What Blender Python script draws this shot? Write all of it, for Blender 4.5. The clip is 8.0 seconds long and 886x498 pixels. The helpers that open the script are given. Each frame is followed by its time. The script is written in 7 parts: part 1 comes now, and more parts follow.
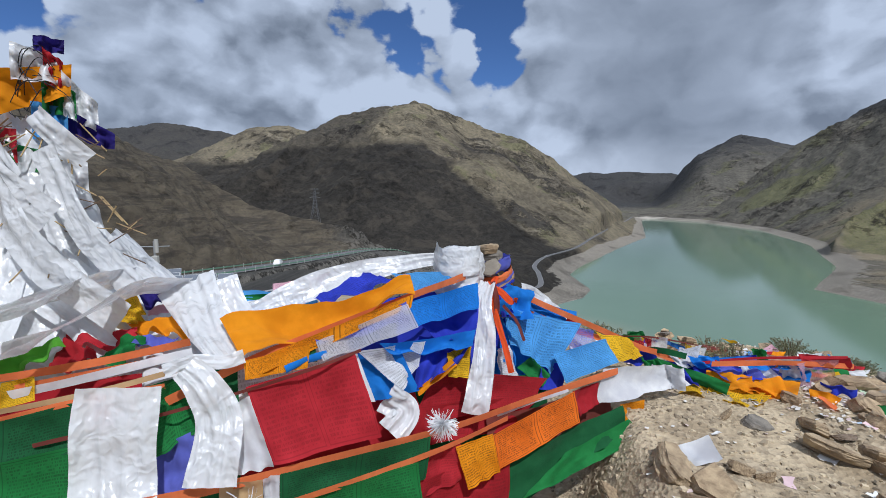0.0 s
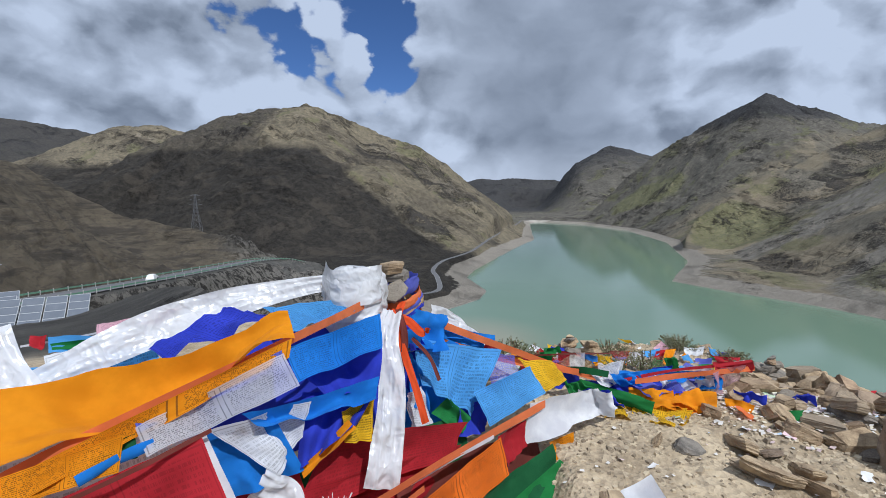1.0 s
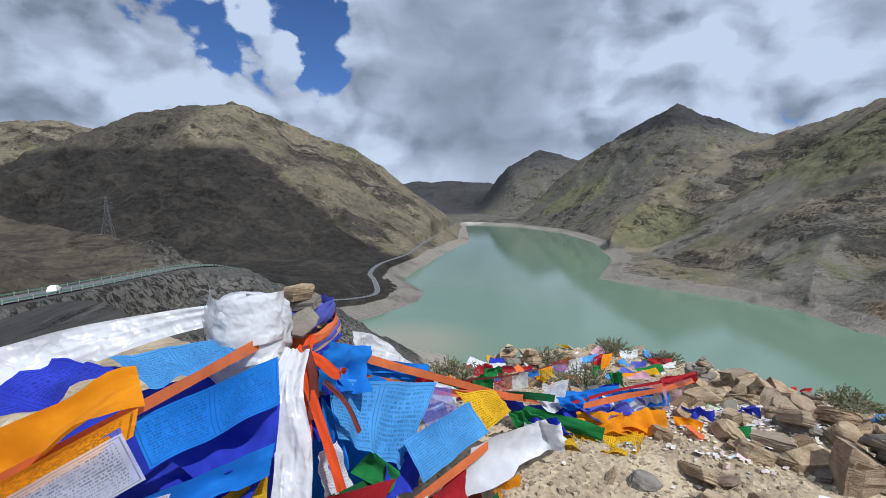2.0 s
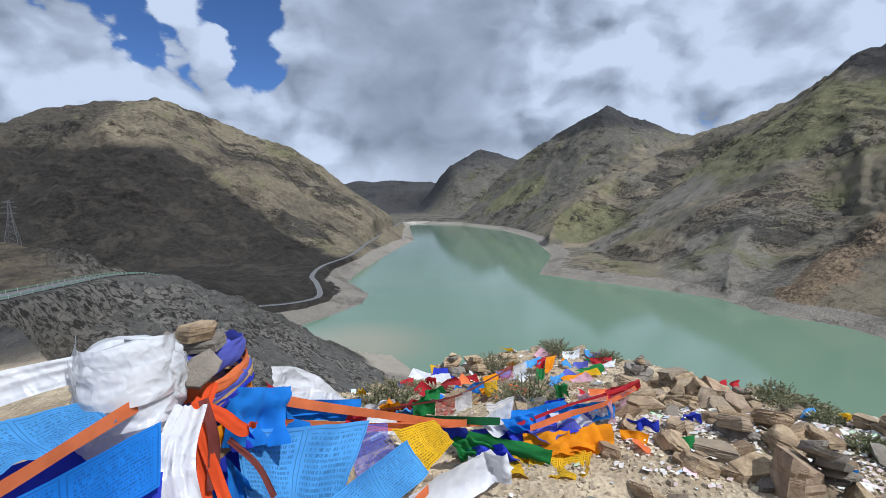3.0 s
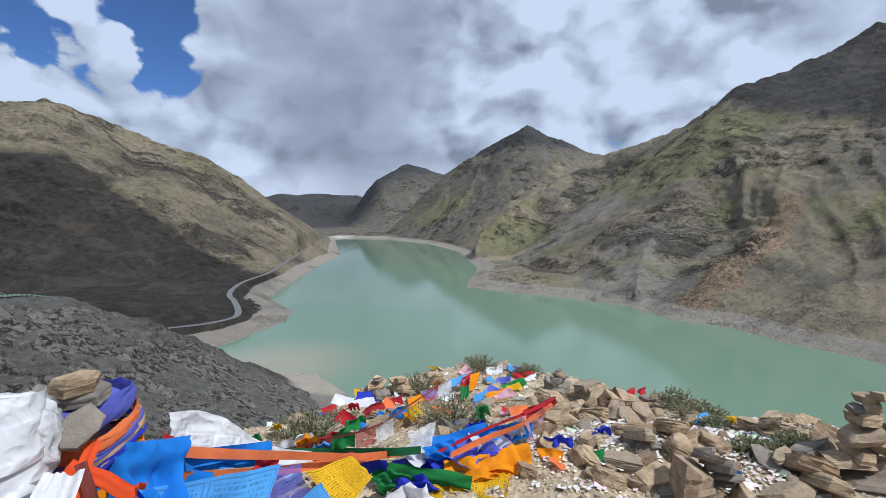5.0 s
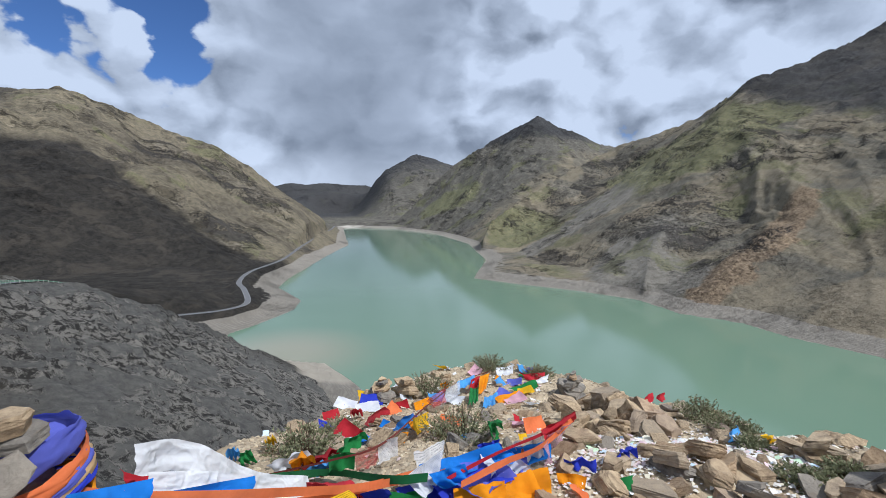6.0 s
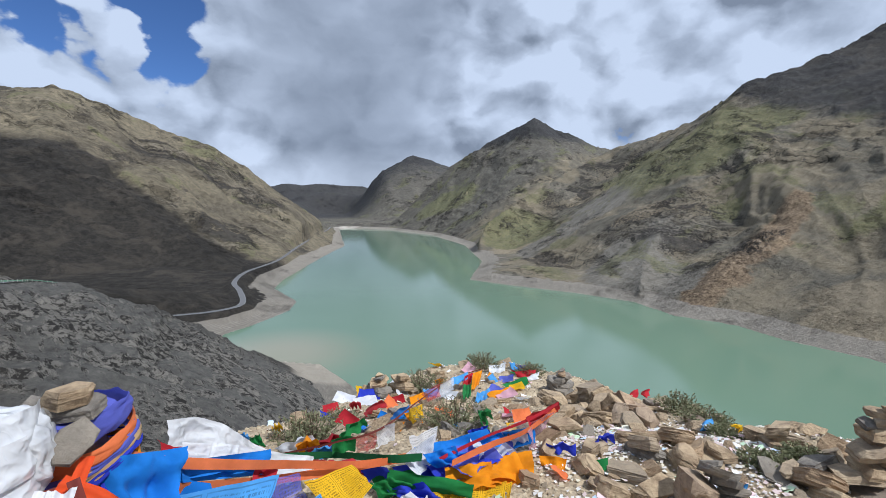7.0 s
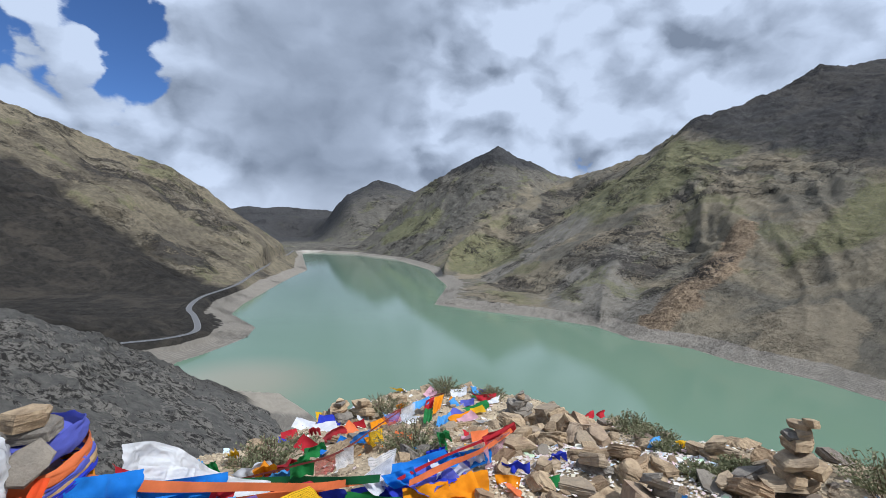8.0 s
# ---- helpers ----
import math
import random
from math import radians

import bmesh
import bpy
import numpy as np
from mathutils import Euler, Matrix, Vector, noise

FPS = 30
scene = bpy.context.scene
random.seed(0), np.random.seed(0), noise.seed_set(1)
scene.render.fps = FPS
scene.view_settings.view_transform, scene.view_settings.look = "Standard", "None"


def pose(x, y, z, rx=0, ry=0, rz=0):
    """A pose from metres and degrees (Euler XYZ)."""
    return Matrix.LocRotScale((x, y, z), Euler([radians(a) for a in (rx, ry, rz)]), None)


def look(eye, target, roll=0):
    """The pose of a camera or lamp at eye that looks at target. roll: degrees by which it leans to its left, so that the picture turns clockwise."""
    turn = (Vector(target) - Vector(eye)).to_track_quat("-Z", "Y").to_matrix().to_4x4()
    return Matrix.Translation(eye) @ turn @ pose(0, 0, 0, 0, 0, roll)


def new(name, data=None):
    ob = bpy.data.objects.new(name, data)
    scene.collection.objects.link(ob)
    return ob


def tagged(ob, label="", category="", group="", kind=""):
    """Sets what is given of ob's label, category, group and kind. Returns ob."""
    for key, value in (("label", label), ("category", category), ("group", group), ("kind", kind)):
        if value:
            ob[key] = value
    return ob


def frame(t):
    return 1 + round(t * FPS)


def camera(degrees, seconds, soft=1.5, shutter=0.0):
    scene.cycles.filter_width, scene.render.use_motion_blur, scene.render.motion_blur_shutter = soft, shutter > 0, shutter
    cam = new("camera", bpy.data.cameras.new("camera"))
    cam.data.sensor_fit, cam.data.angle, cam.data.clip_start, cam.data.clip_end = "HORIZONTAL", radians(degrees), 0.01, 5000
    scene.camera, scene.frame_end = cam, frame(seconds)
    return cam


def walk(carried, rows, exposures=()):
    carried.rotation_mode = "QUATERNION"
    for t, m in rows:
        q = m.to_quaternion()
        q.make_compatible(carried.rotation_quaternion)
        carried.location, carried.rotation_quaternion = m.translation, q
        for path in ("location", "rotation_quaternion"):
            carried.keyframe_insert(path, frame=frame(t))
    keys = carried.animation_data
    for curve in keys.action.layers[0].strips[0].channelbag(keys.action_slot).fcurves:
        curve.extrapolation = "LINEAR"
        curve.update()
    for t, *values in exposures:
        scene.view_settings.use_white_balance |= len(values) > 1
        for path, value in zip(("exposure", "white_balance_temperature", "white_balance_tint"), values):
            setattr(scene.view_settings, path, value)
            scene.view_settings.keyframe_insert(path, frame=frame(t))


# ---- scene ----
cam = camera(88.1, 8.0, soft=0.75)
# seconds, x, y, z, yaw to the left, pitch, roll
ROWS = [
    (0, 0.000, 0.000, 1.550, 0.07, -7.36, 0.32),
    (0.5, 0.048, 0.287, 1.541, -6.57, -6.89, 0.23),
    (1, 0.030, 0.501, 1.548, -12.63, -6.59, 0.14),
    (1.5, 0.089, 0.682, 1.550, -16.99, -6.33, 0.27),
    (3, 0.302, 1.027, 1.625, -27.56, -6.39, -0.58),
    (3.5, 0.331, 1.030, 1.649, -31.60, -6.00, -0.62),
    (4, 0.345, 1.030, 1.672, -34.80, -5.12, -0.52),
    (4.5, 0.325, 0.989, 1.684, -36.48, -4.60, -0.44),
    (4.7, 0.323, 0.975, 1.687, -36.69, -4.58, -0.36),
    (6, 0.500, 1.250, 1.722, -35.62, -5.85, 0.30),
    (6.5, 0.489, 1.240, 1.741, -35.12, -6.38, 0.35),
    (7, 0.376, 1.055, 1.752, -36.10, -5.68, 0.60),
    (7.5, 0.318, 0.948, 1.758, -38.04, -4.11, 0.99),
    (8, 0.328, 0.941, 1.765, -40.44, -2.52, 1.25),
]


def aim(x, y, z, yaw, pitch, roll):
    return pose(x, y, z, 0, 0, yaw) @ pose(0, 0, 0, 90 + pitch) @ pose(0, 0, 0, 0, 0, roll)


walk(cam, [(t, aim(*row)) for t, *row in ROWS], exposures=[(0, -0.12, 5900, 10), (1.5, 0.0, 5900, 10), (3.5, 0.12, 5900, 10), (8, 0.14, 5900, 10)])

# ---- world, sun ----
SUN_AZ, SUN_EL = 156.0, 54.0
LAKE = -98.0


class Nodes:
    """Short calls for building node trees."""

    def __init__(self, tree):
        self.t = tree
        tree.nodes.clear()

    def __call__(self, kind, props=None, **ins):
        n = self.t.nodes.new(kind)
        props = props or {}
        if "operation" in props:
            n.operation = props["operation"]
        if "use_clamp" in props:
            n.use_clamp = props["use_clamp"]
        if "interpolation_type" in props:
            n.interpolation_type = props["interpolation_type"]
        if "data_type" in props:
            n.data_type = props["data_type"]
        if "feature" in props:
            n.feature = props["feature"]
        if "bands_direction" in props:
            n.bands_direction = props["bands_direction"]
        for k, v in ins.items():
            self.put(n.inputs[int(k[1:]) if k[0] == "i" and k[1:].isdigit() else k.replace("_", " ")], v)
        return n

    def put(self, socket, v):
        if isinstance(v, bpy.types.NodeSocket):
            self.t.links.new(v, socket)
        elif isinstance(v, bpy.types.Node):
            self.t.links.new(v.outputs[0], socket)
        else:
            socket.default_value = v

    def math(self, op, a, b=0.0, clamp=False):
        return self("ShaderNodeMath", dict(operation=op, use_clamp=clamp), i0=a, i1=b).outputs[0]

    def vec(self, op, a, b=(0, 0, 0)):
        n = self("ShaderNodeVectorMath", dict(operation=op), i0=a, i1=b)
        return n.outputs["Value" if op in ("DOT_PRODUCT", "LENGTH", "DISTANCE") else "Vector"]

    def scale(self, v, k):
        n = self("ShaderNodeVectorMath", dict(operation="SCALE"), i0=v)
        self.put(n.inputs["Scale"], k)
        return n.outputs[0]

    def noise(self, v, scale, detail=4, rough=0.55, warp=0.0):
        return self("ShaderNodeTexNoise", Vector=v, Scale=scale, Detail=detail, Roughness=rough, Distortion=warp).outputs[0]

    def ramp(self, v, a, b, lo=0.0, hi=1.0, smooth=True):
        n = self("ShaderNodeMapRange", dict(interpolation_type="SMOOTHSTEP" if smooth else "LINEAR"), i0=v, i1=a, i2=b, i3=lo, i4=hi)
        return n.outputs[0]

    def mix(self, f, a, b):
        n = self("ShaderNodeMix", dict(data_type="RGBA"))
        self.put(n.inputs[0], f), self.put(n.inputs[6], a), self.put(n.inputs[7], b)
        return n.outputs[2]


def rgb(r, g, b):
    return (r, g, b, 1.0)


def way(az, el):
    a, e = radians(az), radians(el)
    return (math.sin(a) * math.cos(e), math.cos(a) * math.cos(e), math.sin(e))


def build_world():
    w = bpy.data.worlds.new("sky")
    scene.world = w
    w.use_nodes = True
    k = Nodes(w.node_tree)
    d = k("ShaderNodeTexCoord").outputs["Generated"]
    sky = k("ShaderNodeTexSky")
    sky.sky_type, sky.sun_disc, sky.altitude, sky.dust_density = "NISHITA", False, 4200.0, 0.6
    sky.sun_elevation, sky.sun_rotation = radians(SUN_EL), radians(SUN_AZ)
    blue = k.vec("MULTIPLY", k.scale(sky.outputs[0], 0.10), (0.62, 0.80, 1.05))
    sep = k("ShaderNodeSeparateXYZ", i0=d)
    # clouds are wider than tall; each lump is lit on its upper side
    flat = k.vec("MULTIPLY", d, (1.0, 1.0, 1.45))
    warped = k.vec("ADD", flat, k.scale(k.vec("SUBTRACT", k("ShaderNodeTexNoise", Vector=flat, Scale=4.5, Detail=6.0, Roughness=0.55).outputs[1], (0.5, 0.5, 0.5)), 0.16))

    def heap(v):
        lump = k("ShaderNodeTexVoronoi", dict(feature="SMOOTH_F1"), Vector=v, Scale=8.0, Smoothness=0.35).outputs[0]
        bud = k("ShaderNodeTexVoronoi", dict(feature="SMOOTH_F1"), Vector=v, Scale=21.0, Smoothness=0.3).outputs[0]
        n = k.math("ADD", k.math("MULTIPLY", k.noise(v, 3.6, 10, 0.52, 0.1), 1.5), k.math("MULTIPLY", k.noise(v, 1.7, 2, 0.5), 0.6))
        return k.math("SUBTRACT", n, k.math("ADD", k.math("MULTIPLY", lump, 0.55), k.math("MULTIPLY", bud, 0.26)))

    here, above = heap(warped), heap(k.vec("ADD", warped, (0.012, -0.02, 0.075)))

    def spot(az, el, wide, soft):
        c = k.vec("DOT_PRODUCT", d, way(az, el))
        return k.ramp(c, math.cos(radians(wide + soft)), math.cos(radians(max(wide - soft, 0.0))))

    gap = k.math("MAXIMUM", spot(1.5, 18.0, 5.5, 7), k.math("MULTIPLY", spot(-7, 24, 5, 7), 0.85))
    gap = k.math("MAXIMUM", gap, k.math("MULTIPLY", spot(5, 28, 5, 6), 0.75))
    gap = k.math("MAXIMUM", gap, k.math("MULTIPLY", spot(-42, 19.5, 5, 7), 0.7))
    mask = k.ramp(k.math("SUBTRACT", here, k.math("MULTIPLY", gap, 0.82)), 0.15, 0.245)
    # dense bellies are grey
    belly = k.math("ADD", k.math("MULTIPLY", spot(30, 19, 12, 14), 0.52), k.math("MULTIPLY", spot(-24, 12, 8, 9), 0.24))
    belly = k.math("ADD", belly, k.math("MULTIPLY", spot(20, 7, 9, 7), 0.08))
    belly = k.math("ADD", belly, k.math("MULTIPLY", spot(58, 14, 4, 6), 0.22))
    belly = k.math("SUBTRACT", belly, k.math("MULTIPLY", spot(50, 14, 10, 10), 0.34))
    belly = k.math("ADD", belly, k.math("MULTIPLY", spot(64, 30, 12, 13), 0.22))
    dense = k.math("ADD", k.math("MULTIPLY", k.math("SUBTRACT", k.noise(warped, 3.2, 7, 0.5, 0.2), 0.46), 0.95), belly)
    relief = k.math("MULTIPLY", k.math("SUBTRACT", here, above), k.ramp(belly, 0.15, 0.55, 1.7, 0.4))
    dense = k.math("SUBTRACT", k.math("ADD", dense, 0.16), relief, clamp=True)
    cloud = k.mix(dense, rgb(0.57, 0.635, 0.745), rgb(0.205, 0.240, 0.300))
    low = k.ramp(sep.outputs[2], 0.13, 0.02)
    cloud = k.mix(k.math("MULTIPLY", low, 0.4), cloud, rgb(0.72, 0.78, 0.88))
    col = k.mix(mask, blue, cloud)
    bg = k("ShaderNodeBackground", Color=col, Strength=1.0)
    k("ShaderNodeOutputWorld", Surface=bg.outputs[0])


build_world()
sun = new("sun", bpy.data.lights.new("sun", "SUN"))
sun.data.energy, sun.data.angle, sun.data.color = 4.2, radians(0.53), (1.0, 0.97, 0.925)
sun.matrix_world = look(Vector(way(SUN_AZ, SUN_EL)) * 500, (0, 0, 0))

# ---- materials ----
def material(name, build):
    m = bpy.data.materials.new(name)
    m.use_nodes = True
    k = Nodes(m.node_tree)
    k("ShaderNodeOutputMaterial", Surface=build(k))
    return m


def surface(k, color, rough, bump=None, strength=0.4, depth=0.01, **more):
    b = k("ShaderNodeBsdfPrincipled", Base_Color=color, Roughness=rough, **more)
    if bump is not None:
        k.put(b.inputs["Normal"], k("ShaderNodeBump", Strength=strength, Distance=depth, Height=bump).outputs[0])
    return b.outputs[0]


def ground_look(k):
    g = k("ShaderNodeNewGeometry")
    p = g.outputs["Position"]
    xyz = k("ShaderNodeSeparateXYZ", i0=p)
    x, y, z = xyz.outputs
    steep = k.math("SUBTRACT", 1.0, k("ShaderNodeSeparateXYZ", i0=g.outputs["True Normal"]).outputs[2])
    broad = k.noise(p, 0.0035, 4, 0.5, 0.6)
    mid = k.noise(p, 0.018, 6, 0.6, 0.8)
    small = k.noise(p, 0.11, 8, 0.65, 0.5)
    fine = k.noise(p, 0.9, 8, 0.7)
    # dipping beds of slate, seen as thin dark bands
    dip = k.vec("DOT_PRODUCT", p, (0.35, -0.22, 0.91))
    fold = k.math("ADD", dip, k.math("ADD", k.math("MULTIPLY", mid, 70.0), k.math("MULTIPLY", broad, 160.0)))
    beds = k.noise(k("ShaderNodeCombineXYZ", i0=k.math("MULTIPLY", fold, 0.055), i1=k.math("MULTIPLY", x, 0.005), i2=k.math("MULTIPLY", y, 0.005)), 1.0, 9, 0.72)
    crag = k.math("ADD", k.math("MULTIPLY", k.noise(p, 0.0075, 5, 0.6, 0.8), 0.65), k.math("MULTIPLY", k.noise(p, 0.03, 7, 0.66, 0.6), 0.35))
    scree = k.mix(k.ramp(small, 0.3, 0.7), rgb(0.080, 0.069, 0.052), rgb(0.140, 0.120, 0.089))
    tan = k.mix(k.ramp(small, 0.3, 0.7), rgb(0.140, 0.120, 0.084), rgb(0.225, 0.192, 0.132))
    col = k.mix(k.ramp(k.math("ADD", broad, k.math("MULTIPLY", mid, 0.5)), 0.58, 0.86), scree, tan)
    warped = k.vec("ADD", p, k.scale(k.vec("SUBTRACT", k("ShaderNodeTexNoise", Vector=p, Scale=0.014, Detail=7.0, Roughness=0.62).outputs[1], (0.5, 0.5, 0.5)), 110.0))

    def patch(cx, cy, rx, ry, hard=0.13):
        q = k.vec("MULTIPLY", k.vec("SUBTRACT", warped, (cx, cy, 0.0)), (1 / rx, 1 / ry, 0.0))
        return k.ramp(k.vec("LENGTH", q), 1.0 + hard, 1.0 - hard)

    def patches(*spots):
        out = 0.0
        for one in spots:
            out = k.math("MAXIMUM", out, patch(*one))
        return out

    ragged = k.vec("ADD", p, k.scale(k.vec("SUBTRACT", k("ShaderNodeTexNoise", Vector=p, Scale=0.05, Detail=7.0, Roughness=0.65).outputs[1], (0.5, 0.5, 0.5)), 34.0))

    def patch_small(cx, cy, rx, ry):
        q = k.vec("MULTIPLY", k.vec("SUBTRACT", ragged, (cx, cy, 0.0)), (1 / rx, 1 / ry, 0.0))
        return k.ramp(k.vec("LENGTH", q), 1.15, 0.85)

    def gathered(*spots):
        out = 0.0
        for one in spots:
            out = k.math("MAXIMUM", out, patch_small(*one))
        return out

    away = k.vec("LENGTH", p)
    grit_far = k.noise(p, 0.32, 9, 0.72, 0.3)
    # cloud shade painted on the flank under the second crest; near spur dark slate
    west_shade = k.math("ADD", k.math("ADD", x, 14.0), k.math("MULTIPLY", k.math("SUBTRACT", y, 996.0), 0.69))
    west_shade = k.ramp(k.math("ADD", west_shade, k.math("MULTIPLY", k.math("SUBTRACT", mid, 0.5), 60.0)), 16.0, -16.0)
    west_shade = k.math("MULTIPLY", west_shade, k.ramp(k.math("ADD", z, k.math("MULTIPLY", broad, 60.0)), 150.0, 118.0))
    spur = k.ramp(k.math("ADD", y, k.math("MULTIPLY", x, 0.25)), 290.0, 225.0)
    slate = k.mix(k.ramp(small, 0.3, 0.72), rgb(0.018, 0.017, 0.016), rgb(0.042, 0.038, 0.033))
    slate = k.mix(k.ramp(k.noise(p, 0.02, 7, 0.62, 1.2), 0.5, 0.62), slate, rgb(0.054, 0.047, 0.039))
    crust = k.noise(p, 0.42, 10, 0.74, 0.5)
    outcrop = k.math("ADD", k.noise(p, 0.045, 6, 0.66, 0.8), k.math("MULTIPLY", k.math("SUBTRACT", steep, 0.12), 0.35))
    outcrop = k.ramp(outcrop, 0.475, 0.53)
    gravel = k.mix(k.ramp(grit_far, 0.3, 0.7), rgb(0.100, 0.097, 0.091), rgb(0.180, 0.172, 0.156))
    stony = k.mix(k.ramp(crust, 0.44, 0.55), rgb(0.034, 0.032, 0.030), k.mix(small, rgb(0.150, 0.142, 0.128), rgb(0.34, 0.315, 0.275)))
    grey = k.mix(outcrop, gravel, stony)
    streak = k.noise(k.vec("MULTIPLY", p, (0.05, 0.05, 0.42)), 1.0, 9, 0.66, 0.6)
    brown = k.mix(k.ramp(streak, 0.40, 0.52, 0.75, 0.0), k.mix(k.ramp(small, 0.3, 0.7), rgb(0.108, 0.091, 0.068), rgb(0.180, 0.150, 0.108)), rgb(0.060, 0.053, 0.046))
    brown = k.mix(k.ramp(grit_far, 0.46, 0.40, 0.0, 0.5), brown, rgb(0.070, 0.062, 0.054))
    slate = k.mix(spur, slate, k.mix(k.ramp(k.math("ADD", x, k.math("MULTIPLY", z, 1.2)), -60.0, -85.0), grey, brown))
    col = k.mix(k.math("MULTIPLY", k.math("MAXIMUM", west_shade, spur), 0.95), col, slate)
    # shade of the upper western slope, put into its colour
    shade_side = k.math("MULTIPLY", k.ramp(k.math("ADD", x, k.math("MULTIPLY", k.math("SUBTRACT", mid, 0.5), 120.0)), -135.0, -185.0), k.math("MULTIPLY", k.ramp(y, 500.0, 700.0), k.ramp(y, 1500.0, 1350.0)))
    col = k.mix(k.math("MULTIPLY", shade_side, k.ramp(west_shade, 0.0, 1.0, 0.8, 0.0)), col, k.mix(k.ramp(small, 0.3, 0.7), rgb(0.046, 0.041, 0.034), rgb(0.086, 0.076, 0.062)))
    # greyer scree on the mountain behind the eastern spur, and further off
    behind = k.math("MULTIPLY", k.ramp(k.math("ADD", y, k.math("MULTIPLY", mid, 120.0)), 990.0, 1090.0), k.ramp(x, 480.0, 640.0))
    col = k.mix(k.math("MULTIPLY", behind, 0.85), col, k.mix(k.ramp(small, 0.3, 0.7), rgb(0.082, 0.077, 0.067), rgb(0.150, 0.140, 0.118)))
    # the eastern slope: tan and grey scree in rills, turf, ledges of dark slate, one rusty crag, a summit in painted
    # cloud shade
    east = k.math("MULTIPLY", k.ramp(k.math("SUBTRACT", x, k.math("MULTIPLY", y, 0.25)), 200.0, 300.0), k.ramp(away, 200.0, 420.0))
    tone = k.ramp(k.noise(p, 0.009, 6, 0.55, 1.0), 0.42, 0.58)
    slope = k.mix(tone, rgb(0.148, 0.134, 0.106), rgb(0.218, 0.186, 0.132))
    slope = k.mix(patches((763, 525, 95, 70), (496, 286, 55, 75), (640, 560, 70, 60), (560, 330, 60, 40)), slope, rgb(0.205, 0.188, 0.158))
    rill = k.noise(k("ShaderNodeCombineXYZ", i0=k.math("ADD", k.math("MULTIPLY", y, 0.07), k.math("MULTIPLY", x, 0.02)), i1=k.math("MULTIPLY", z, 0.007), i2=k.math("MULTIPLY", broad, 1.5)), 1.6, 8, 0.68)
    slope = k.mix(k.ramp(rill, 0.50, 0.42, 0.0, 0.35), slope, k.vec("MULTIPLY", slope, (0.56, 0.55, 0.54)))
    col = k.mix(k.math("MULTIPLY", east, k.math("SUBTRACT", 1.0, behind)), col, slope)
    turf = k.math("MAXIMUM", patches((850, 427, 100, 120), (700, 690, 80, 100), (930, 560, 60, 90), (980, 1330, 70, 140), (905, 330, 50, 60)),
                  k.ramp(k.noise(p, 0.0085, 8, 0.64, 0.8), 0.555, 0.60, 0.0, 0.75))
    turf = k.math("MAXIMUM", turf, gathered((505, 163, 34, 17), (548, 136, 40, 22), (592, 112, 44, 26), (645, 92, 55, 28), (710, 78, 55, 26), (560, 60, 60, 22), (690, 285, 22, 22)))
    turf = k.math("MULTIPLY", turf, k.ramp(grit_far, 0.36, 0.52, 0.25, 1.0))
    turf = k.math("MULTIPLY", k.math("MULTIPLY", turf, k.ramp(z, 330.0, 180.0)), k.math("MULTIPLY", k.ramp(west_shade, 0.6, 0.0), k.ramp(away, 260.0, 420.0)))
    col = k.mix(k.math("MULTIPLY", turf, 0.8), col, k.mix(k.ramp(grit_far, 0.35, 0.65), rgb(0.105, 0.112, 0.050), rgb(0.185, 0.178, 0.090)))
    col = k.mix(k.math("MULTIPLY", patches((458, 92, 60, 30), (671, 389, 40, 30), (620, 640, 40, 30)), 0.8), col, k.mix(small, rgb(0.21, 0.175, 0.12), rgb(0.33, 0.275, 0.195)))
    rust = gathered((455, 207, 26, 16), (500, 203, 50, 20), (570, 196, 60, 22), (630, 195, 45, 20))
    col = k.mix(k.math("MULTIPLY", rust, 0.85), col, k.mix(k.ramp(grit_far, 0.35, 0.65), rgb(0.135, 0.092, 0.060), rgb(0.330, 0.245, 0.160)))
    crags = patches((645, 335, 75, 80), (970, 655, 60, 90), (530, 205, 80, 26), (860, 700, 50, 60), (780, 300, 50, 40), (620, 290, 70, 40), (89, 1145, 60, 60), (198, 1131, 75, 60), (266, 1064, 70, 50), (140, 800, 60, 50))
    crags = k.math("MAXIMUM", crags, k.ramp(crag, 0.53, 0.57, 0.0, 0.85))
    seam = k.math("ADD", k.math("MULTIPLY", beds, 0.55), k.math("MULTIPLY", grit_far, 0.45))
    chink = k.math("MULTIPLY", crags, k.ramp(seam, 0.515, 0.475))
    ledge = k.math("MULTIPLY", crags, k.ramp(seam, 0.535, 0.58))
    off_dark = k.math("SUBTRACT", 1.0, k.math("MULTIPLY", k.math("MAXIMUM", west_shade, spur), 0.9))
    col = k.mix(k.math("MULTIPLY", k.math("MULTIPLY", ledge, off_dark), 0.6), col, k.mix(small, rgb(0.19, 0.17, 0.14), rgb(0.29, 0.255, 0.20)))
    col = k.mix(k.math("MULTIPLY", k.math("MULTIPLY", chink, off_dark), 0.9), col, k.mix(small, rgb(0.030, 0.028, 0.027), rgb(0.085, 0.076, 0.066)))
    # layered slate: thin dark seams and pale ledges along the beds
    layer = k.noise(k("ShaderNodeCombineXYZ", i0=k.math("MULTIPLY", x, 0.022), i1=k.math("MULTIPLY", y, 0.022), i2=k.math("MULTIPLY", fold, 0.10)), 1.0, 8, 0.62, 0.4)
    rocky = k.math("MULTIPLY", k.math("MULTIPLY", k.ramp(crag, 0.44, 0.55, 0.12, 1.0), off_dark), k.ramp(away, 200.0, 420.0))
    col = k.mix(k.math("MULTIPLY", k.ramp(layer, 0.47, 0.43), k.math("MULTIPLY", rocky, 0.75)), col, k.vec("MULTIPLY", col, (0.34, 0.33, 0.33)))
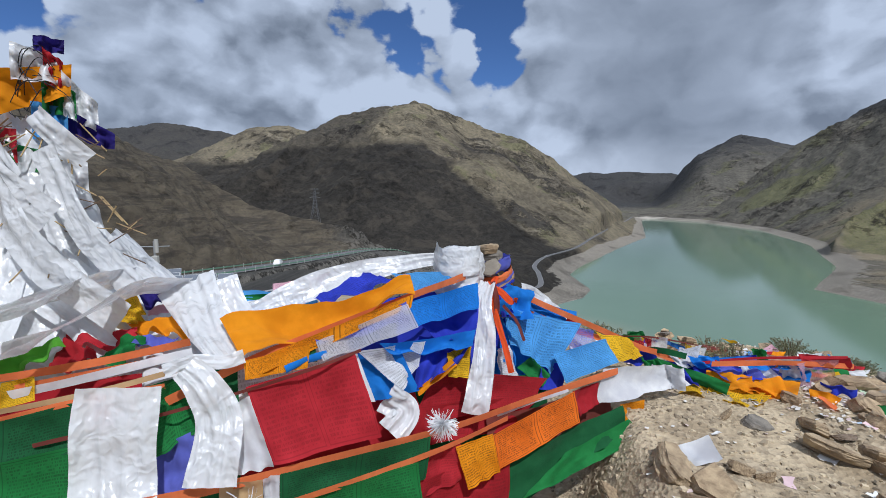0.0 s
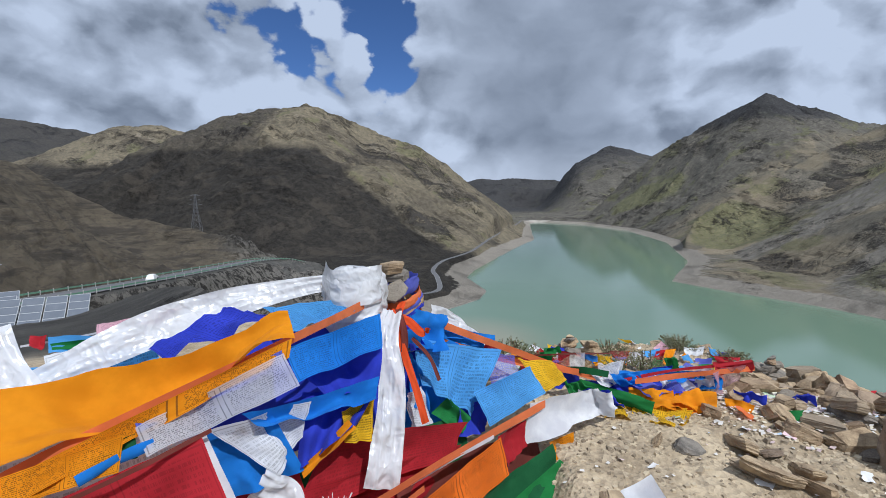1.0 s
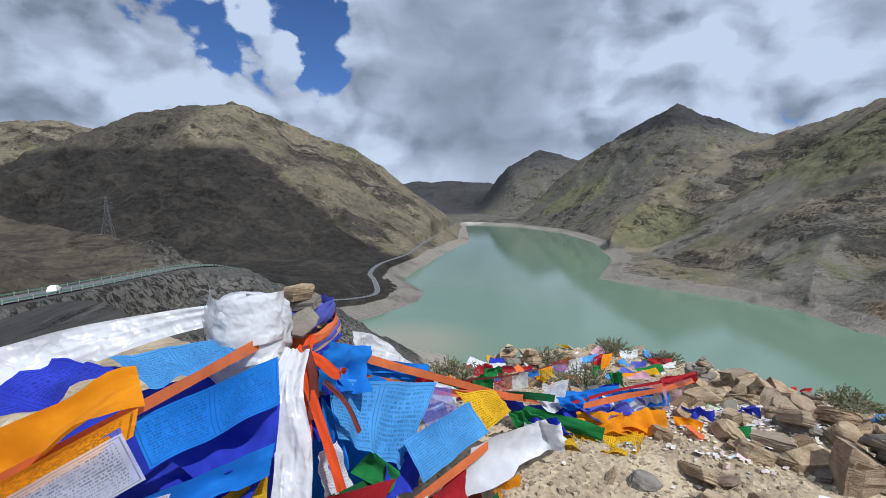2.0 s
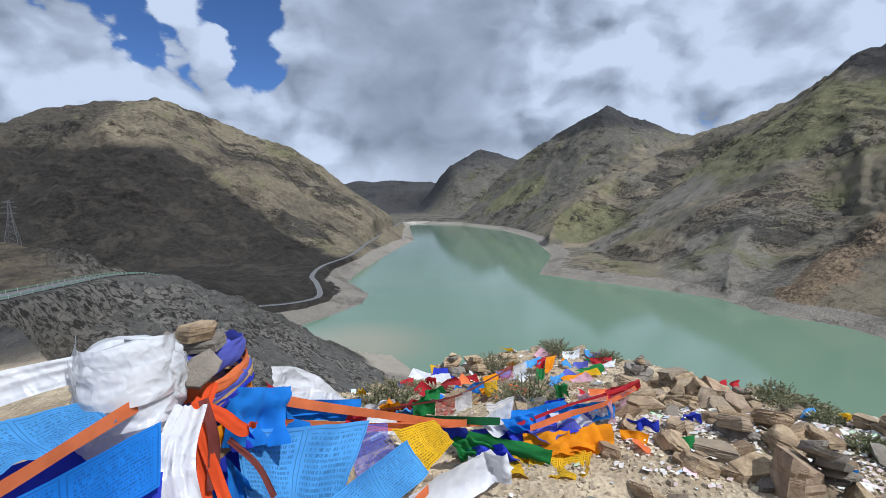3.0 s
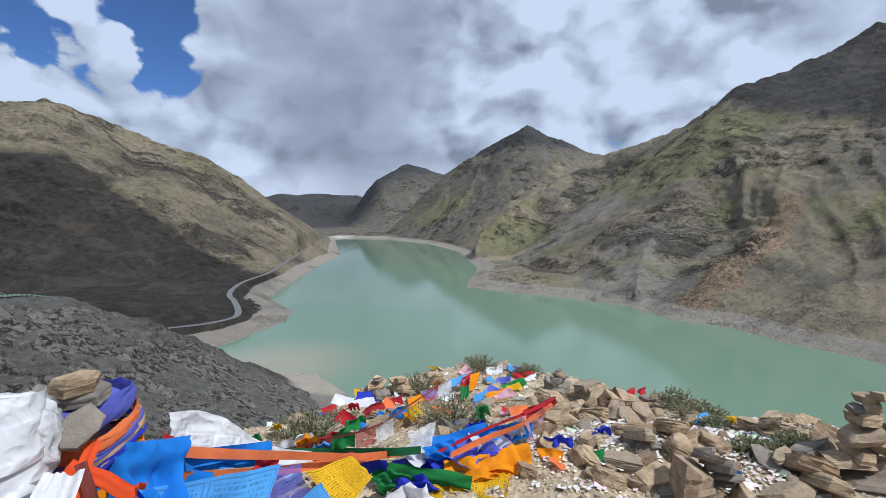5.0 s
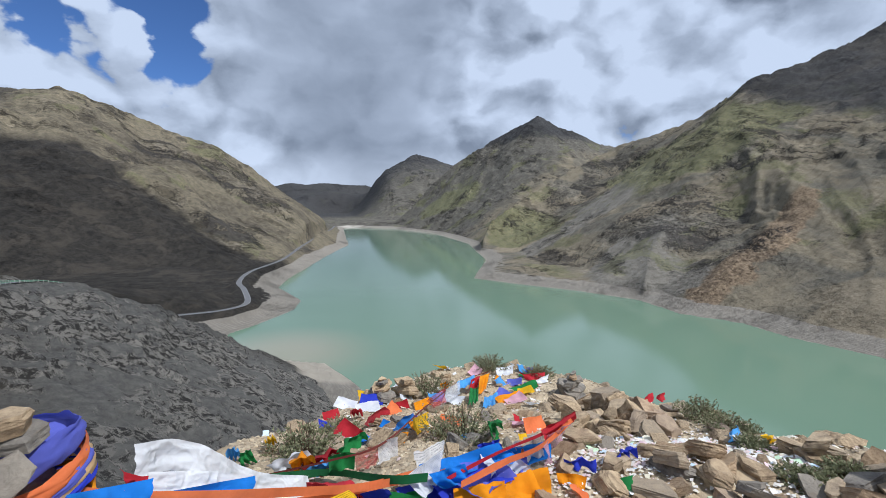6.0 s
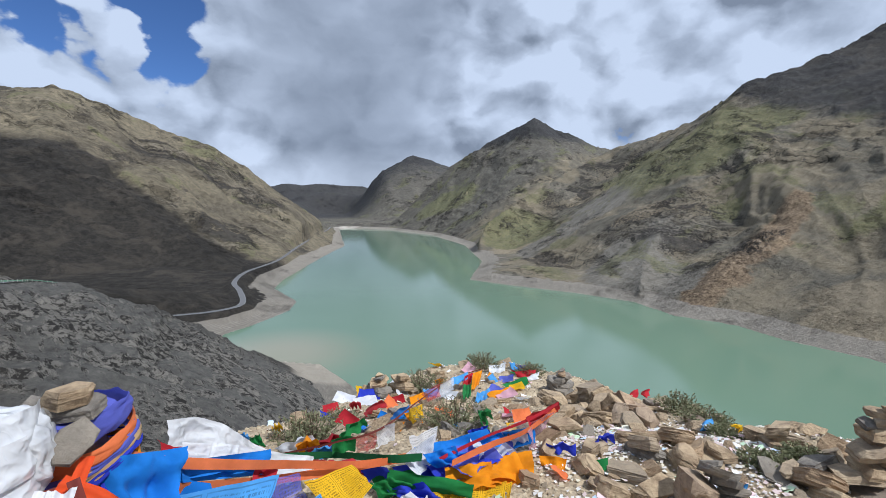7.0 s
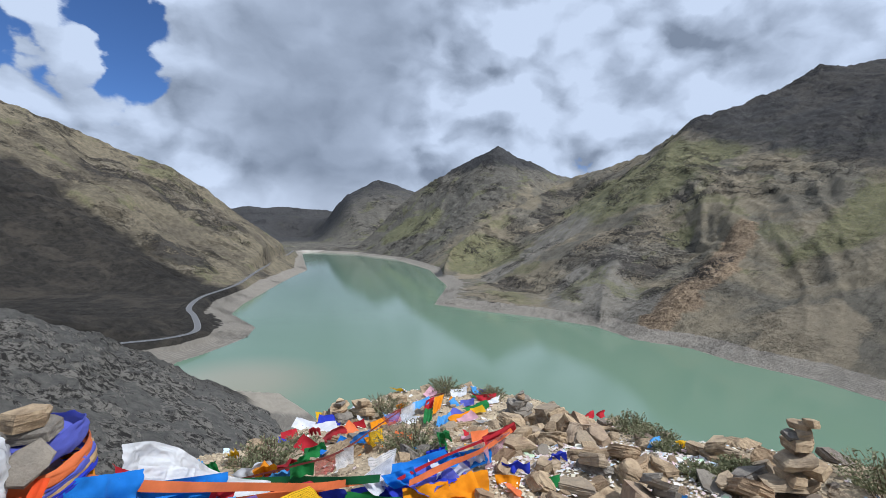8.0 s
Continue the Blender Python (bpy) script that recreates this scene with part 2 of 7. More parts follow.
    col = k.mix(k.math("MULTIPLY", k.ramp(layer, 0.55, 0.60), k.math("MULTIPLY", rocky, 0.6)), col, k.vec("MULTIPLY", col, (1.6, 1.55, 1.48)))
    # dark slate north and far summits; on the eastern one painted cloud shade
    shade_e = k.math("MULTIPLY", k.ramp(k.math("SUBTRACT", k.math("ADD", z, k.math("MULTIPLY", mid, 60.0)), k.math("MULTIPLY", k.math("SUBTRACT", y, 190.0), 0.35)), 140.0, 178.0), k.ramp(x, 650.0, 760.0))
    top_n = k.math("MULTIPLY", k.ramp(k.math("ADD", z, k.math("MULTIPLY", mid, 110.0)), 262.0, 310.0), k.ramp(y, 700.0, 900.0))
    high = k.math("MAXIMUM", k.math("MULTIPLY", k.ramp(y, 800.0, 600.0), shade_e), k.math("MULTIPLY", top_n, k.ramp(x, 700.0, 1000.0)))
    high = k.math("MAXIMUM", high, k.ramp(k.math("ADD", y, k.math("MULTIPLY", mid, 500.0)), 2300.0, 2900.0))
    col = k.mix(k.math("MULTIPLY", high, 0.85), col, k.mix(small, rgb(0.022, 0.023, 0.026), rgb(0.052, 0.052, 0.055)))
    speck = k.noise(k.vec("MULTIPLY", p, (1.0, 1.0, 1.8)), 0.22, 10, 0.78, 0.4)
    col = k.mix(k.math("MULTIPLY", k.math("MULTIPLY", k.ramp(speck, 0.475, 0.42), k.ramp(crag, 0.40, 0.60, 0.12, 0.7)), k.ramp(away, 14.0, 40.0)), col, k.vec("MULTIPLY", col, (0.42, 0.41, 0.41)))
    col = k.mix(k.math("MULTIPLY", k.math("MULTIPLY", k.ramp(speck, 0.56, 0.64), 0.45), k.ramp(away, 14.0, 40.0)), col, k.vec("MULTIPLY", col, (1.5, 1.46, 1.4)))
    # the drawdown zone round the lake
    edge = k.math("ADD", z, k.math("MULTIPLY", k.math("SUBTRACT", small, 0.5), 2.5))
    bank = k.math("MULTIPLY", k.ramp(edge, LAKE + 7.6, LAKE + 6.9), k.ramp(away, 120.0, 180.0))
    lines = k("ShaderNodeTexWave", dict(bands_direction="Z"), Vector=k.vec("ADD", p, k.scale(k("ShaderNodeTexNoise", Vector=p, Scale=0.05).outputs[1], 2.0)), Scale=0.5, Distortion=1.2).outputs[1]
    silt = k.mix(k.math("MULTIPLY", lines, k.ramp(small, 0.3, 0.7)), rgb(0.235, 0.212, 0.178), rgb(0.330, 0.300, 0.255))
    silt = k.mix(k.math("MULTIPLY", k.ramp(y, 1560.0, 1680.0), k.ramp(k.noise(k.vec("MULTIPLY", p, (0.004, 0.016, 0.0)), 1.0, 5, 0.6), 0.45, 0.55)), silt, rgb(0.52, 0.48, 0.42))
    col = k.mix(k.math("MULTIPLY", bank, 0.95), col, silt)
    bar = k.math("MULTIPLY", k.ramp(k.vec("DISTANCE", k.vec("MULTIPLY", p, (1.0, 1.0, 0.0)), (92.0, 262.0, 0.0)), 40.0, 30.0), k.ramp(edge, LAKE + 12.0, LAKE + 7.0))
    col = k.mix(bar, col, k.mix(small, rgb(0.34, 0.30, 0.24), rgb(0.50, 0.45, 0.37)))
    # the knoll: brown broken slate and dust
    near = k.ramp(k.math("ADD", away, k.math("MULTIPLY", small, 2.0)), 13.0, 8.5)
    dust = k.mix(k.ramp(k.noise(p, 2.3, 8, 0.65, 0.3), 0.35, 0.66), rgb(0.285, 0.222, 0.145), rgb(0.52, 0.42, 0.285))
    grit = k("ShaderNodeTexVoronoi", dict(feature="F1"), Vector=p, Scale=38.0)
    dust = k.mix(k.math("MULTIPLY", k.ramp(k.noise(p, 9.0, 4, 0.6), 0.45, 0.6), 0.6), dust, k.mix(k("ShaderNodeSeparateXYZ", i0=grit.outputs[1]).outputs[0], rgb(0.20, 0.156, 0.108), rgb(0.56, 0.46, 0.325)))
    col = k.mix(near, col, dust)
    far_bump = k.math("ADD", k.math("MULTIPLY", small, 1.0), k.math("ADD", k.math("MULTIPLY", speck, 1.0), k.math("ADD", k.math("MULTIPLY", grit_far, 0.6), k.math("MULTIPLY", chink, -0.7))))
    b1 = k("ShaderNodeBump", Strength=1.0, Distance=3.0, Height=far_bump)
    near_bump = k.math("ADD", k.noise(p, 7.0, 10, 0.7), k.math("MULTIPLY", grit.outputs[0], 0.4))
    b2 = k("ShaderNodeBump", Distance=0.04, Height=near_bump)
    k.put(b2.inputs["Strength"], k.math("MULTIPLY", near, 0.8))
    b = k("ShaderNodeBsdfPrincipled", Base_Color=col, Roughness=0.95, Normal=k("ShaderNodeMix", dict(data_type="VECTOR"), i0=near, i4=b1.outputs[0], i5=b2.outputs[0]).outputs[1])
    k.put(b.inputs["Specular IOR Level"], 0.15)
    return b.outputs[0]


def water_look(k):
    p = k("ShaderNodeNewGeometry").outputs["Position"]
    silt = k.ramp(k.vec("DISTANCE", p, (86.0, 300.0, LAKE)), 75.0, 10.0)
    murk = k.noise(p, 0.006, 4, 0.5, 1.0)
    col = k.mix(murk, rgb(0.110, 0.180, 0.122), rgb(0.140, 0.210, 0.150))
    col = k.mix(k.math("MULTIPLY", silt, 0.75), col, rgb(0.27, 0.245, 0.18))
    ripple = k.math("ADD", k.noise(p, 0.55, 4, 0.6), k.math("MULTIPLY", k.noise(p, 0.05, 3, 0.5), 0.6))
    return surface(k, col, 0.05, ripple, 0.05, 0.5, IOR=1.33)


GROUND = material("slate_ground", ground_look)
WATER = material("silty_lake_water", water_look)

# ---- ground, mountains, lake ----
def lattice(ix, iy, seed):
    h = (ix.astype(np.int64) * 374761393 + iy.astype(np.int64) * 668265263 + seed * 1442695041) & 0x7FFFFFFF
    h = ((h ^ (h >> 13)) * 1274126177) & 0x7FFFFFFF
    return ((h ^ (h >> 16)) & 0xFFFF) / 65535.0


def value(x, y, seed):
    ix, iy = np.floor(x), np.floor(y)
    fx, fy = x - ix, y - iy
    ux, uy = fx * fx * fx * (fx * (6 * fx - 15) + 10), fy * fy * fy * (fy * (6 * fy - 15) + 10)
    a, b = lattice(ix, iy, seed), lattice(ix + 1, iy, seed)
    c, d = lattice(ix, iy + 1, seed), lattice(ix + 1, iy + 1, seed)
    return (a + (b - a) * ux) * (1 - uy) + (c + (d - c) * ux) * uy


def fbm(x, y, size, octaves, seed, ridged=False):
    """Noise about zero, of about one in height, or ridges up to one."""
    out, amp, total = np.zeros_like(x), 1.0, 0.0
    for n in range(octaves):
        a = 0.6 * n
        u, v = (x * math.cos(a) - y * math.sin(a)) / size, (x * math.sin(a) + y * math.cos(a)) / size
        w = 2 * value(u, v, seed + n) - 1
        out += amp * (1 - 2 * np.abs(w) if ridged else w)
        total, amp, size = total + amp, amp * 0.5, size * 0.47
    return out / total


def step(a, b, v):
    t = np.clip((v - a) / (b - a), 0, 1)
    return t * t * (3 - 2 * t)


def along(x, y, nodes):
    """Distance to a line of (x, y, z) nodes, the line's z near by and the length along it."""
    best, sz, su, sw, run = np.full(x.shape, 1e9), np.zeros_like(x), np.zeros_like(x), np.zeros_like(x), 0.0
    for (ax, ay, az), (bx, by, bz) in zip(nodes, nodes[1:]):
        length = math.hypot(bx - ax, by - ay)
        t = np.clip(((x - ax) * (bx - ax) + (y - ay) * (by - ay)) / length**2, 0, 1)
        d = np.hypot(x - ax - t * (bx - ax), y - ay - t * (by - ay))
        w = length / (d + 0.5) ** 4
        best, sz, su, sw = np.minimum(best, d), sz + w * (az + t * (bz - az)), su + w * (run + t * length), sw + w
        run += length
    return best, sz / sw, su / sw


SHORE = [(744, 1640), (828, 1496), (815, 1185), (690, 860), (520, 600), (380, 462), (398, 397), (424, 329), (436, 262), (411, 207), (422, 161),
         (406, 121), (404, 72), (386, 33), (350, -90), (240, -260), (120, -240), (96, -90), (92, 40), (98, 140), (103, 213), (102, 238), (101, 268),
         (86, 285), (66, 305), (58, 340), (66, 368), (86, 381), (131, 417), (150, 454), (151, 536), (178, 590), (305, 790), (439, 987), (690, 1600)]


def shore_distance(x, y):
    """Metres from the shore, above zero on land."""
    ring = [(a, b, 0.0) for a, b in SHORE + SHORE[:1]]
    d, inside = along(x, y, ring)[0], np.zeros(x.shape, bool)
    for (ax, ay, _), (bx, by, _) in zip(ring, ring[1:]):
        inside ^= ((ay > y) != (by > y)) & (x < (bx - ax) * (y - ay) / (by - ay + 1e-9) + ax)
    return np.where(inside, -d, d)


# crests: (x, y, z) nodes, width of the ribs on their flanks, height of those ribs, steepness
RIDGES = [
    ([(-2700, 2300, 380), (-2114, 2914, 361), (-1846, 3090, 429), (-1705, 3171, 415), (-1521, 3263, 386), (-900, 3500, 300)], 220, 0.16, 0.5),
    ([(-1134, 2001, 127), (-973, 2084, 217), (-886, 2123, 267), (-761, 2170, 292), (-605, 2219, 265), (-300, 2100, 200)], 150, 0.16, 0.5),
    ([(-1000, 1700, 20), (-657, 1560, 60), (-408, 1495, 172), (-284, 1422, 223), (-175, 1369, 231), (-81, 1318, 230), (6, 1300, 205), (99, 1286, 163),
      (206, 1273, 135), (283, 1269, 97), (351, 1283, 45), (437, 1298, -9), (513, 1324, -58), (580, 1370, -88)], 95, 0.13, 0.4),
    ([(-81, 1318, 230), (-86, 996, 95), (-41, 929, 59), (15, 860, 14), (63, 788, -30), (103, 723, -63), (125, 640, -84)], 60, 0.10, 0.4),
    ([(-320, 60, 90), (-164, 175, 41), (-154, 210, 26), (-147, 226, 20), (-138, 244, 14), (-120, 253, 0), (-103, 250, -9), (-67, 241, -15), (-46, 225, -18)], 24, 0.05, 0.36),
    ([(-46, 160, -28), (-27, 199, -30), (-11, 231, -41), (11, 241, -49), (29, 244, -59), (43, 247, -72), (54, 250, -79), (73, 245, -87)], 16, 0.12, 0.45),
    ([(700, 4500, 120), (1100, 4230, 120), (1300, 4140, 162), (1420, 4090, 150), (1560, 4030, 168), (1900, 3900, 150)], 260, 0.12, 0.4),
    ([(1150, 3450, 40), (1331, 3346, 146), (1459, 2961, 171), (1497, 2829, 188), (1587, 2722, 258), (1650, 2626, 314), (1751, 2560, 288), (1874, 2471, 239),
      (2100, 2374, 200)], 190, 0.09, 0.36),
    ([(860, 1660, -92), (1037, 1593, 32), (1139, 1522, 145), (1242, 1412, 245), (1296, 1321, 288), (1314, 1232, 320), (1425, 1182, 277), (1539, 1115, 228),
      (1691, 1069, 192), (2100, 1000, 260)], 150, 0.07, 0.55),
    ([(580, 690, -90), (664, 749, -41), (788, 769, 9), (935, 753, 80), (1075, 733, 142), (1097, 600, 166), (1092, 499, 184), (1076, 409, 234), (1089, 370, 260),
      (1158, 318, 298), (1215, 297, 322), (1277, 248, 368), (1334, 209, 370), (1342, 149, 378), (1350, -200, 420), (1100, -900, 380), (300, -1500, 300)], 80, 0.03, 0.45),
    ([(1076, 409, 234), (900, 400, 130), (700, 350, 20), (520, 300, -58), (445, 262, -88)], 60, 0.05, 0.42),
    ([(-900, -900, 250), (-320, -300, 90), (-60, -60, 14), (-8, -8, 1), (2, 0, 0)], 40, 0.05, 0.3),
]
SPUR = [(-27, 199, 0), (-11, 228, 0), (11, 236, 0), (29, 240, 0), (46, 242, 0)]
BUTTRESS = [(840, 330, 0), (720, 245, 0), (640, 195, 0), (560, 196, 0), (500, 203, 0), (446, 208, 0)]
GULLY = [(760, 60, 0), (660, 78, 0), (604, 92, 0), (568, 116, 0), (520, 142, 0), (455, 150, 0)]
VALLEY = [(760, 1690, 0), (830, 1950, 0), (960, 2330, 0), (1120, 2700, 0), (1330, 3200, 0)]
ROAD = [(-75, 40, -14.5), (-56, 80, -16), (-49, 99, -17), (-45, 132, -20), (-39, 171, -23), (-35, 205, -26), (-28, 226, -28.5), (-18, 242, -33)]
SHORE_ROAD = [(-60, 400, -84), (0, 405, -86), (40, 404, -87), (67, 403, -87), (90, 420, -87), (101, 479, -86), (107, 531, -86), (137, 605, -86), (201, 693, -85),
              (283, 857, -84), (400, 1085, -84), (527, 1324, -84), (640, 1560, -86)]
EDGE_AZ = [-180, -60, -45, -32, -22, -14, -5, 0, 10, 20, 27, 35, 45, 55, 62, 70, 80, 95, 130, 180]
EDGE_D = [40, 38, 37, 35, 26, 8, 3.2, 2.7, 3.0, 4.1, 5.6, 6.5, 6.8, 6.3, 5.3, 4.4, 4.0, 4.2, 8, 40]


def knoll(x, y):
    """The stony top on which the flags stand."""
    s = 0.6 * x + 0.8 * y
    z = 0.28 - 0.30 * np.clip(s - 3.6, 0, None) * step(3.2, 4.6, s) + 0.25 * np.clip(s - 6.4, 0, None)
    z = z - 0.45 * step(1.02, 0.62, x - 0.12 * (y - 2)) * step(3.6, 2.7, y)
    az, d = np.degrees(np.arctan2(x - 0.3, y - 1.0)), np.hypot(x - 0.3, y - 1.0)
    over = np.clip(d - np.interp(az, EDGE_AZ, EDGE_D), 0, None)
    shelf = np.clip(d - 3.5, 0, None) * step(-8, -30, az)
    return z * (1 - step(3, 10, d) * step(-8, -30, az)) - 0.18 * shelf - 1.05 * over * step(-0.3, 0.7, over), over


def height(x, y):
    s = shore_distance(x, y)
    wobble = fbm(x, y, 60, 4, 3)
    land = np.clip(s + 6 * wobble, 0, None)
    beach = 6.5 * step(0, 30, land) + 0.06 * np.clip(land - 20, 0, 120)
    total = np.zeros_like(x)
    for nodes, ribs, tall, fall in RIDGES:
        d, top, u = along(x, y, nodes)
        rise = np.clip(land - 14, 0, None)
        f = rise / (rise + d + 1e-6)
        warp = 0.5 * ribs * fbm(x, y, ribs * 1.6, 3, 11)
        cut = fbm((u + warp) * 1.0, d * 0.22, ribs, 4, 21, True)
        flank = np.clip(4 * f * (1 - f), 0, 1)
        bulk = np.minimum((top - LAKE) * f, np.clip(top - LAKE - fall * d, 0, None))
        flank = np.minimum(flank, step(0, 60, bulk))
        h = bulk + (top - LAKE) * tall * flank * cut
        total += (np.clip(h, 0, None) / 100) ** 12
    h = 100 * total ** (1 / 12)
    rough = np.clip(h, 0, 160) / 160
    crags = np.clip(h, 0, 45) / 45
    far = step(280, 800, np.hypot(x, y))
    east = step(420, 560, x) * step(15, 80, h)
    # a rusty buttress and the green gully beside it
    h = h + 8 * step(6, 40, h) * np.exp(-(along(x, y, BUTTRESS)[0] / 20) ** 2) - 9 * step(4, 30, h) * np.exp(-(along(x, y, GULLY)[0] / 30) ** 2)
    # ledges of dipping slate, where it crops out
    bed = 0.30 * x - 0.16 * y + 0.95 * h + 16 * fbm(x, y, 90, 3, 97)
    bare = step(0.0, 0.3, fbm(x, y, 130, 4, 95)) * (0.35 + 0.65 * step(400, 560, x)) * far
    h = h + 2.6 * crags * bare * (1 - 2 * np.abs(2 * value(bed / 9, 0.006 * y, 96) - 1)) + 1.3 * crags * bare * (1 - 2 * np.abs(2 * value(bed / 4, 0.012 * y, 98) - 1))
    h = h + crags * (0.7 + 1.2 * far) * fbm(x, y, 15, 4, 81, True) + rough * far * (10 * fbm(x + 0.5 * y, y - 0.3 * x, 150, 6, 31, True) + 3.2 * fbm(x, y, 26, 4, 41, True))
    h = h + east * (2.6 * (fbm(0.28 * x + 0.1 * y, y, 75, 4, 91, True) + 0.2) + 0.5 * fbm(0.22 * x + 0.08 * y, y, 24, 3, 92, True))
    h = h * (0.02 + 0.98 * step(20, 330, along(x, y, VALLEY)[0]) ** 1.5)
    near = step(60, 15, along(x, y, SPUR)[0]) * step(8, 30, h)
    h = h + near * (2.4 * fbm(x, y, 13, 5, 83, True) + 0.9 * fbm(x, y, 4, 3, 84, True))

    z = LAKE + np.maximum(h, beach) + 1.2 * step(0, 20, land) * fbm(x, y, 9, 4, 51, True)
    z = np.where(s < 0, LAKE - np.minimum(0.3 * -s, 14) + np.minimum(beach, 2), z)
    for nodes, wide in ((ROAD, 5.5), (SHORE_ROAD, 6.0)):
        d, top, _ = along(x, y, nodes)
        w = step(wide * 2.4, wide, d)
        z = z * (1 - w) + top * w
    top, over = knoll(x, y)
    d = np.hypot(x, y)
    top = top + 0.05 * fbm(x, y, 0.9, 5, 61, True) + 0.5 * step(0.5, 6, over) * fbm(x, y, 3.5, 5, 71, True)
    w = step(10, 70, over)
    return np.where(d < 130, np.maximum(top, -60) * (1 - w) + z * w, z)


def part(name, bm, mat, parent=None, label=""):
    """Links a bmesh as one mesh object, under a thing or a part where one is given."""
    me = bpy.data.meshes.new(name)
    bm.to_mesh(me)
    bm.free()
    me.materials.append(mat)
    ob = new(name, me)
    ob.parent = parent
    return tagged(ob, label)


def sheet(name, verts, quads, mat, smooth=True):
    """A mesh object from arrays of places and of quads."""
    me = bpy.data.meshes.new(name)
    me.vertices.add(len(verts))
    me.vertices.foreach_set("co", np.asarray(verts, np.float32).ravel())
    me.loops.add(quads.size)
    me.loops.foreach_set("vertex_index", np.asarray(quads, np.int32).ravel())
    me.polygons.add(len(quads))
    me.polygons.foreach_set("loop_start", np.arange(0, quads.size, 4, dtype=np.int32))
    me.update(calc_edges=True)
    me.polygons.foreach_set("use_smooth", np.full(len(quads), smooth))
    me.materials.append(mat)
    return new(name, me)


def build_ground():
    az = np.radians(np.r_[np.arange(-180, -52, 4.0), np.arange(-52, 94, 0.19), np.arange(94, 180, 4.0)])
    r = np.r_[0.0, np.geomspace(0.25, 9, 170), np.geomspace(9.15, 60, 80), np.geomspace(61, 500, 230), np.geomspace(503, 2400, 300), np.geomspace(2420, 4900, 60)]
    a, d = np.meshgrid(az, r)
    x, y = 0.3 + d * np.sin(a), 1.0 + d * np.cos(a)
    z = height(x, y)
    n, m = a.shape
    i, j = np.meshgrid(np.arange(n - 1), np.arange(m), indexing="ij")
    k = (j + 1) % m
    quads = np.stack([i * m + j, (i + 1) * m + j, (i + 1) * m + k, i * m + k], -1).reshape(-1, 4)[:, ::-1]
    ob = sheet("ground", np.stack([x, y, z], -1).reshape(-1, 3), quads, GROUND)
    return tagged(ob, "bare brown and grey slate mountains with thin grass round a lake", "ground", kind="structure")


def build_water():
    bm = bmesh.new()
    x0, x1, y0, y1 = 40, 860, -300, 1700
    vs = [bm.verts.new((x, y, LAKE)) for x, y in ((x0, y0), (x1, y0), (x1, y1), (x0, y1))]
    bm.faces.new(vs)
    return tagged(part("water", bm, WATER), "calm milky green lake water", "water", kind="structure")


build_ground()
build_water()

# ---- cloth, stone and plant materials ----
def cloth_look(color, printed, sheer=0.0, rows=17.0):
    def build(k):
        uv = k("ShaderNodeUVMap").outputs[0]
        p = k("ShaderNodeNewGeometry").outputs["Position"]
        u, v, _ = k("ShaderNodeSeparateXYZ", i0=uv).outputs
        weave = k.math("ADD", k.noise(p, 900.0, 2, 0.6), k.math("MULTIPLY", k.noise(p, 60.0, 4, 0.6), 0.8))
        fade = k.noise(p, 7.0, 5, 0.6)
        base = k.mix(k.ramp(fade, 0.3, 0.75), rgb(*(c * 0.78 for c in color)), rgb(*(min(0.86, c * 1.08 + 0.004) for c in color)))
        if printed:
            line = k.math("MULTIPLY", v, rows)
            ink = k.noise(k("ShaderNodeCombineXYZ", i0=k.math("MULTIPLY", u, 95.0), i1=k.math("MULTIPLY", k.math("FLOOR", line), 9.7), i2=0.0), 1.0, 2, 0.7)
            ink = k.math("MULTIPLY", k.ramp(ink, 0.47, 0.52), k.ramp(k.math("ABSOLUTE", k.math("SUBTRACT", k.math("FRACT", line), 0.5)), 0.33, 0.27))
            cell = k.math("ABSOLUTE", k.math("SUBTRACT", k.math("FRACT", k.math("MULTIPLY", u, 2.0)), 0.5))
            cv = k.math("ABSOLUTE", k.math("SUBTRACT", v, 0.5))
            inside = k.math("MULTIPLY", k.ramp(cell, 0.42, 0.40), k.ramp(cv, 0.42, 0.40))
            frame_line = k.math("MULTIPLY", k.math("MULTIPLY", k.ramp(cell, 0.475, 0.47), k.ramp(cv, 0.465, 0.46)), k.math("SUBTRACT", 1.0, k.math("MULTIPLY", k.ramp(cell, 0.46, 0.455), k.ramp(cv, 0.45, 0.445))))
            ink = k.math("MAXIMUM", k.math("MULTIPLY", ink, inside), frame_line)
            ink = k.math("MULTIPLY", ink, k.ramp(k.noise(p, 14.0, 3, 0.6), 0.3, 0.55, 0.25, printed))
            base = k.mix(ink, base, rgb(*(c * 0.12 + 0.01 for c in color)))
        normal = k("ShaderNodeBump", Strength=0.35, Distance=0.003, Height=weave).outputs[0]
        cloth = k("ShaderNodeBsdfPrincipled", Base_Color=base, Roughness=0.78, Normal=normal)
        k.put(cloth.inputs["Sheen Weight"], 0.04)
        k.put(cloth.inputs["Specular IOR Level"], 0.12)
        glow = k("ShaderNodeBsdfTranslucent", Color=base, Normal=normal)
        out = k("ShaderNodeMixShader", i0=0.34, i1=cloth.outputs[0], i2=glow.outputs[0]).outputs[0]
        if sheer:
            out = k("ShaderNodeMixShader", i0=sheer, i1=out, i2=k("ShaderNodeBsdfTransparent").outputs[0]).outputs[0]
        return out

    return build


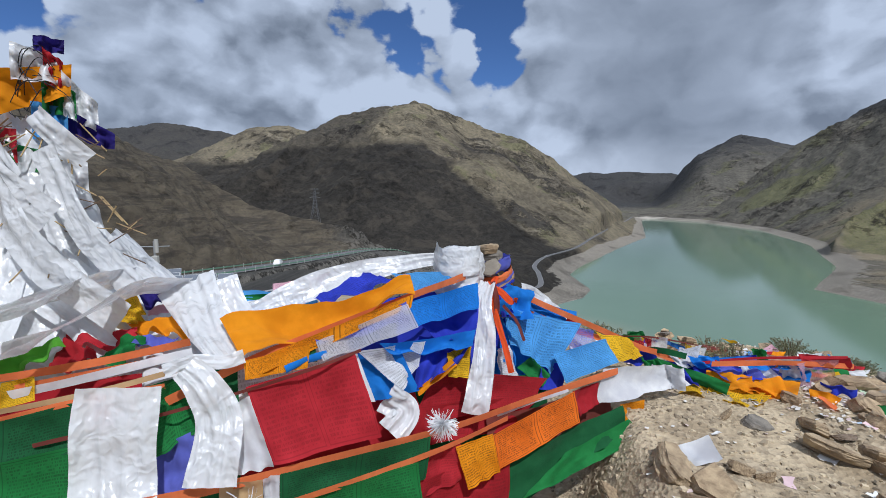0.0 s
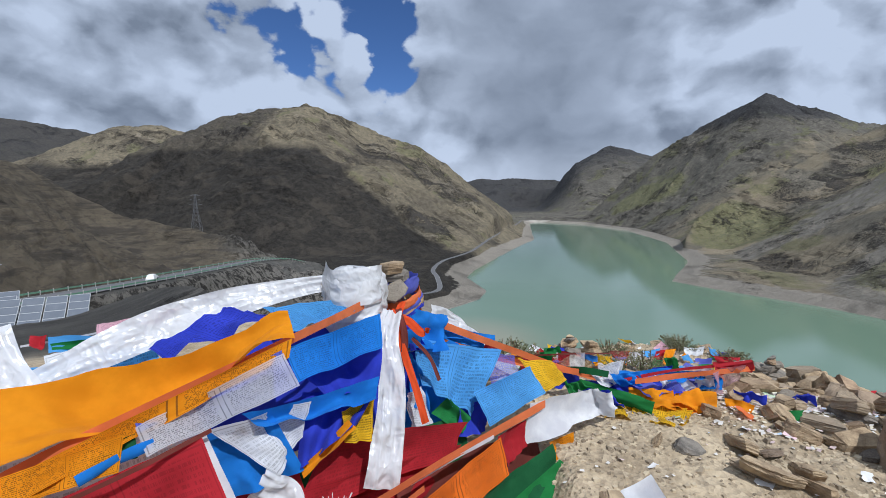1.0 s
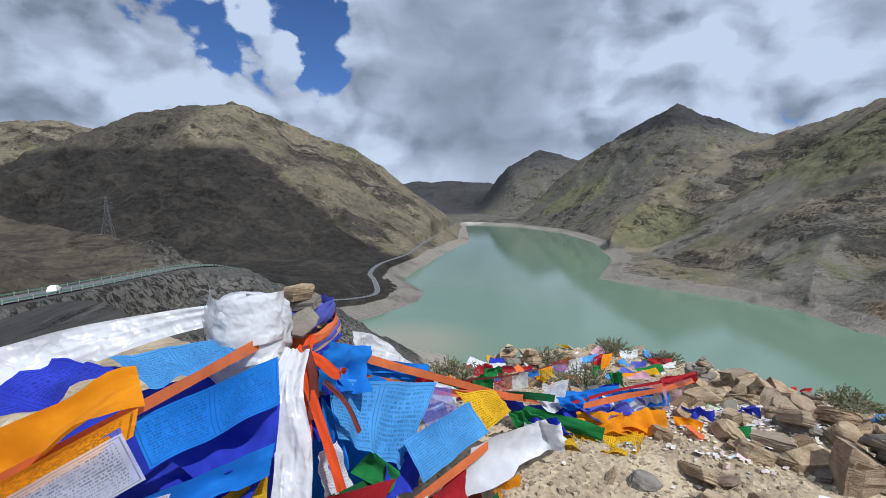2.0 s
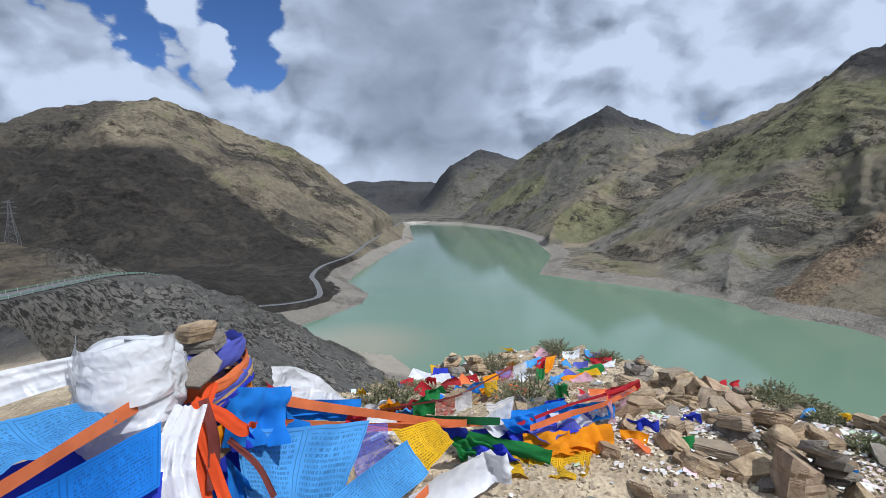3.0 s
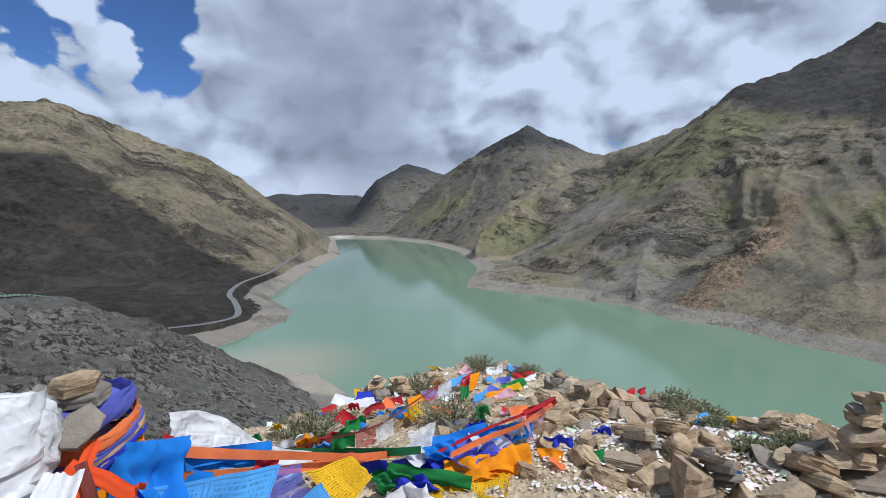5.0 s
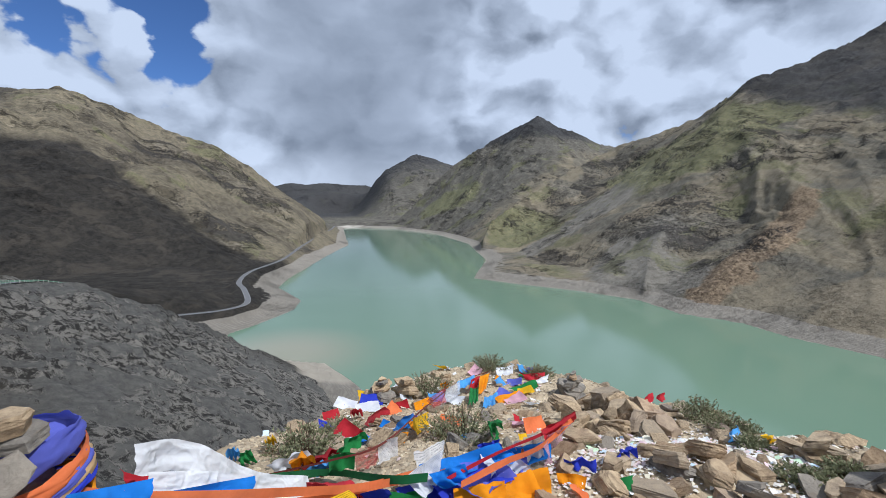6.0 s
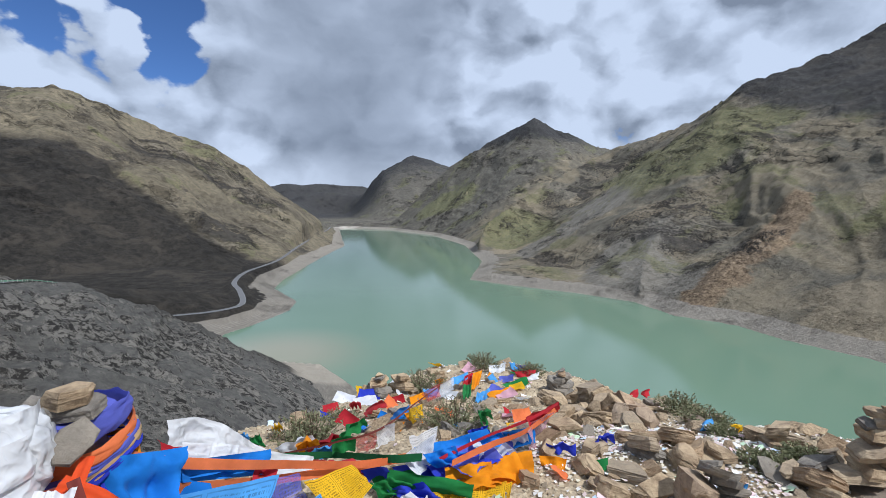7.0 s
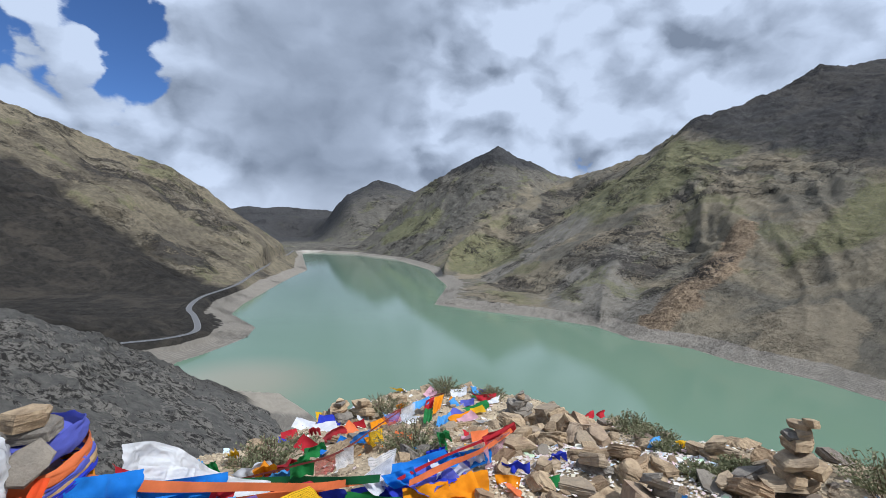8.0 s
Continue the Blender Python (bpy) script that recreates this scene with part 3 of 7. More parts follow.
def satin_look(k):
    p = k("ShaderNodeNewGeometry").outputs["Position"]
    base = k.mix(k.noise(p, 12.0, 4, 0.6), rgb(0.67, 0.68, 0.70), rgb(0.80, 0.805, 0.81))
    bent = k.vec("ADD", p, k.scale(k("ShaderNodeTexNoise", Vector=p, Scale=6.0, Detail=3.0).outputs[1], 0.22))
    crumple = k("ShaderNodeTexVoronoi", dict(feature="F1"), Vector=k.vec("MULTIPLY", bent, (1.0, 1.0, 0.55)), Scale=11.0).outputs[0]
    crease = k("ShaderNodeTexVoronoi", dict(feature="SMOOTH_F1"), Vector=bent, Scale=26.0, Smoothness=0.4).outputs[0]
    folds = k.math("ADD", k.math("MULTIPLY", crumple, 1.0), k.math("MULTIPLY", crease, 0.35))
    normal = k("ShaderNodeBump", Strength=0.75, Distance=0.022, Height=folds).outputs[0]
    b = k("ShaderNodeBsdfPrincipled", Base_Color=base, Roughness=0.24, Normal=normal)
    k.put(b.inputs["Coat Weight"], 0.8)
    k.put(b.inputs["Coat Roughness"], 0.1)
    glow = k("ShaderNodeBsdfTranslucent", Color=base, Normal=normal)
    cloth = k("ShaderNodeMixShader", i0=0.30, i1=b.outputs[0], i2=glow.outputs[0]).outputs[0]
    thin = k.ramp(k.noise(p, 6.0, 3, 0.5, 0.8), 0.50, 0.68, 0.02, 0.16)
    return k("ShaderNodeMixShader", i0=thin, i1=cloth, i2=k("ShaderNodeBsdfTransparent").outputs[0]).outputs[0]


def stone_look(a, b):
    def build(k):
        p = k("ShaderNodeTexCoord").outputs["Object"]
        one = k("ShaderNodeObjectInfo").outputs["Random"]
        q = k.vec("ADD", p, k("ShaderNodeCombineXYZ", i0=k.math("MULTIPLY", one, 31.0), i1=k.math("MULTIPLY", one, 17.0)).outputs[0])
        mottle = k.noise(q, 13.0, 9, 0.68, 0.4)
        beds = k.noise(k.vec("MULTIPLY", q, (3.0, 3.0, 60.0)), 1.6, 6, 0.7, 0.3)
        col = k.mix(k.ramp(mottle, 0.3, 0.7), rgb(*a), rgb(*b))
        col = k.mix(k.ramp(one, 0.45, 1.0, 0.0, 0.55), col, rgb(0.27, 0.228, 0.175))
        col = k.mix(k.ramp(one, 0.28, 0.0, 0.0, 0.5), col, rgb(0.29, 0.185, 0.108))
        col = k.mix(k.math("MULTIPLY", k.ramp(beds, 0.55, 0.7), 0.4), col, rgb(0.17, 0.125, 0.085))
        col = k.mix(k.math("MULTIPLY", k.ramp(k.noise(q, 21.0, 4, 0.6), 0.62, 0.7), 0.4), col, rgb(0.36, 0.27, 0.16))
        h = k.math("ADD", k.noise(q, 34.0, 9, 0.72), k.math("MULTIPLY", beds, 0.8))
        return surface(k, col, 0.92, h, 0.7, 0.022)

    return build


def plain_look(color, rough, metal=0.0, grain=30.0, spread=0.25):
    def build(k):
        p = k("ShaderNodeTexCoord").outputs["Object"]
        n = k.noise(p, grain, 5, 0.6)
        col = k.mix(n, rgb(*(c * (1 - spread) for c in color)), rgb(*(min(0.9, c * (1 + spread)) for c in color)))
        return surface(k, col, rough, n, 0.25, 0.01, Metallic=metal)

    return build


def leaf_look(k):
    one = k("ShaderNodeNewGeometry").outputs["Random Per Island"]
    col = k.mix(one, rgb(0.115, 0.135, 0.060), rgb(0.27, 0.265, 0.150))
    b = k("ShaderNodeBsdfPrincipled", Base_Color=col, Roughness=0.75)
    glow = k("ShaderNodeBsdfTranslucent", Color=col)
    return k("ShaderNodeMixShader", i0=0.3, i1=b.outputs[0], i2=glow.outputs[0]).outputs[0]


def panel_look(k):
    p = k("ShaderNodeTexCoord").outputs["Object"]
    n = k.noise(p, 3.0, 3, 0.5)
    return surface(k, k.mix(n, rgb(0.10, 0.115, 0.14), rgb(0.16, 0.175, 0.20)), 0.22, None)


DYE = {
    "blue": (0.022, 0.20, 0.66), "sky": (0.095, 0.35, 0.74), "royal": (0.035, 0.055, 0.52), "indigo": (0.022, 0.014, 0.15), "lilac": (0.13, 0.15, 0.58),
    "red": (0.50, 0.026, 0.038), "wine": (0.38, 0.016, 0.024), "green": (0.022, 0.205, 0.05), "moss": (0.016, 0.115, 0.04), "yellow": (0.80, 0.47, 0.012),
    "gold": (0.86, 0.29, 0.004), "orange": (0.84, 0.17, 0.012), "tape": (0.82, 0.205, 0.07), "white": (0.78, 0.79, 0.84), "pink": (0.72, 0.42, 0.50),
    "beige": (0.62, 0.42, 0.22), "vermilion": (0.78, 0.09, 0.02), "lime": (0.10, 0.36, 0.03), "maroon": (0.20, 0.05, 0.04),
}
CLOTH = {name: material(name + "_cloth", cloth_look(c, 0.0)) for name, c in DYE.items()}
PRINT = {name: material(name + "_printed_cloth", cloth_look(DYE[name], 0.45 if name == "white" else 0.75 if name in ("yellow", "orange", "gold") else 0.3 if name in ("red", "wine") else 0.5)) for name in
         ("blue", "sky", "royal", "lilac", "red", "wine", "green", "moss", "yellow", "gold", "orange", "white", "pink")}
SHEER = {name: material(name + "_sheer_cloth", cloth_look(DYE[name], 0.6, 0.42)) for name in ("white", "pink", "sky", "lilac", "red")}
SATIN = material("white_satin", satin_look)
STONE = material("brown_slate", stone_look((0.205, 0.140, 0.082), (0.50, 0.375, 0.230)))
RUST_STONE = material("rusty_slate", stone_look((0.21, 0.135, 0.085), (0.46, 0.33, 0.21)))
DARK_STONE = material("dark_slate", stone_look((0.105, 0.094, 0.082), (0.26, 0.23, 0.19)))
BARK = material("dry_twig", plain_look((0.13, 0.085, 0.055), 0.9))
STRAW = material("dry_straw", plain_look((0.36, 0.26, 0.13), 0.9))
LEAF = material("grey_green_leaf", leaf_look)
WIRE = material("dark_wire", plain_look((0.05, 0.05, 0.055), 0.5, 0.8))
STEEL = material("galvanised_steel", plain_look((0.42, 0.43, 0.44), 0.45, 0.6))
DULL_STEEL = material("weathered_steel", plain_look((0.13, 0.13, 0.135), 0.6, 0.3))
PANEL = material("solar_glass", panel_look)
PAINT = material("white_car_paint", plain_look((0.78, 0.78, 0.78), 0.3, 0.0, 4.0, 0.04))
RUBBER = material("black_rubber", plain_look((0.02, 0.02, 0.02), 0.8))
GLASS = material("dark_car_glass", plain_look((0.02, 0.025, 0.03), 0.1, 0.0, 4.0, 0.1))
ASPHALT = material("grey_asphalt", plain_look((0.115, 0.115, 0.118), 0.9, 0.0, 1.3, 0.2))
GREEN_RAIL = material("green_rail_paint", plain_look((0.11, 0.22, 0.15), 0.6, 0.0, 2.0, 0.2))
LINE_PAINT = material("white_road_paint", plain_look((0.35, 0.35, 0.34), 0.8))
SAND = material("pale_sand", plain_look((0.47, 0.41, 0.33), 0.95, 0.0, 0.3, 0.2))
CONCRETE = material("pale_concrete", plain_look((0.40, 0.39, 0.36), 0.85, 0.0, 3.0, 0.2))


def thing(name, place, label, category, group="", kind=""):
    """An empty at the base of a thing, for its parts."""
    ob = new(name)
    ob.location = place
    ob.empty_display_size = 0.1
    return tagged(ob, label, category, group, kind)


def under(ob, parent):
    """Makes ob a part of parent and leaves it where it is."""
    ob.parent = parent
    ob.matrix_parent_inverse = Matrix.Translation(-Vector(parent.location))
    return ob


def wave(p, size, seed):
    q = Vector((p.x / size + seed * 3.1, p.y / size - seed * 1.7, p.z / size + seed * 0.9))
    return noise.noise(q)


def grid_mesh(name, rows, mat, thick=0.0):
    """A smooth sheet from rows of places, with its uv over all of it."""
    n, m = len(rows), len(rows[0])
    bm = bmesh.new()
    uv = bm.loops.layers.uv.new("uv")
    vs = [[bm.verts.new(p) for p in row] for row in rows]
    for i in range(n - 1):
        for j in range(m - 1):
            f = bm.faces.new((vs[i][j], vs[i + 1][j], vs[i + 1][j + 1], vs[i][j + 1]))
            f.smooth = True
            for loop, (a, b) in zip(f.loops, ((i, j), (i + 1, j), (i + 1, j + 1), (i, j + 1))):
                loop[uv].uv = (b / (m - 1), 1 - a / (n - 1))
    if thick:
        bmesh.ops.recalc_face_normals(bm, faces=bm.faces)
        bmesh.ops.solidify(bm, geom=list(bm.faces), thickness=thick)
    return part(name, bm, mat)


def flag(name, corners, mat, parent=None, fold=0.014, belly=0.03, ruck=2.2, seed=0, label="", n=15, m=17):
    """A cloth between four corners (top left, top right, bottom right, bottom left), with folds that grow towards its free edge."""
    a, b, c, d = (Vector(p) for p in corners)
    out = (b - a).cross(d - a).normalized()
    rnd = random.Random(seed)
    phase, lean, k2 = rnd.uniform(0, 6), rnd.uniform(-0.8, 0.8), rnd.uniform(0.7, 1.3)
    span = max((b - a).length, 0.1)
    rows = []
    for i in range(n):
        v = i / (n - 1)
        row = []
        for j in range(m):
            u = j / (m - 1)
            p = a.lerp(b, u).lerp(d.lerp(c, u), v)
            w = 0.25 + 0.75 * v
            off = belly * math.sin(math.pi * u) * math.sin(math.pi * min(1.0, v * 0.9 + 0.1))
            off += fold * w * math.sin(6.28 * ruck * k2 * (u + lean * v * 0.3) + phase)
            off += fold * 1.5 * wave(p, span * 0.33, seed + 1) + fold * 0.6 * wave(p, span * 0.12, seed + 2)
            pull = Vector((1.1 * (u + lean * 0.5 * v), 0.9 * v - 0.7 * u, seed * 0.61))
            off += fold * 1.5 * w * (0.3 - abs(noise.noise(pull * 1.7))) + fold * 0.6 * w * (0.25 - abs(noise.noise(pull * 4.1)))
            edge = 0.35 * fold * (wave(p, 0.07, seed + 5)) * (1 if v > 0.9 or u < 0.05 or u > 0.95 else 0)
            row.append(p + out * off + (c - b) * (edge / max((c - b).length, 0.05)))
        rows.append(row)
    ob = grid_mesh(name, rows, mat)
    if label:
        tagged(ob, label)
    return under(ob, parent) if parent else ob


def curve_through(points, n):
    """n places on a smooth line through the points."""
    ps = [Vector(p) for p in points]
    ps = [2 * ps[0] - ps[1]] + ps + [2 * ps[-1] - ps[-2]]
    out, spans = [], len(ps) - 3
    for i in range(n):
        t = i / (n - 1) * spans
        k = min(int(t), spans - 1)
        f = t - k
        a, b, c, d = ps[k:k + 4]
        out.append(0.5 * (2 * b + (c - a) * f + (2 * a - 5 * b + 4 * c - d) * f * f + (3 * b - a - 3 * c + d) * f**3))
    return out


def band(name, points, width, mat, parent=None, across=(0, 0, 1), pleat=0.0, pleats=3.0, seed=0, label="", n=24, m=3, fray=0.0, taper=None, arch=0.0):
    """A strip of cloth along a line: a tape where pleat is none, a gathered scarf where there is some."""
    line = curve_through(points, n)
    rnd = random.Random(seed)
    phase = rnd.uniform(0, 6)
    wide = Vector(across).normalized()
    reach = sum((b - a).length for a, b in zip(line, line[1:])) / max(width, 0.05)
    rows = []
    for i, p in enumerate(line):
        t = (line[min(i + 1, n - 1)] - line[max(i - 1, 0)]).normalized()
        w = (wide - t * wide.dot(t))
        w = w.normalized() if w.length > 1e-3 else t.orthogonal().normalized()
        out = t.cross(w).normalized()
        s = i / (n - 1)
        k = width * (taper(s) if taper else 1.0) * (1 + 0.12 * wave(p, 0.25, seed))
        row = []
        for j in range(m):
            u = j / (m - 1) - 0.5
            q = p + w * (u * k)
            g = Vector((u * pleats * 1.3 + 0.35 * wave(p, 0.35, seed + 3), s * 0.55 * reach, seed * 0.37))
            off = pleat * (1.7 * (0.5 - abs(noise.noise(g * 0.8))) + 0.55 * (0.4 - abs(noise.noise(g * 1.9 + Vector((5, 3, 1)))))) + pleat * 0.9 * wave(q, 0.13, seed + 4) + pleat * 0.25 * wave(q, 0.05, seed + 6)
            off -= arch * 4 * u * u
            off += 0 if pleat else 0.10 * k * math.sin(9 * s + phase) * (2 * u) + 0.05 * k * wave(p, 0.05, seed)
            row.append(q + out * off + t * (0.25 * pleat * wave(q, 0.06, seed + 8)))
        rows.append(row)
    ob = grid_mesh(name, rows, mat)
    if label:
        tagged(ob, label)
    return under(ob, parent) if parent else ob


def ground_z(x, y):
    """The height of the ground at a place on the knoll."""
    return float(height(np.array([float(x)]), np.array([float(y)]))[0])

# ---- strings of prayer flags and scarves ----
upper_string = thing("prayer_flag_string", (-0.18, 2.20, 1.10), "large gold blue and white prayer flags tied to the post", "prayer flags", "strings of prayer flags")
band("tape", [(-1.19, 1.55, 0.69), (-0.78, 1.72, 0.87), (-0.54, 1.88, 0.94), (-0.13, 2.12, 1.06), (0.05, 2.35, 1.08), (0.20, 2.50, 1.11)], 0.035, CLOTH["tape"], upper_string, seed=11, label="orange woven tape")
flag("flag", [(-0.94, 1.88, 0.99), (-0.16, 2.16, 1.16), (-0.13, 2.10, 1.06), (-0.78, 1.72, 0.87)], CLOTH["gold"], upper_string, seed=12, label="large gold cloth blown into folds", fold=0.045, belly=0.1, ruck=1.3, n=22, m=30)
flag("flag", [(-0.76, 1.70, 0.88), (-0.14, 2.08, 1.07), (-0.15, 2.06, 1.01), (-0.75, 1.69, 0.82)], PRINT["gold"], upper_string, seed=13, label="gold printed lower hem", fold=0.01, belly=0.01)
flag("flag", [(-0.77, 1.70, 0.89), (-0.54, 1.80, 0.92), (-0.55, 1.78, 0.83), (-0.76, 1.68, 0.82)], PRINT["gold"], upper_string, seed=14, label="gold printed cloth", fold=0.008, belly=0.01)
flag("flag", [(-0.61, 1.80, 0.89), (-0.53, 1.84, 0.90), (-0.52, 1.82, 0.84), (-0.61, 1.79, 0.84)], CLOTH["moss"], upper_string, seed=15, label="dark green cloth", fold=0.008)
flag("flag", [(-0.67, 2.32, 0.99), (-0.44, 2.45, 1.11), (-0.21, 2.36, 1.08), (-0.58, 2.25, 0.99)], PRINT["royal"], upper_string, seed=16, label="royal blue printed cloth", fold=0.02, belly=0.03)
flag("flag", [(-0.28, 2.38, 1.11), (0.00, 2.48, 1.12), (0.08, 2.38, 1.07), (-0.16, 2.28, 1.04)], PRINT["sky"], upper_string, seed=17, label="pale blue printed cloth", fold=0.012)
flag("flag", [(-0.17, 2.12, 1.02), (0.18, 2.32, 1.08), (0.18, 2.20, 0.98), (-0.12, 2.06, 0.92)], PRINT["blue"], upper_string, seed=18, label="bright blue cloth", fold=0.012, belly=0.04)
flag("flag", [(-0.16, 2.18, 0.94), (0.18, 2.25, 0.98), (0.16, 2.20, 0.82), (-0.03, 2.12, 0.83)], CLOTH["royal"], upper_string, seed=19, label="royal blue cloth", fold=0.022, belly=0.04)
flag("flag", [(-0.29, 1.98, 0.86), (0.16, 2.18, 0.87), (0.14, 2.13, 0.80), (-0.24, 1.96, 0.83)], CLOTH["blue"], upper_string, seed=20, label="bright blue cloth", fold=0.02, belly=0.05)
flag("flag", [(-0.53, 1.84, 0.92), (-0.16, 2.02, 1.04), (-0.11, 1.98, 0.94), (-0.49, 1.80, 0.85)], SHEER["white"], upper_string, seed=21, label="white printed cloth over purple", fold=0.012, belly=0.03)
flag("flag", [(-0.54, 1.86, 0.93), (-0.17, 2.05, 1.04), (-0.16, 2.03, 1.01), (-0.52, 1.84, 0.90)], PRINT["lilac"], upper_string, seed=22, label="purple printed cloth", fold=0.008)
flag("flag", [(-0.12, 2.16, 0.84), (0.15, 2.18, 0.82), (0.08, 2.10, 0.74), (-0.13, 2.00, 0.63)], CLOTH["royal"], upper_string, seed=23, label="royal blue cloth", fold=0.03, belly=0.05)
band("tape", [(-0.62, 1.73, 0.84), (-0.55, 1.78, 0.86), (-0.48, 1.83, 0.87)], 0.03, CLOTH["blue"], upper_string, seed=24, label="rolled bright blue cloth", arch=0.01)

under_layer = thing("prayer_flag_string", (-0.38, 2.20, 0.70), "older faded prayer flags heaped under the upper strings", "prayer flags", "strings of prayer flags")
flag("flag", [(-0.71, 2.30, 0.90), (0.21, 2.55, 1.03), (0.21, 2.45, 0.54), (-0.45, 2.10, 0.59)], CLOTH["royal"], under_layer, seed=25, label="royal blue cloth", fold=0.03, n=14, m=18)
flag("flag", [(-0.96, 1.95, 0.89), (-0.51, 2.20, 0.93), (-0.38, 2.05, 0.62), (-0.86, 1.80, 0.60)], PRINT["white"], under_layer, seed=26, label="faded white printed cloth", fold=0.03)
flag("flag", [(-0.90, 1.80, 0.65), (-0.17, 2.10, 0.71), (-0.06, 2.00, 0.34), (-0.83, 1.70, 0.32)], CLOTH["wine"], under_layer, seed=27, label="dark red cloth", fold=0.025)
flag("flag", [(-0.39, 2.10, 0.56), (0.56, 2.48, 0.53), (0.62, 2.42, 0.22), (-0.22, 2.04, 0.22)], CLOTH["moss"], under_layer, seed=28, label="dark green cloth", fold=0.03)
flag("flag", [(0.22, 2.66, 1.01), (0.61, 2.72, 0.79), (0.69, 2.56, 0.39), (0.22, 2.50, 0.41)], CLOTH["blue"], under_layer, seed=29, label="bright blue cloth", fold=0.03)
flag("flag", [(-1.14, 1.62, 0.81), (-0.84, 1.80, 0.85), (-0.79, 1.66, 0.30), (-1.12, 1.50, 0.35)], CLOTH["moss"], under_layer, seed=30, label="dark green cloth", fold=0.03)
flag("flag", [(0.22, 2.20, 0.40), (0.98, 2.56, 0.39), (1.05, 2.50, 0.04), (0.22, 2.10, -0.03)], CLOTH["maroon"], under_layer, seed=31, label="maroon cloth", fold=0.03)
flag("flag", [(-1.09, 2.35, 0.93), (-0.71, 2.50, 0.97), (-0.60, 2.30, 0.78), (-0.95, 2.10, 0.82)], PRINT["sky"], under_layer, seed=32, label="faded blue printed cloth", fold=0.02)
flag("flag", [(-1.90, 1.75, 0.86), (-1.24, 2.15, 0.94), (-1.12, 1.95, 0.74), (-1.67, 1.50, 0.67)], CLOTH["white"], under_layer, seed=33, label="faded white cloth", fold=0.03)
flag("flag", [(-1.77, 1.50, 0.80), (-1.24, 1.80, 0.80), (-1.19, 1.70, 0.61), (-1.69, 1.40, 0.57)], CLOTH["wine"], under_layer, seed=34, label="dark red cloth", fold=0.03)

middle_string = thing("prayer_flag_string", (-0.21, 1.95, 0.79), "red blue and white prayer flags sagging below the post", "prayer flags", "strings of prayer flags")
band("tape", [(-1.36, 1.42, 0.70), (-1.06, 1.52, 0.74), (-0.74, 1.66, 0.79), (-0.51, 1.76, 0.84), (-0.35, 1.88, 0.87)], 0.014, CLOTH["maroon"], middle_string, seed=35, label="twisted brown cord")
flag("flag", [(-0.75, 1.66, 0.80), (-0.37, 1.86, 0.86), (-0.26, 1.84, 0.50), (-0.64, 1.62, 0.51)], PRINT["red"], middle_string, seed=36, label="large red printed cloth", fold=0.014, belly=0.04, ruck=1.0, n=19, m=21)
flag("flag", [(-0.79, 1.62, 0.74), (-0.74, 1.66, 0.77), (-0.64, 1.62, 0.50), (-0.79, 1.58, 0.49)], CLOTH["white"], middle_string, seed=37, label="pale white cloth", fold=0.01)
flag("flag", [(-0.39, 1.88, 0.85), (-0.37, 1.90, 0.85), (-0.29, 1.88, 0.64), (-0.32, 1.87, 0.64)], CLOTH["white"], middle_string, seed=38, label="white hem", fold=0.002, belly=0, n=5, m=4)
flag("flag", [(-0.40, 1.96, 0.82), (-0.20, 2.02, 0.83), (-0.11, 2.02, 0.63), (-0.31, 1.92, 0.62)], CLOTH["blue"], middle_string, seed=39, label="bright blue cloth", fold=0.02)
flag("flag", [(-0.37, 1.92, 0.85), (-0.08, 2.06, 0.85), (-0.11, 2.03, 0.74), (-0.18, 1.96, 0.65)], PRINT["white"], middle_string, seed=40, label="white cloth with rows of dark print", fold=0.022, belly=0.03, ruck=1.4)
flag("flag", [(-0.12, 2.02, 0.63), (0.04, 2.10, 0.75), (0.07, 2.09, 0.72), (-0.11, 2.00, 0.61)], CLOTH["gold"], middle_string, seed=41, label="gold cloth", fold=0.006)
flag("flag", [(0.02, 2.12, 0.77), (0.14, 2.18, 0.79), (0.13, 2.14, 0.64), (0.03, 2.10, 0.66)], PRINT["yellow"], middle_string, seed=42, label="yellow printed cloth", fold=0.008)
flag("flag", [(-0.03, 2.14, 0.68), (0.58, 2.42, 0.52), (0.49, 2.34, 0.43), (-0.15, 2.02, 0.45)], PRINT["wine"], middle_string, seed=43, label="dark red printed cloth", fold=0.016, belly=0.03)
flag("flag", [(-0.12, 2.06, 0.53), (0.54, 2.36, 0.45), (0.35, 2.25, 0.31), (-0.11, 2.00, 0.36)], PRINT["wine"], middle_string, seed=44, label="dark red printed cloth", fold=0.014)
flag("flag", [(0.41, 2.42, 0.58), (0.49, 2.46, 0.63), (0.60, 2.44, 0.53), (0.55, 2.40, 0.48)], CLOTH["green"], middle_string, seed=45, label="green cloth", fold=0.01)
flag("flag", [(0.29, 2.36, 0.70), (0.37, 2.42, 0.71), (0.42, 2.42, 0.52), (0.31, 2.36, 0.54)], PRINT["white"], middle_string, seed=46, label="pale printed cloth", fold=0.01)
flag("flag", [(0.55, 2.44, 0.58), (0.69, 2.50, 0.59), (0.68, 2.44, 0.45), (0.52, 2.40, 0.46)], CLOTH["royal"], middle_string, seed=47, label="royal blue cloth", fold=0.012)

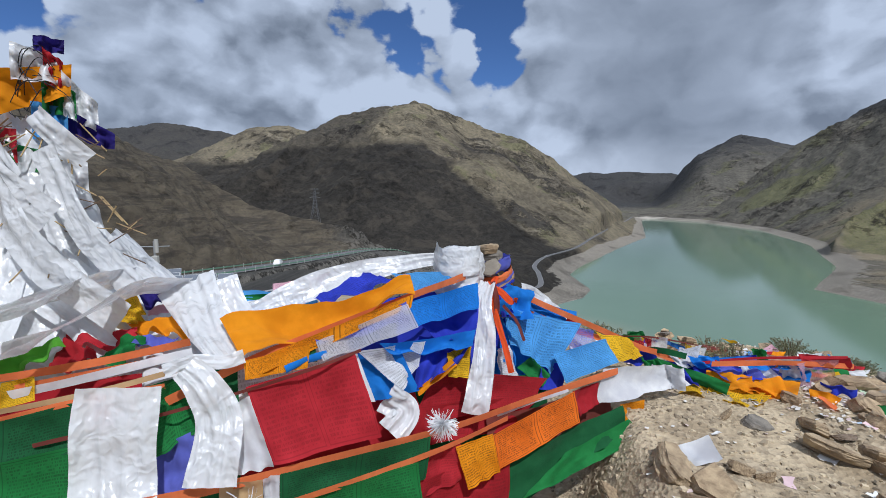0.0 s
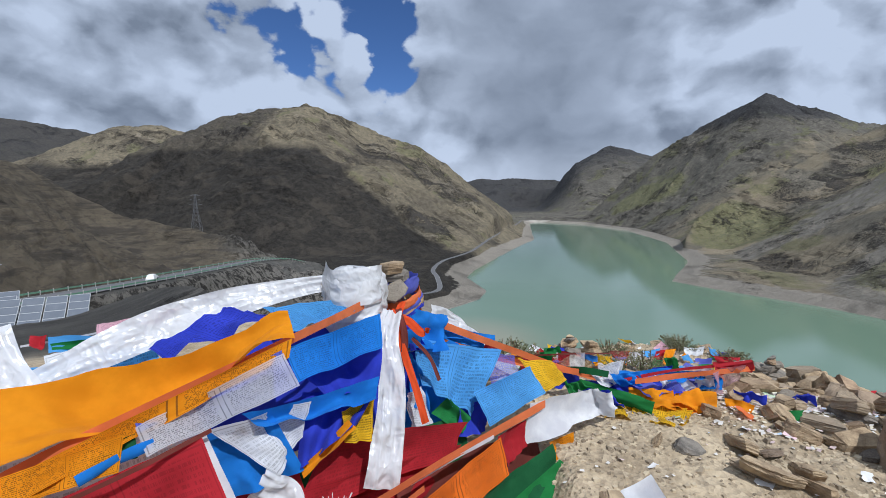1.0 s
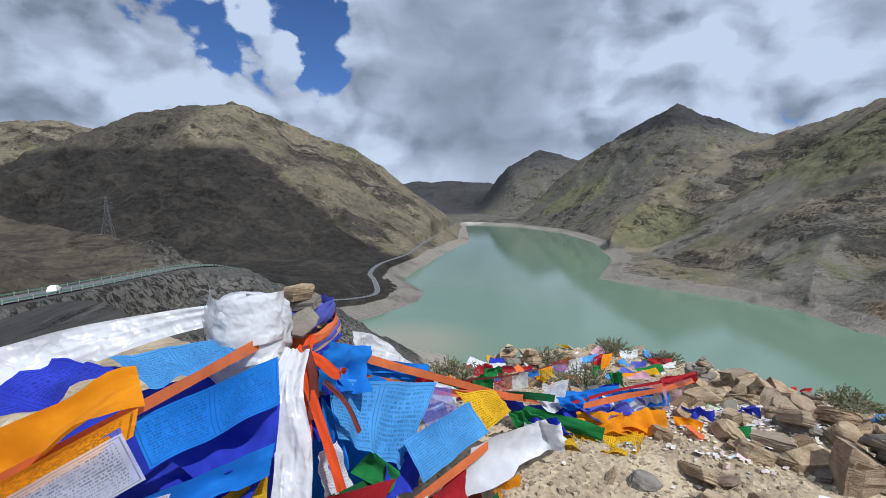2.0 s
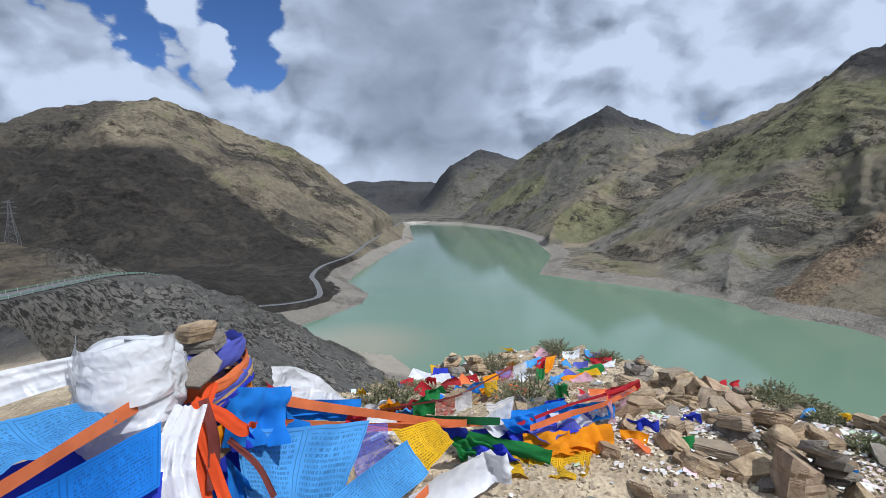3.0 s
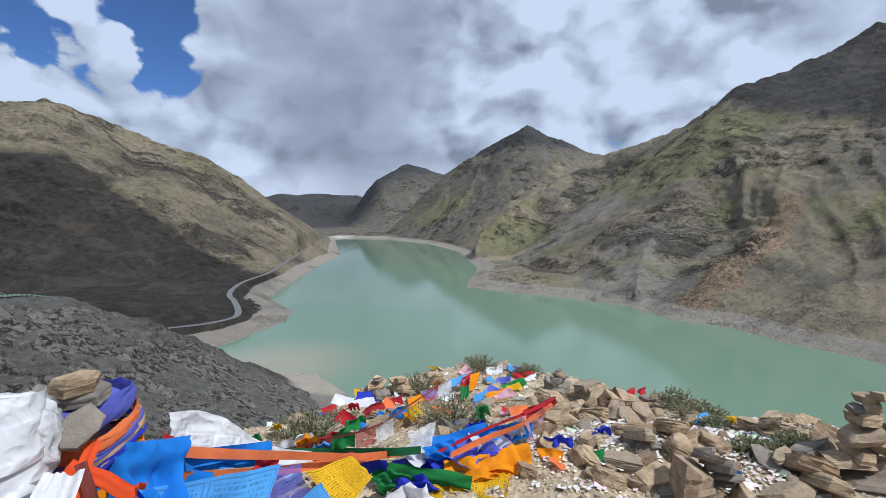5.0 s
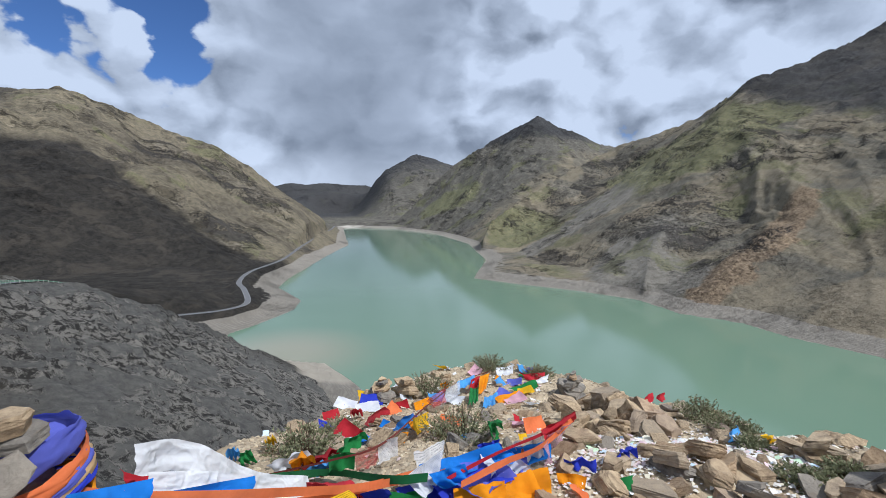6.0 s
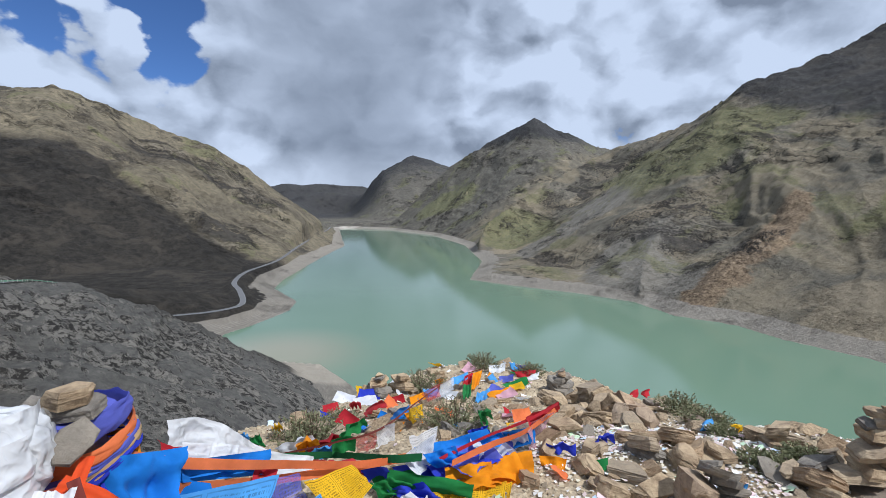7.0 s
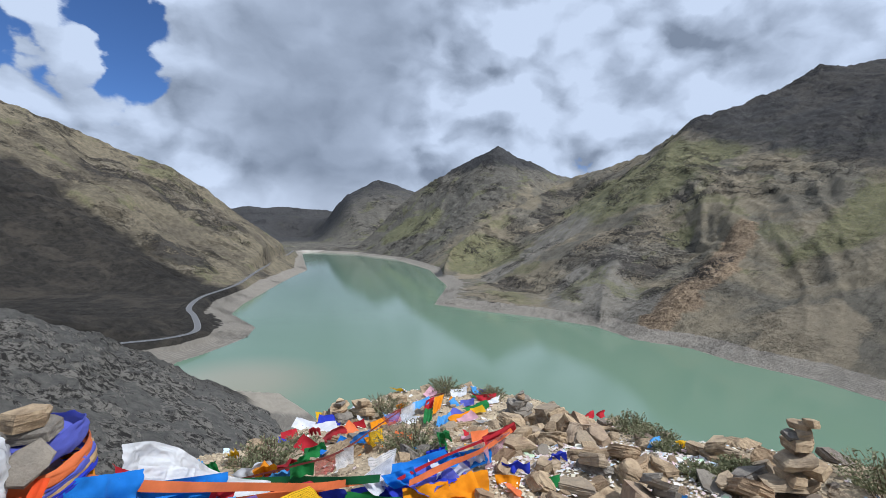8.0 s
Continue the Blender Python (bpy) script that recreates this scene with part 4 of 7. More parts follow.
lower_string = thing("prayer_flag_string", (0.04, 1.95, 0.45), "orange red and green prayer flags on a low orange tape", "prayer flags", "strings of prayer flags")
band("tape", [(-1.09, 1.35, 0.52), (-0.78, 1.52, 0.49), (-0.42, 1.74, 0.47), (0.04, 1.94, 0.49), (0.44, 2.18, 0.51), (0.86, 2.40, 0.54), (0.99, 2.48, 0.54)], 0.036, CLOTH["tape"], lower_string, seed=48, label="frayed orange woven tape")
band("tape", [(-0.77, 1.42, 0.43), (-0.52, 1.60, 0.39), (-0.20, 1.78, 0.40), (0.06, 1.90, 0.44), (0.31, 2.05, 0.48)], 0.026, CLOTH["tape"], lower_string, seed=49, label="orange woven tape")
band("tape", [(0.27, 2.13, 0.45), (0.45, 2.19, 0.49), (0.66, 2.29, 0.51)], 0.016, CLOTH["white"], lower_string, seed=50, label="white cloth strip")
flag("flag", [(-0.79, 1.50, 0.50), (-0.66, 1.56, 0.49), (-0.66, 1.55, 0.35), (-0.79, 1.48, 0.40)], CLOTH["beige"], lower_string, seed=51, label="beige cloth", fold=0.008)
flag("flag", [(-0.66, 1.56, 0.49), (-0.61, 1.60, 0.48), (-0.61, 1.58, 0.35), (-0.66, 1.55, 0.35)], CLOTH["white"], lower_string, seed=52, label="white cloth", fold=0.006)
flag("flag", [(-0.62, 1.62, 0.47), (-0.05, 1.88, 0.48), (-0.07, 1.84, 0.30), (-0.61, 1.58, 0.35)], PRINT["moss"], lower_string, seed=53, label="dark green printed cloth", fold=0.012)
flag("flag", [(-0.56, 1.58, 0.38), (-0.10, 1.80, 0.41), (-0.08, 1.78, 0.20), (-0.55, 1.54, 0.25)], PRINT["green"], lower_string, seed=54, label="green cloth", fold=0.012)
flag("flag", [(-0.10, 1.86, 0.40), (0.08, 1.92, 0.43), (0.09, 1.90, 0.26), (-0.09, 1.84, 0.22)], PRINT["red"], lower_string, seed=55, label="red printed cloth", fold=0.012)
flag("flag", [(-0.10, 1.84, 0.29), (0.32, 2.00, 0.34), (0.32, 1.96, 0.07), (-0.10, 1.82, 0.12)], PRINT["wine"], lower_string, seed=56, label="dark red printed cloth", fold=0.014)
flag("flag", [(0.23, 1.98, 0.43), (0.69, 2.28, 0.51), (0.71, 2.22, 0.37), (0.26, 1.93, 0.29)], PRINT["orange"], lower_string, seed=57, label="orange cloth with dark print", fold=0.01, belly=0.02)
flag("flag", [(0.06, 1.90, 0.42), (0.23, 1.98, 0.44), (0.26, 1.92, 0.29), (0.12, 1.86, 0.24)], PRINT["gold"], lower_string, seed=58, label="gold printed cloth", fold=0.008, belly=0.015)
flag("flag", [(0.69, 2.32, 0.49), (0.86, 2.42, 0.50), (0.85, 2.38, 0.39), (0.72, 2.28, 0.37)], CLOTH["wine"], lower_string, seed=59, label="dark red cloth", fold=0.008)
flag("flag", [(0.31, 2.02, 0.28), (1.00, 2.42, 0.37), (1.02, 2.36, 0.27), (0.32, 1.96, 0.07)], CLOTH["moss"], lower_string, seed=60, label="dark green cloth", fold=0.02)
flag("flag", [(0.62, 2.16, 0.24), (1.02, 2.38, 0.30), (1.09, 2.34, 0.22), (0.35, 1.92, 0.14)], CLOTH["green"], lower_string, seed=61, label="green cloth", fold=0.022)
flag("flag", [(1.00, 2.44, 0.36), (1.16, 2.52, 0.35), (1.15, 2.48, 0.27), (1.02, 2.40, 0.27)], PRINT["gold"], lower_string, seed=62, label="gold printed cloth", fold=0.012)
flag("flag", [(0.89, 2.44, 0.57), (1.37, 2.62, 0.52), (1.49, 2.62, 0.40), (0.85, 2.40, 0.38)], CLOTH["white"], lower_string, seed=63, label="white cloth blown out over the rocks", fold=0.018, belly=0.05, ruck=1.4)

blue_string = thing("prayer_flag_string", (0.56, 2.50, 0.85), "blue and yellow printed prayer flags running down from the post", "prayer flags", "strings of prayer flags")
band("tape", [(0.34, 2.66, 1.01), (0.55, 2.70, 0.89), (0.95, 2.80, 0.70), (1.28, 2.90, 0.54), (1.66, 3.10, 0.36)], 0.036, CLOTH["tape"], blue_string, seed=64, label="orange woven tape")
flag("flag", [(0.33, 2.62, 1.02), (0.55, 2.70, 0.95), (0.49, 2.57, 0.81), (0.33, 2.54, 0.86)], CLOTH["blue"], blue_string, seed=65, label="bright blue cloth", fold=0.03, belly=0.03)
flag("flag", [(0.50, 2.70, 0.91), (0.84, 2.82, 0.79), (0.82, 2.80, 0.75), (0.51, 2.68, 0.85)], CLOTH["blue"], blue_string, seed=66, label="bright blue cloth", fold=0.014)
flag("flag", [(0.35, 2.58, 0.89), (0.84, 2.70, 0.75), (0.61, 2.44, 0.54), (0.38, 2.44, 0.71)], PRINT["sky"], blue_string, seed=67, label="sky blue printed cloth", fold=0.02, belly=0.05)
flag("flag", [(0.75, 2.72, 0.75), (0.93, 2.76, 0.69), (0.92, 2.60, 0.60), (0.73, 2.50, 0.59)], SHEER["lilac"], blue_string, seed=68, label="lilac printed cloth", fold=0.01)
flag("flag", [(0.61, 2.44, 0.65), (0.95, 2.58, 0.70), (1.01, 2.52, 0.58), (0.67, 2.36, 0.52)], PRINT["sky"], blue_string, seed=69, label="sky blue printed cloth", fold=0.012, belly=0.03)
flag("flag", [(0.91, 2.66, 0.71), (1.17, 2.78, 0.64), (1.24, 2.74, 0.53), (1.01, 2.54, 0.57)], PRINT["yellow"], blue_string, seed=70, label="yellow cloth with dark printed figures", fold=0.012, belly=0.025)
flag("flag", [(0.78, 2.78, 0.77), (0.87, 2.80, 0.73), (0.83, 2.75, 0.69), (0.75, 2.74, 0.72)], CLOTH["red"], blue_string, seed=71, label="red cloth", fold=0.008)
flag("flag", [(0.32, 2.50, 0.85), (0.38, 2.48, 0.76), (0.41, 2.44, 0.58), (0.32, 2.42, 0.62)], CLOTH["blue"], blue_string, seed=72, label="bright blue cloth", fold=0.012)
flag("flag", [(0.32, 2.60, 0.96), (0.36, 2.60, 0.94), (0.42, 2.56, 0.83), (0.34, 2.55, 0.83)], CLOTH["royal"], blue_string, seed=73, label="royal blue cloth", fold=0.012)

left_string = thing("prayer_flag_string", (-1.20, 1.60, 0.92), "tangled red orange and green prayer flags beside the scarf mound", "prayer flags", "strings of prayer flags")
band("tape", [(-1.66, 1.35, 0.93), (-1.52, 1.50, 0.90), (-1.29, 1.66, 0.90), (-1.03, 1.80, 0.93)], 0.03, CLOTH["tape"], left_string, seed=74, label="orange woven tape")
band("tape", [(-1.64, 1.33, 0.85), (-1.49, 1.46, 0.85), (-1.32, 1.58, 0.86), (-0.99, 1.74, 0.91)], 0.032, CLOTH["white"], left_string, seed=75, label="white and orange cloth band")
band("tape", [(-1.66, 1.35, 0.88), (-1.50, 1.47, 0.87), (-1.36, 1.58, 0.87), (-1.08, 1.73, 0.89)], 0.02, CLOTH["tape"], left_string, seed=76, label="orange woven tape")
band("tape", [(-1.64, 1.32, 0.82), (-1.47, 1.44, 0.81), (-1.22, 1.56, 0.83), (-0.98, 1.68, 0.87)], 0.022, CLOTH["beige"], left_string, seed=77, label="brown cloth band")
band("tape", [(-1.62, 1.30, 0.79), (-1.44, 1.40, 0.80), (-1.25, 1.50, 0.82), (-1.02, 1.60, 0.83)], 0.022, CLOTH["tape"], left_string, seed=78, label="orange woven tape")
flag("flag", [(-1.48, 1.46, 0.90), (-1.42, 1.52, 0.90), (-1.41, 1.50, 0.82), (-1.47, 1.43, 0.82)], PRINT["yellow"], left_string, seed=79, label="yellow printed cloth", fold=0.006)
flag("flag", [(-1.61, 1.28, 0.78), (-1.25, 1.50, 0.82), (-1.25, 1.46, 0.66), (-1.60, 1.25, 0.64)], PRINT["moss"], left_string, seed=80, label="dark green printed cloth", fold=0.012)
flag("flag", [(-1.61, 1.26, 0.67), (-1.24, 1.46, 0.68), (-1.24, 1.42, 0.48), (-1.58, 1.22, 0.51)], PRINT["green"], left_string, seed=81, label="green printed cloth", fold=0.012)
flag("flag", [(-1.06, 1.56, 0.81), (-0.96, 1.66, 0.86), (-0.87, 1.64, 0.68), (-1.05, 1.52, 0.57)], PRINT["green"], left_string, seed=82, label="green printed cloth", fold=0.014)
flag("flag", [(-1.07, 1.55, 0.60), (-0.92, 1.60, 0.66), (-0.92, 1.58, 0.43), (-1.05, 1.50, 0.44)], CLOTH["lilac"], left_string, seed=83, label="grey lilac cloth", fold=0.012)
flag("flag", [(-1.75, 1.95, 0.91), (-1.55, 2.05, 0.96), (-1.48, 2.00, 0.93), (-1.68, 1.92, 0.90)], CLOTH["royal"], left_string, seed=84, label="royal blue cloth", fold=0.012)
flag("flag", [(-1.65, 1.90, 0.95), (-1.33, 1.95, 0.95), (-1.28, 1.85, 0.92), (-1.51, 1.80, 0.90)], CLOTH["red"], left_string, seed=85, label="red cloth", fold=0.025)
flag("flag", [(-1.55, 1.82, 0.93), (-1.39, 1.76, 0.91), (-1.38, 1.72, 0.88), (-1.54, 1.68, 0.85)], CLOTH["wine"], left_string, seed=86, label="dark red cloth", fold=0.025)
flag("flag", [(-1.38, 1.94, 0.96), (-1.18, 2.02, 1.00), (-1.10, 1.90, 0.93), (-1.29, 1.86, 0.95)], CLOTH["gold"], left_string, seed=87, label="gold cloth", fold=0.02)
flag("flag", [(-1.40, 1.74, 0.87), (-1.31, 1.84, 0.95), (-1.23, 1.84, 0.93), (-1.28, 1.72, 0.86)], CLOTH["green"], left_string, seed=88, label="green cloth", fold=0.02)
flag("flag", [(-1.75, 1.65, 0.88), (-1.55, 1.78, 0.96), (-1.49, 1.74, 0.93), (-1.69, 1.58, 0.82)], CLOTH["lime"], left_string, seed=89, label="light green cloth", fold=0.025)
flag("flag", [(-1.27, 1.86, 0.94), (-1.13, 1.90, 0.92), (-1.14, 1.84, 0.90), (-1.27, 1.80, 0.92)], CLOTH["lilac"], left_string, seed=90, label="grey lilac cloth", fold=0.012)
flag("flag", [(-1.35, 2.05, 1.01), (-1.24, 2.10, 1.03), (-1.22, 2.06, 1.00), (-1.34, 2.02, 0.97)], CLOTH["pink"], left_string, seed=91, label="pink and white striped cloth", fold=0.01)
flag("flag", [(-1.61, 1.96, 0.99), (-1.41, 2.04, 1.11), (-1.32, 1.98, 1.01), (-1.32, 1.92, 0.97)], PRINT["yellow"], left_string, seed=92, label="yellow printed cloth", fold=0.015, belly=0.03)
flag("flag", [(-1.42, 2.06, 1.11), (-1.26, 2.14, 1.11), (-1.25, 2.08, 1.06), (-1.33, 2.00, 1.00)], CLOTH["indigo"], left_string, seed=93, label="dark indigo cloth", fold=0.02, belly=0.04)

back_string = thing("prayer_flag_string", (-1.08, 2.80, 0.90), "string of pink blue and green prayer flags behind the white scarf", "prayer flags", "strings of prayer flags")
band("tape", [(-1.41, 2.90, 0.86), (-1.13, 2.95, 0.89), (-0.85, 3.00, 0.95)], 0.01, CLOTH["white"], back_string, seed=94, label="white cord")
flag("flag", [(-1.12, 2.95, 0.93), (-0.76, 3.05, 0.99), (-0.85, 3.00, 0.91), (-1.10, 2.90, 0.89)], PRINT["pink"], back_string, seed=95, label="pink striped cloth", fold=0.008)
flag("flag", [(-1.37, 2.90, 0.91), (-1.30, 2.90, 0.91), (-1.29, 2.85, 0.85), (-1.35, 2.86, 0.87)], CLOTH["red"], back_string, seed=96, label="red cloth", fold=0.008)
flag("flag", [(-1.30, 2.90, 0.90), (-0.98, 2.95, 0.89), (-1.03, 2.85, 0.82), (-1.27, 2.84, 0.84)], CLOTH["sky"], back_string, seed=97, label="sky blue cloth", fold=0.012)
flag("flag", [(-1.28, 2.88, 0.87), (-0.97, 2.92, 0.89), (-1.01, 2.90, 0.86), (-1.26, 2.86, 0.84)], CLOTH["green"], back_string, seed=98, label="green cloth", fold=0.01)
flag("flag", [(-1.21, 2.70, 0.87), (-0.93, 2.80, 0.94), (-0.90, 2.50, 0.84), (-1.05, 2.40, 0.85)], PRINT["white"], back_string, seed=99, label="white printed cloth", fold=0.015)
tagged(band("ceremonial_scarf", [(-1.01, 2.30, 0.90), (-0.80, 2.40, 0.99), (-0.58, 2.50, 1.06), (-0.28, 2.60, 1.12), (0.02, 2.62, 1.16)], 0.15, SATIN, None, seed=100, across=(0, 0.45, 0.9), pleat=0.012, pleats=2.5, n=48, m=22, taper=lambda s: 0.55 + 0.45 * math.sin(3.1 * s + 0.2) ** 2), "long white satin scarf stretched along the string", "scarf", "white scarves")
tagged(band("ceremonial_scarf", [(0.24, 2.44, 1.05), (0.20, 2.30, 0.96), (0.21, 2.22, 0.81), (0.19, 2.16, 0.66), (0.15, 2.08, 0.48)], 0.115, SATIN, None, seed=101, across=(1, 0.15, 0), pleat=0.02, pleats=2.6, n=60, m=26, taper=lambda s: 0.72 + 0.4 * s), "white satin scarf hanging from the post", "scarf", "white scarves")
tagged(band("ceremonial_scarf", [(-1.20, 2.10, 1.11), (-1.09, 1.98, 1.03), (-0.98, 1.86, 0.95), (-0.83, 1.72, 0.88)], 0.24, SATIN, None, seed=102, across=(1, 0.3, 0.2), pleat=0.022, pleats=4, n=50, m=30, taper=lambda s: 1.05 - 0.6 * s), "crumpled white satin scarf", "scarf", "white scarves")
tagged(band("ceremonial_scarf", [(-1.42, 1.41, 1.03), (-1.36, 1.535, 1.055), (-1.32, 1.70, 1.105), (-1.29, 1.90, 1.135), (-1.22, 2.11, 1.10)], 0.13, SATIN, None, seed=120, across=(0.8, -0.2, 0.7), pleat=0.012, pleats=2, n=50, m=20), "long white satin scarf sweeping down from the mound", "scarf", "white scarves")
tagged(band("ceremonial_scarf", [(-1.60, 1.49, 1.10), (-1.55, 1.66, 1.13), (-1.50, 1.83, 1.15), (-1.40, 2.02, 1.15)], 0.16, SATIN, None, seed=121, across=(0.8, -0.2, 0.7), pleat=0.014, pleats=2, n=50, m=20), "long white satin scarf sweeping down from the mound", "scarf", "white scarves")
tagged(band("ceremonial_scarf", [(-1.08, 2.15, 1.11), (-1.02, 2.10, 1.01), (-0.95, 2.05, 0.94)], 0.18, SATIN, None, seed=103, across=(1, 0.3, -0.2), pleat=0.02, pleats=3, n=30, m=22), "crumpled white satin scarf", "scarf", "white scarves")
tagged(band("ceremonial_scarf", [(-1.03, 1.62, 0.88), (-0.93, 1.64, 0.91), (-0.83, 1.66, 0.90), (-0.77, 1.70, 0.91)], 0.05, SATIN, None, seed=104, across=(0, 0.3, 1), pleat=0.012, pleats=2, n=30, m=16), "knotted white satin scarf", "scarf", "white scarves")
tagged(band("ceremonial_scarf", [(-0.94, 1.60, 0.90), (-0.86, 1.58, 0.83), (-0.80, 1.55, 0.71), (-0.80, 1.46, 0.53)], 0.17, SATIN, None, seed=105, across=(1, 0.3, 0), pleat=0.02, pleats=3.5, n=60, m=26, taper=lambda s: 0.6 + 0.5 * s), "white satin scarf with a frayed end", "scarf", "white scarves")
tagged(band("ceremonial_scarf", [(-1.11, 1.50, 0.87), (-1.11, 1.47, 0.77), (-1.10, 1.43, 0.63), (-1.07, 1.36, 0.48)], 0.25, SATIN, None, seed=106, across=(1, 0.35, 0), pleat=0.016, pleats=4, n=60, m=30), "white satin scarf hanging from the lower tapes", "scarf", "white scarves")
tagged(band("ceremonial_scarf", [(-0.26, 1.96, 0.63), (-0.20, 1.98, 0.58), (-0.17, 1.96, 0.54), (-0.23, 1.90, 0.48)], 0.14, SATIN, None, seed=107, across=(1, 0.3, 0), pleat=0.022, pleats=3, n=40, m=24), "crumpled white satin scarf", "scarf", "white scarves")
tagged(band("ceremonial_scarf", [(0.53, 2.76, 0.91), (0.68, 2.84, 0.82), (0.84, 2.92, 0.71)], 0.055, SATIN, None, seed=108, across=(0, 0.45, 0.9), pleat=0.012, pleats=2, n=30, m=16), "white satin scarf beside the bound post", "scarf", "white scarves")

ground_string = thing("prayer_flag_string", (1.02, 2.87, 0.61), "string of blue white and gold flags trailing down onto the rocks", "prayer flags", "strings of prayer flags")
band("tape", [(0.50, 2.70, 0.82), (0.80, 2.79, 0.69), (1.04, 2.86, 0.60), (1.45, 2.94, 0.48), (1.69, 2.97, 0.41), (2.08, 3.11, 0.29), (2.17, 2.85, 0.44)], 0.036, CLOTH["tape"], ground_string, seed=109, label="orange woven tape")
flag("flag", [(0.51, 2.72, 0.90), (0.72, 2.79, 0.79), (0.88, 2.84, 0.67), (0.53, 2.70, 0.83)], CLOTH["blue"], ground_string, seed=110, label="bright blue cloth", fold=0.015, belly=0.02)
flag("flag", [(0.47, 2.83, 0.94), (0.57, 2.85, 0.87), (0.56, 2.83, 0.84), (0.49, 2.80, 0.91)], CLOTH["red"], ground_string, seed=111, label="red cloth", fold=0.01)
flag("flag", [(1.50, 2.94, 0.48), (1.73, 2.96, 0.53), (1.68, 2.92, 0.40), (1.56, 2.87, 0.39)], PRINT["white"], ground_string, seed=112, label="white cloth pulled to a point", fold=0.012)
flag("flag", [(2.00, 3.01, 0.44), (2.14, 2.79, 0.38), (2.05, 2.80, 0.36), (1.93, 2.83, 0.38)], CLOTH["white"], ground_string, seed=113, label="white cloth", fold=0.02)
flag("flag", [(1.61, 2.90, 0.48), (1.79, 2.87, 0.48), (1.81, 2.81, 0.42), (1.63, 2.85, 0.42)], CLOTH["blue"], ground_string, seed=114, label="bright blue cloth", fold=0.03)
flag("flag", [(1.61, 2.95, 0.40), (1.92, 2.89, 0.42), (2.03, 2.77, 0.34), (1.67, 2.77, 0.36)], CLOTH["royal"], ground_string, seed=115, label="royal blue cloth", fold=0.028, ruck=1.6)
flag("flag", [(1.71, 2.85, 0.42), (2.01, 2.82, 0.42), (2.04, 2.76, 0.38), (1.77, 2.74, 0.38)], CLOTH["lilac"], ground_string, seed=116, label="lilac cloth", fold=0.024, ruck=1.6)
flag("flag", [(1.72, 2.82, 0.38), (2.11, 2.74, 0.40), (2.10, 2.62, 0.32), (1.72, 2.75, 0.34)], CLOTH["gold"], ground_string, seed=117, label="gold cloth heaped on the ground", fold=0.03, ruck=1.4, n=20, m=24)
flag("flag", [(1.63, 2.85, 0.33), (1.96, 2.65, 0.32), (1.79, 2.51, 0.31), (1.45, 2.69, 0.33)], PRINT["yellow"], ground_string, seed=118, label="yellow printed cloth on the ground", fold=0.018)
band("tape", [(1.41, 2.92, 0.40), (1.58, 2.81, 0.38), (1.74, 2.66, 0.35)], 0.085, CLOTH["green"], ground_string, seed=119, label="rolled green cloth", pleat=0.02, pleats=1.5, m=9, arch=0.02)
flag("flag", [(1.26, 2.83, 0.48), (1.39, 2.82, 0.48), (1.51, 2.79, 0.40), (1.32, 2.77, 0.42)], CLOTH["green"], ground_string, seed=120, label="green cloth", fold=0.03)
flag("flag", [(1.35, 2.81, 0.44), (1.51, 2.76, 0.44), (1.60, 2.70, 0.36), (1.43, 2.73, 0.38)], CLOTH["royal"], ground_string, seed=121, label="royal blue cloth", fold=0.04)

sheer_string = thing("prayer_flag_string", (1.47, 3.35, 0.32), "string of small green red and white sheer flags over the stones", "prayer flags", "strings of prayer flags")
band("tape", [(0.80, 3.14, 0.60), (1.05, 3.28, 0.47), (1.34, 3.38, 0.34), (1.42, 2.94, 0.50), (1.59, 2.88, 0.48)], 0.04, CLOTH["moss"], sheer_string, seed=122, label="dark green tape")
band("tape", [(0.96, 3.36, 0.46), (1.28, 3.23, 0.50), (1.57, 3.26, 0.48), (2.40, 4.13, 0.12), (3.73, 5.42, -0.41), (4.31, 5.55, -0.45)], 0.012, CLOTH["maroon"], sheer_string, seed=123, label="red cord")
flag("flag", [(1.28, 3.29, 0.48), (1.41, 3.26, 0.48), (1.40, 3.26, 0.40), (1.30, 3.33, 0.38)], CLOTH["green"], sheer_string, seed=124, label="green cloth", fold=0.008)
flag("flag", [(1.40, 3.25, 0.48), (1.54, 3.26, 0.48), (1.53, 3.25, 0.38), (1.41, 3.26, 0.38)], SHEER["red"], sheer_string, seed=125, label="sheer red cloth", fold=0.008)
flag("flag", [(1.54, 3.27, 0.48), (1.67, 3.29, 0.47), (1.65, 3.27, 0.38), (1.53, 3.25, 0.38)], SHEER["white"], sheer_string, seed=126, label="sheer white printed cloth", fold=0.008)
flag("flag", [(1.34, 3.33, 0.48), (1.55, 3.42, 0.47), (1.57, 3.44, 0.41), (1.37, 3.37, 0.42)], CLOTH["green"], sheer_string, seed=127, label="green cloth", fold=0.02)
flag("flag", [(2.53, 4.32, 0.07), (3.23, 5.00, -0.22), (3.02, 4.70, -0.21), (2.70, 4.47, -0.10)], SHEER["red"], sheer_string, seed=128, label="sheer red cloth", fold=0.012)
flag("flag", [(3.15, 4.89, -0.18), (3.69, 5.35, -0.37), (3.44, 5.03, -0.35), (3.02, 4.70, -0.21)], SHEER["white"], sheer_string, seed=129, label="sheer white cloth", fold=0.012)
flag("flag", [(3.64, 5.34, -0.36), (3.98, 5.43, -0.38), (3.89, 5.33, -0.43), (3.57, 5.22, -0.40)], CLOTH["sky"], sheer_string, seed=130, label="blue cloth", fold=0.015)
flag("flag", [(3.96, 5.30, -0.35), (4.15, 5.34, -0.36), (3.96, 5.19, -0.47), (3.68, 5.01, -0.42)], CLOTH["gold"], sheer_string, seed=131, label="gold cloth", fold=0.012)
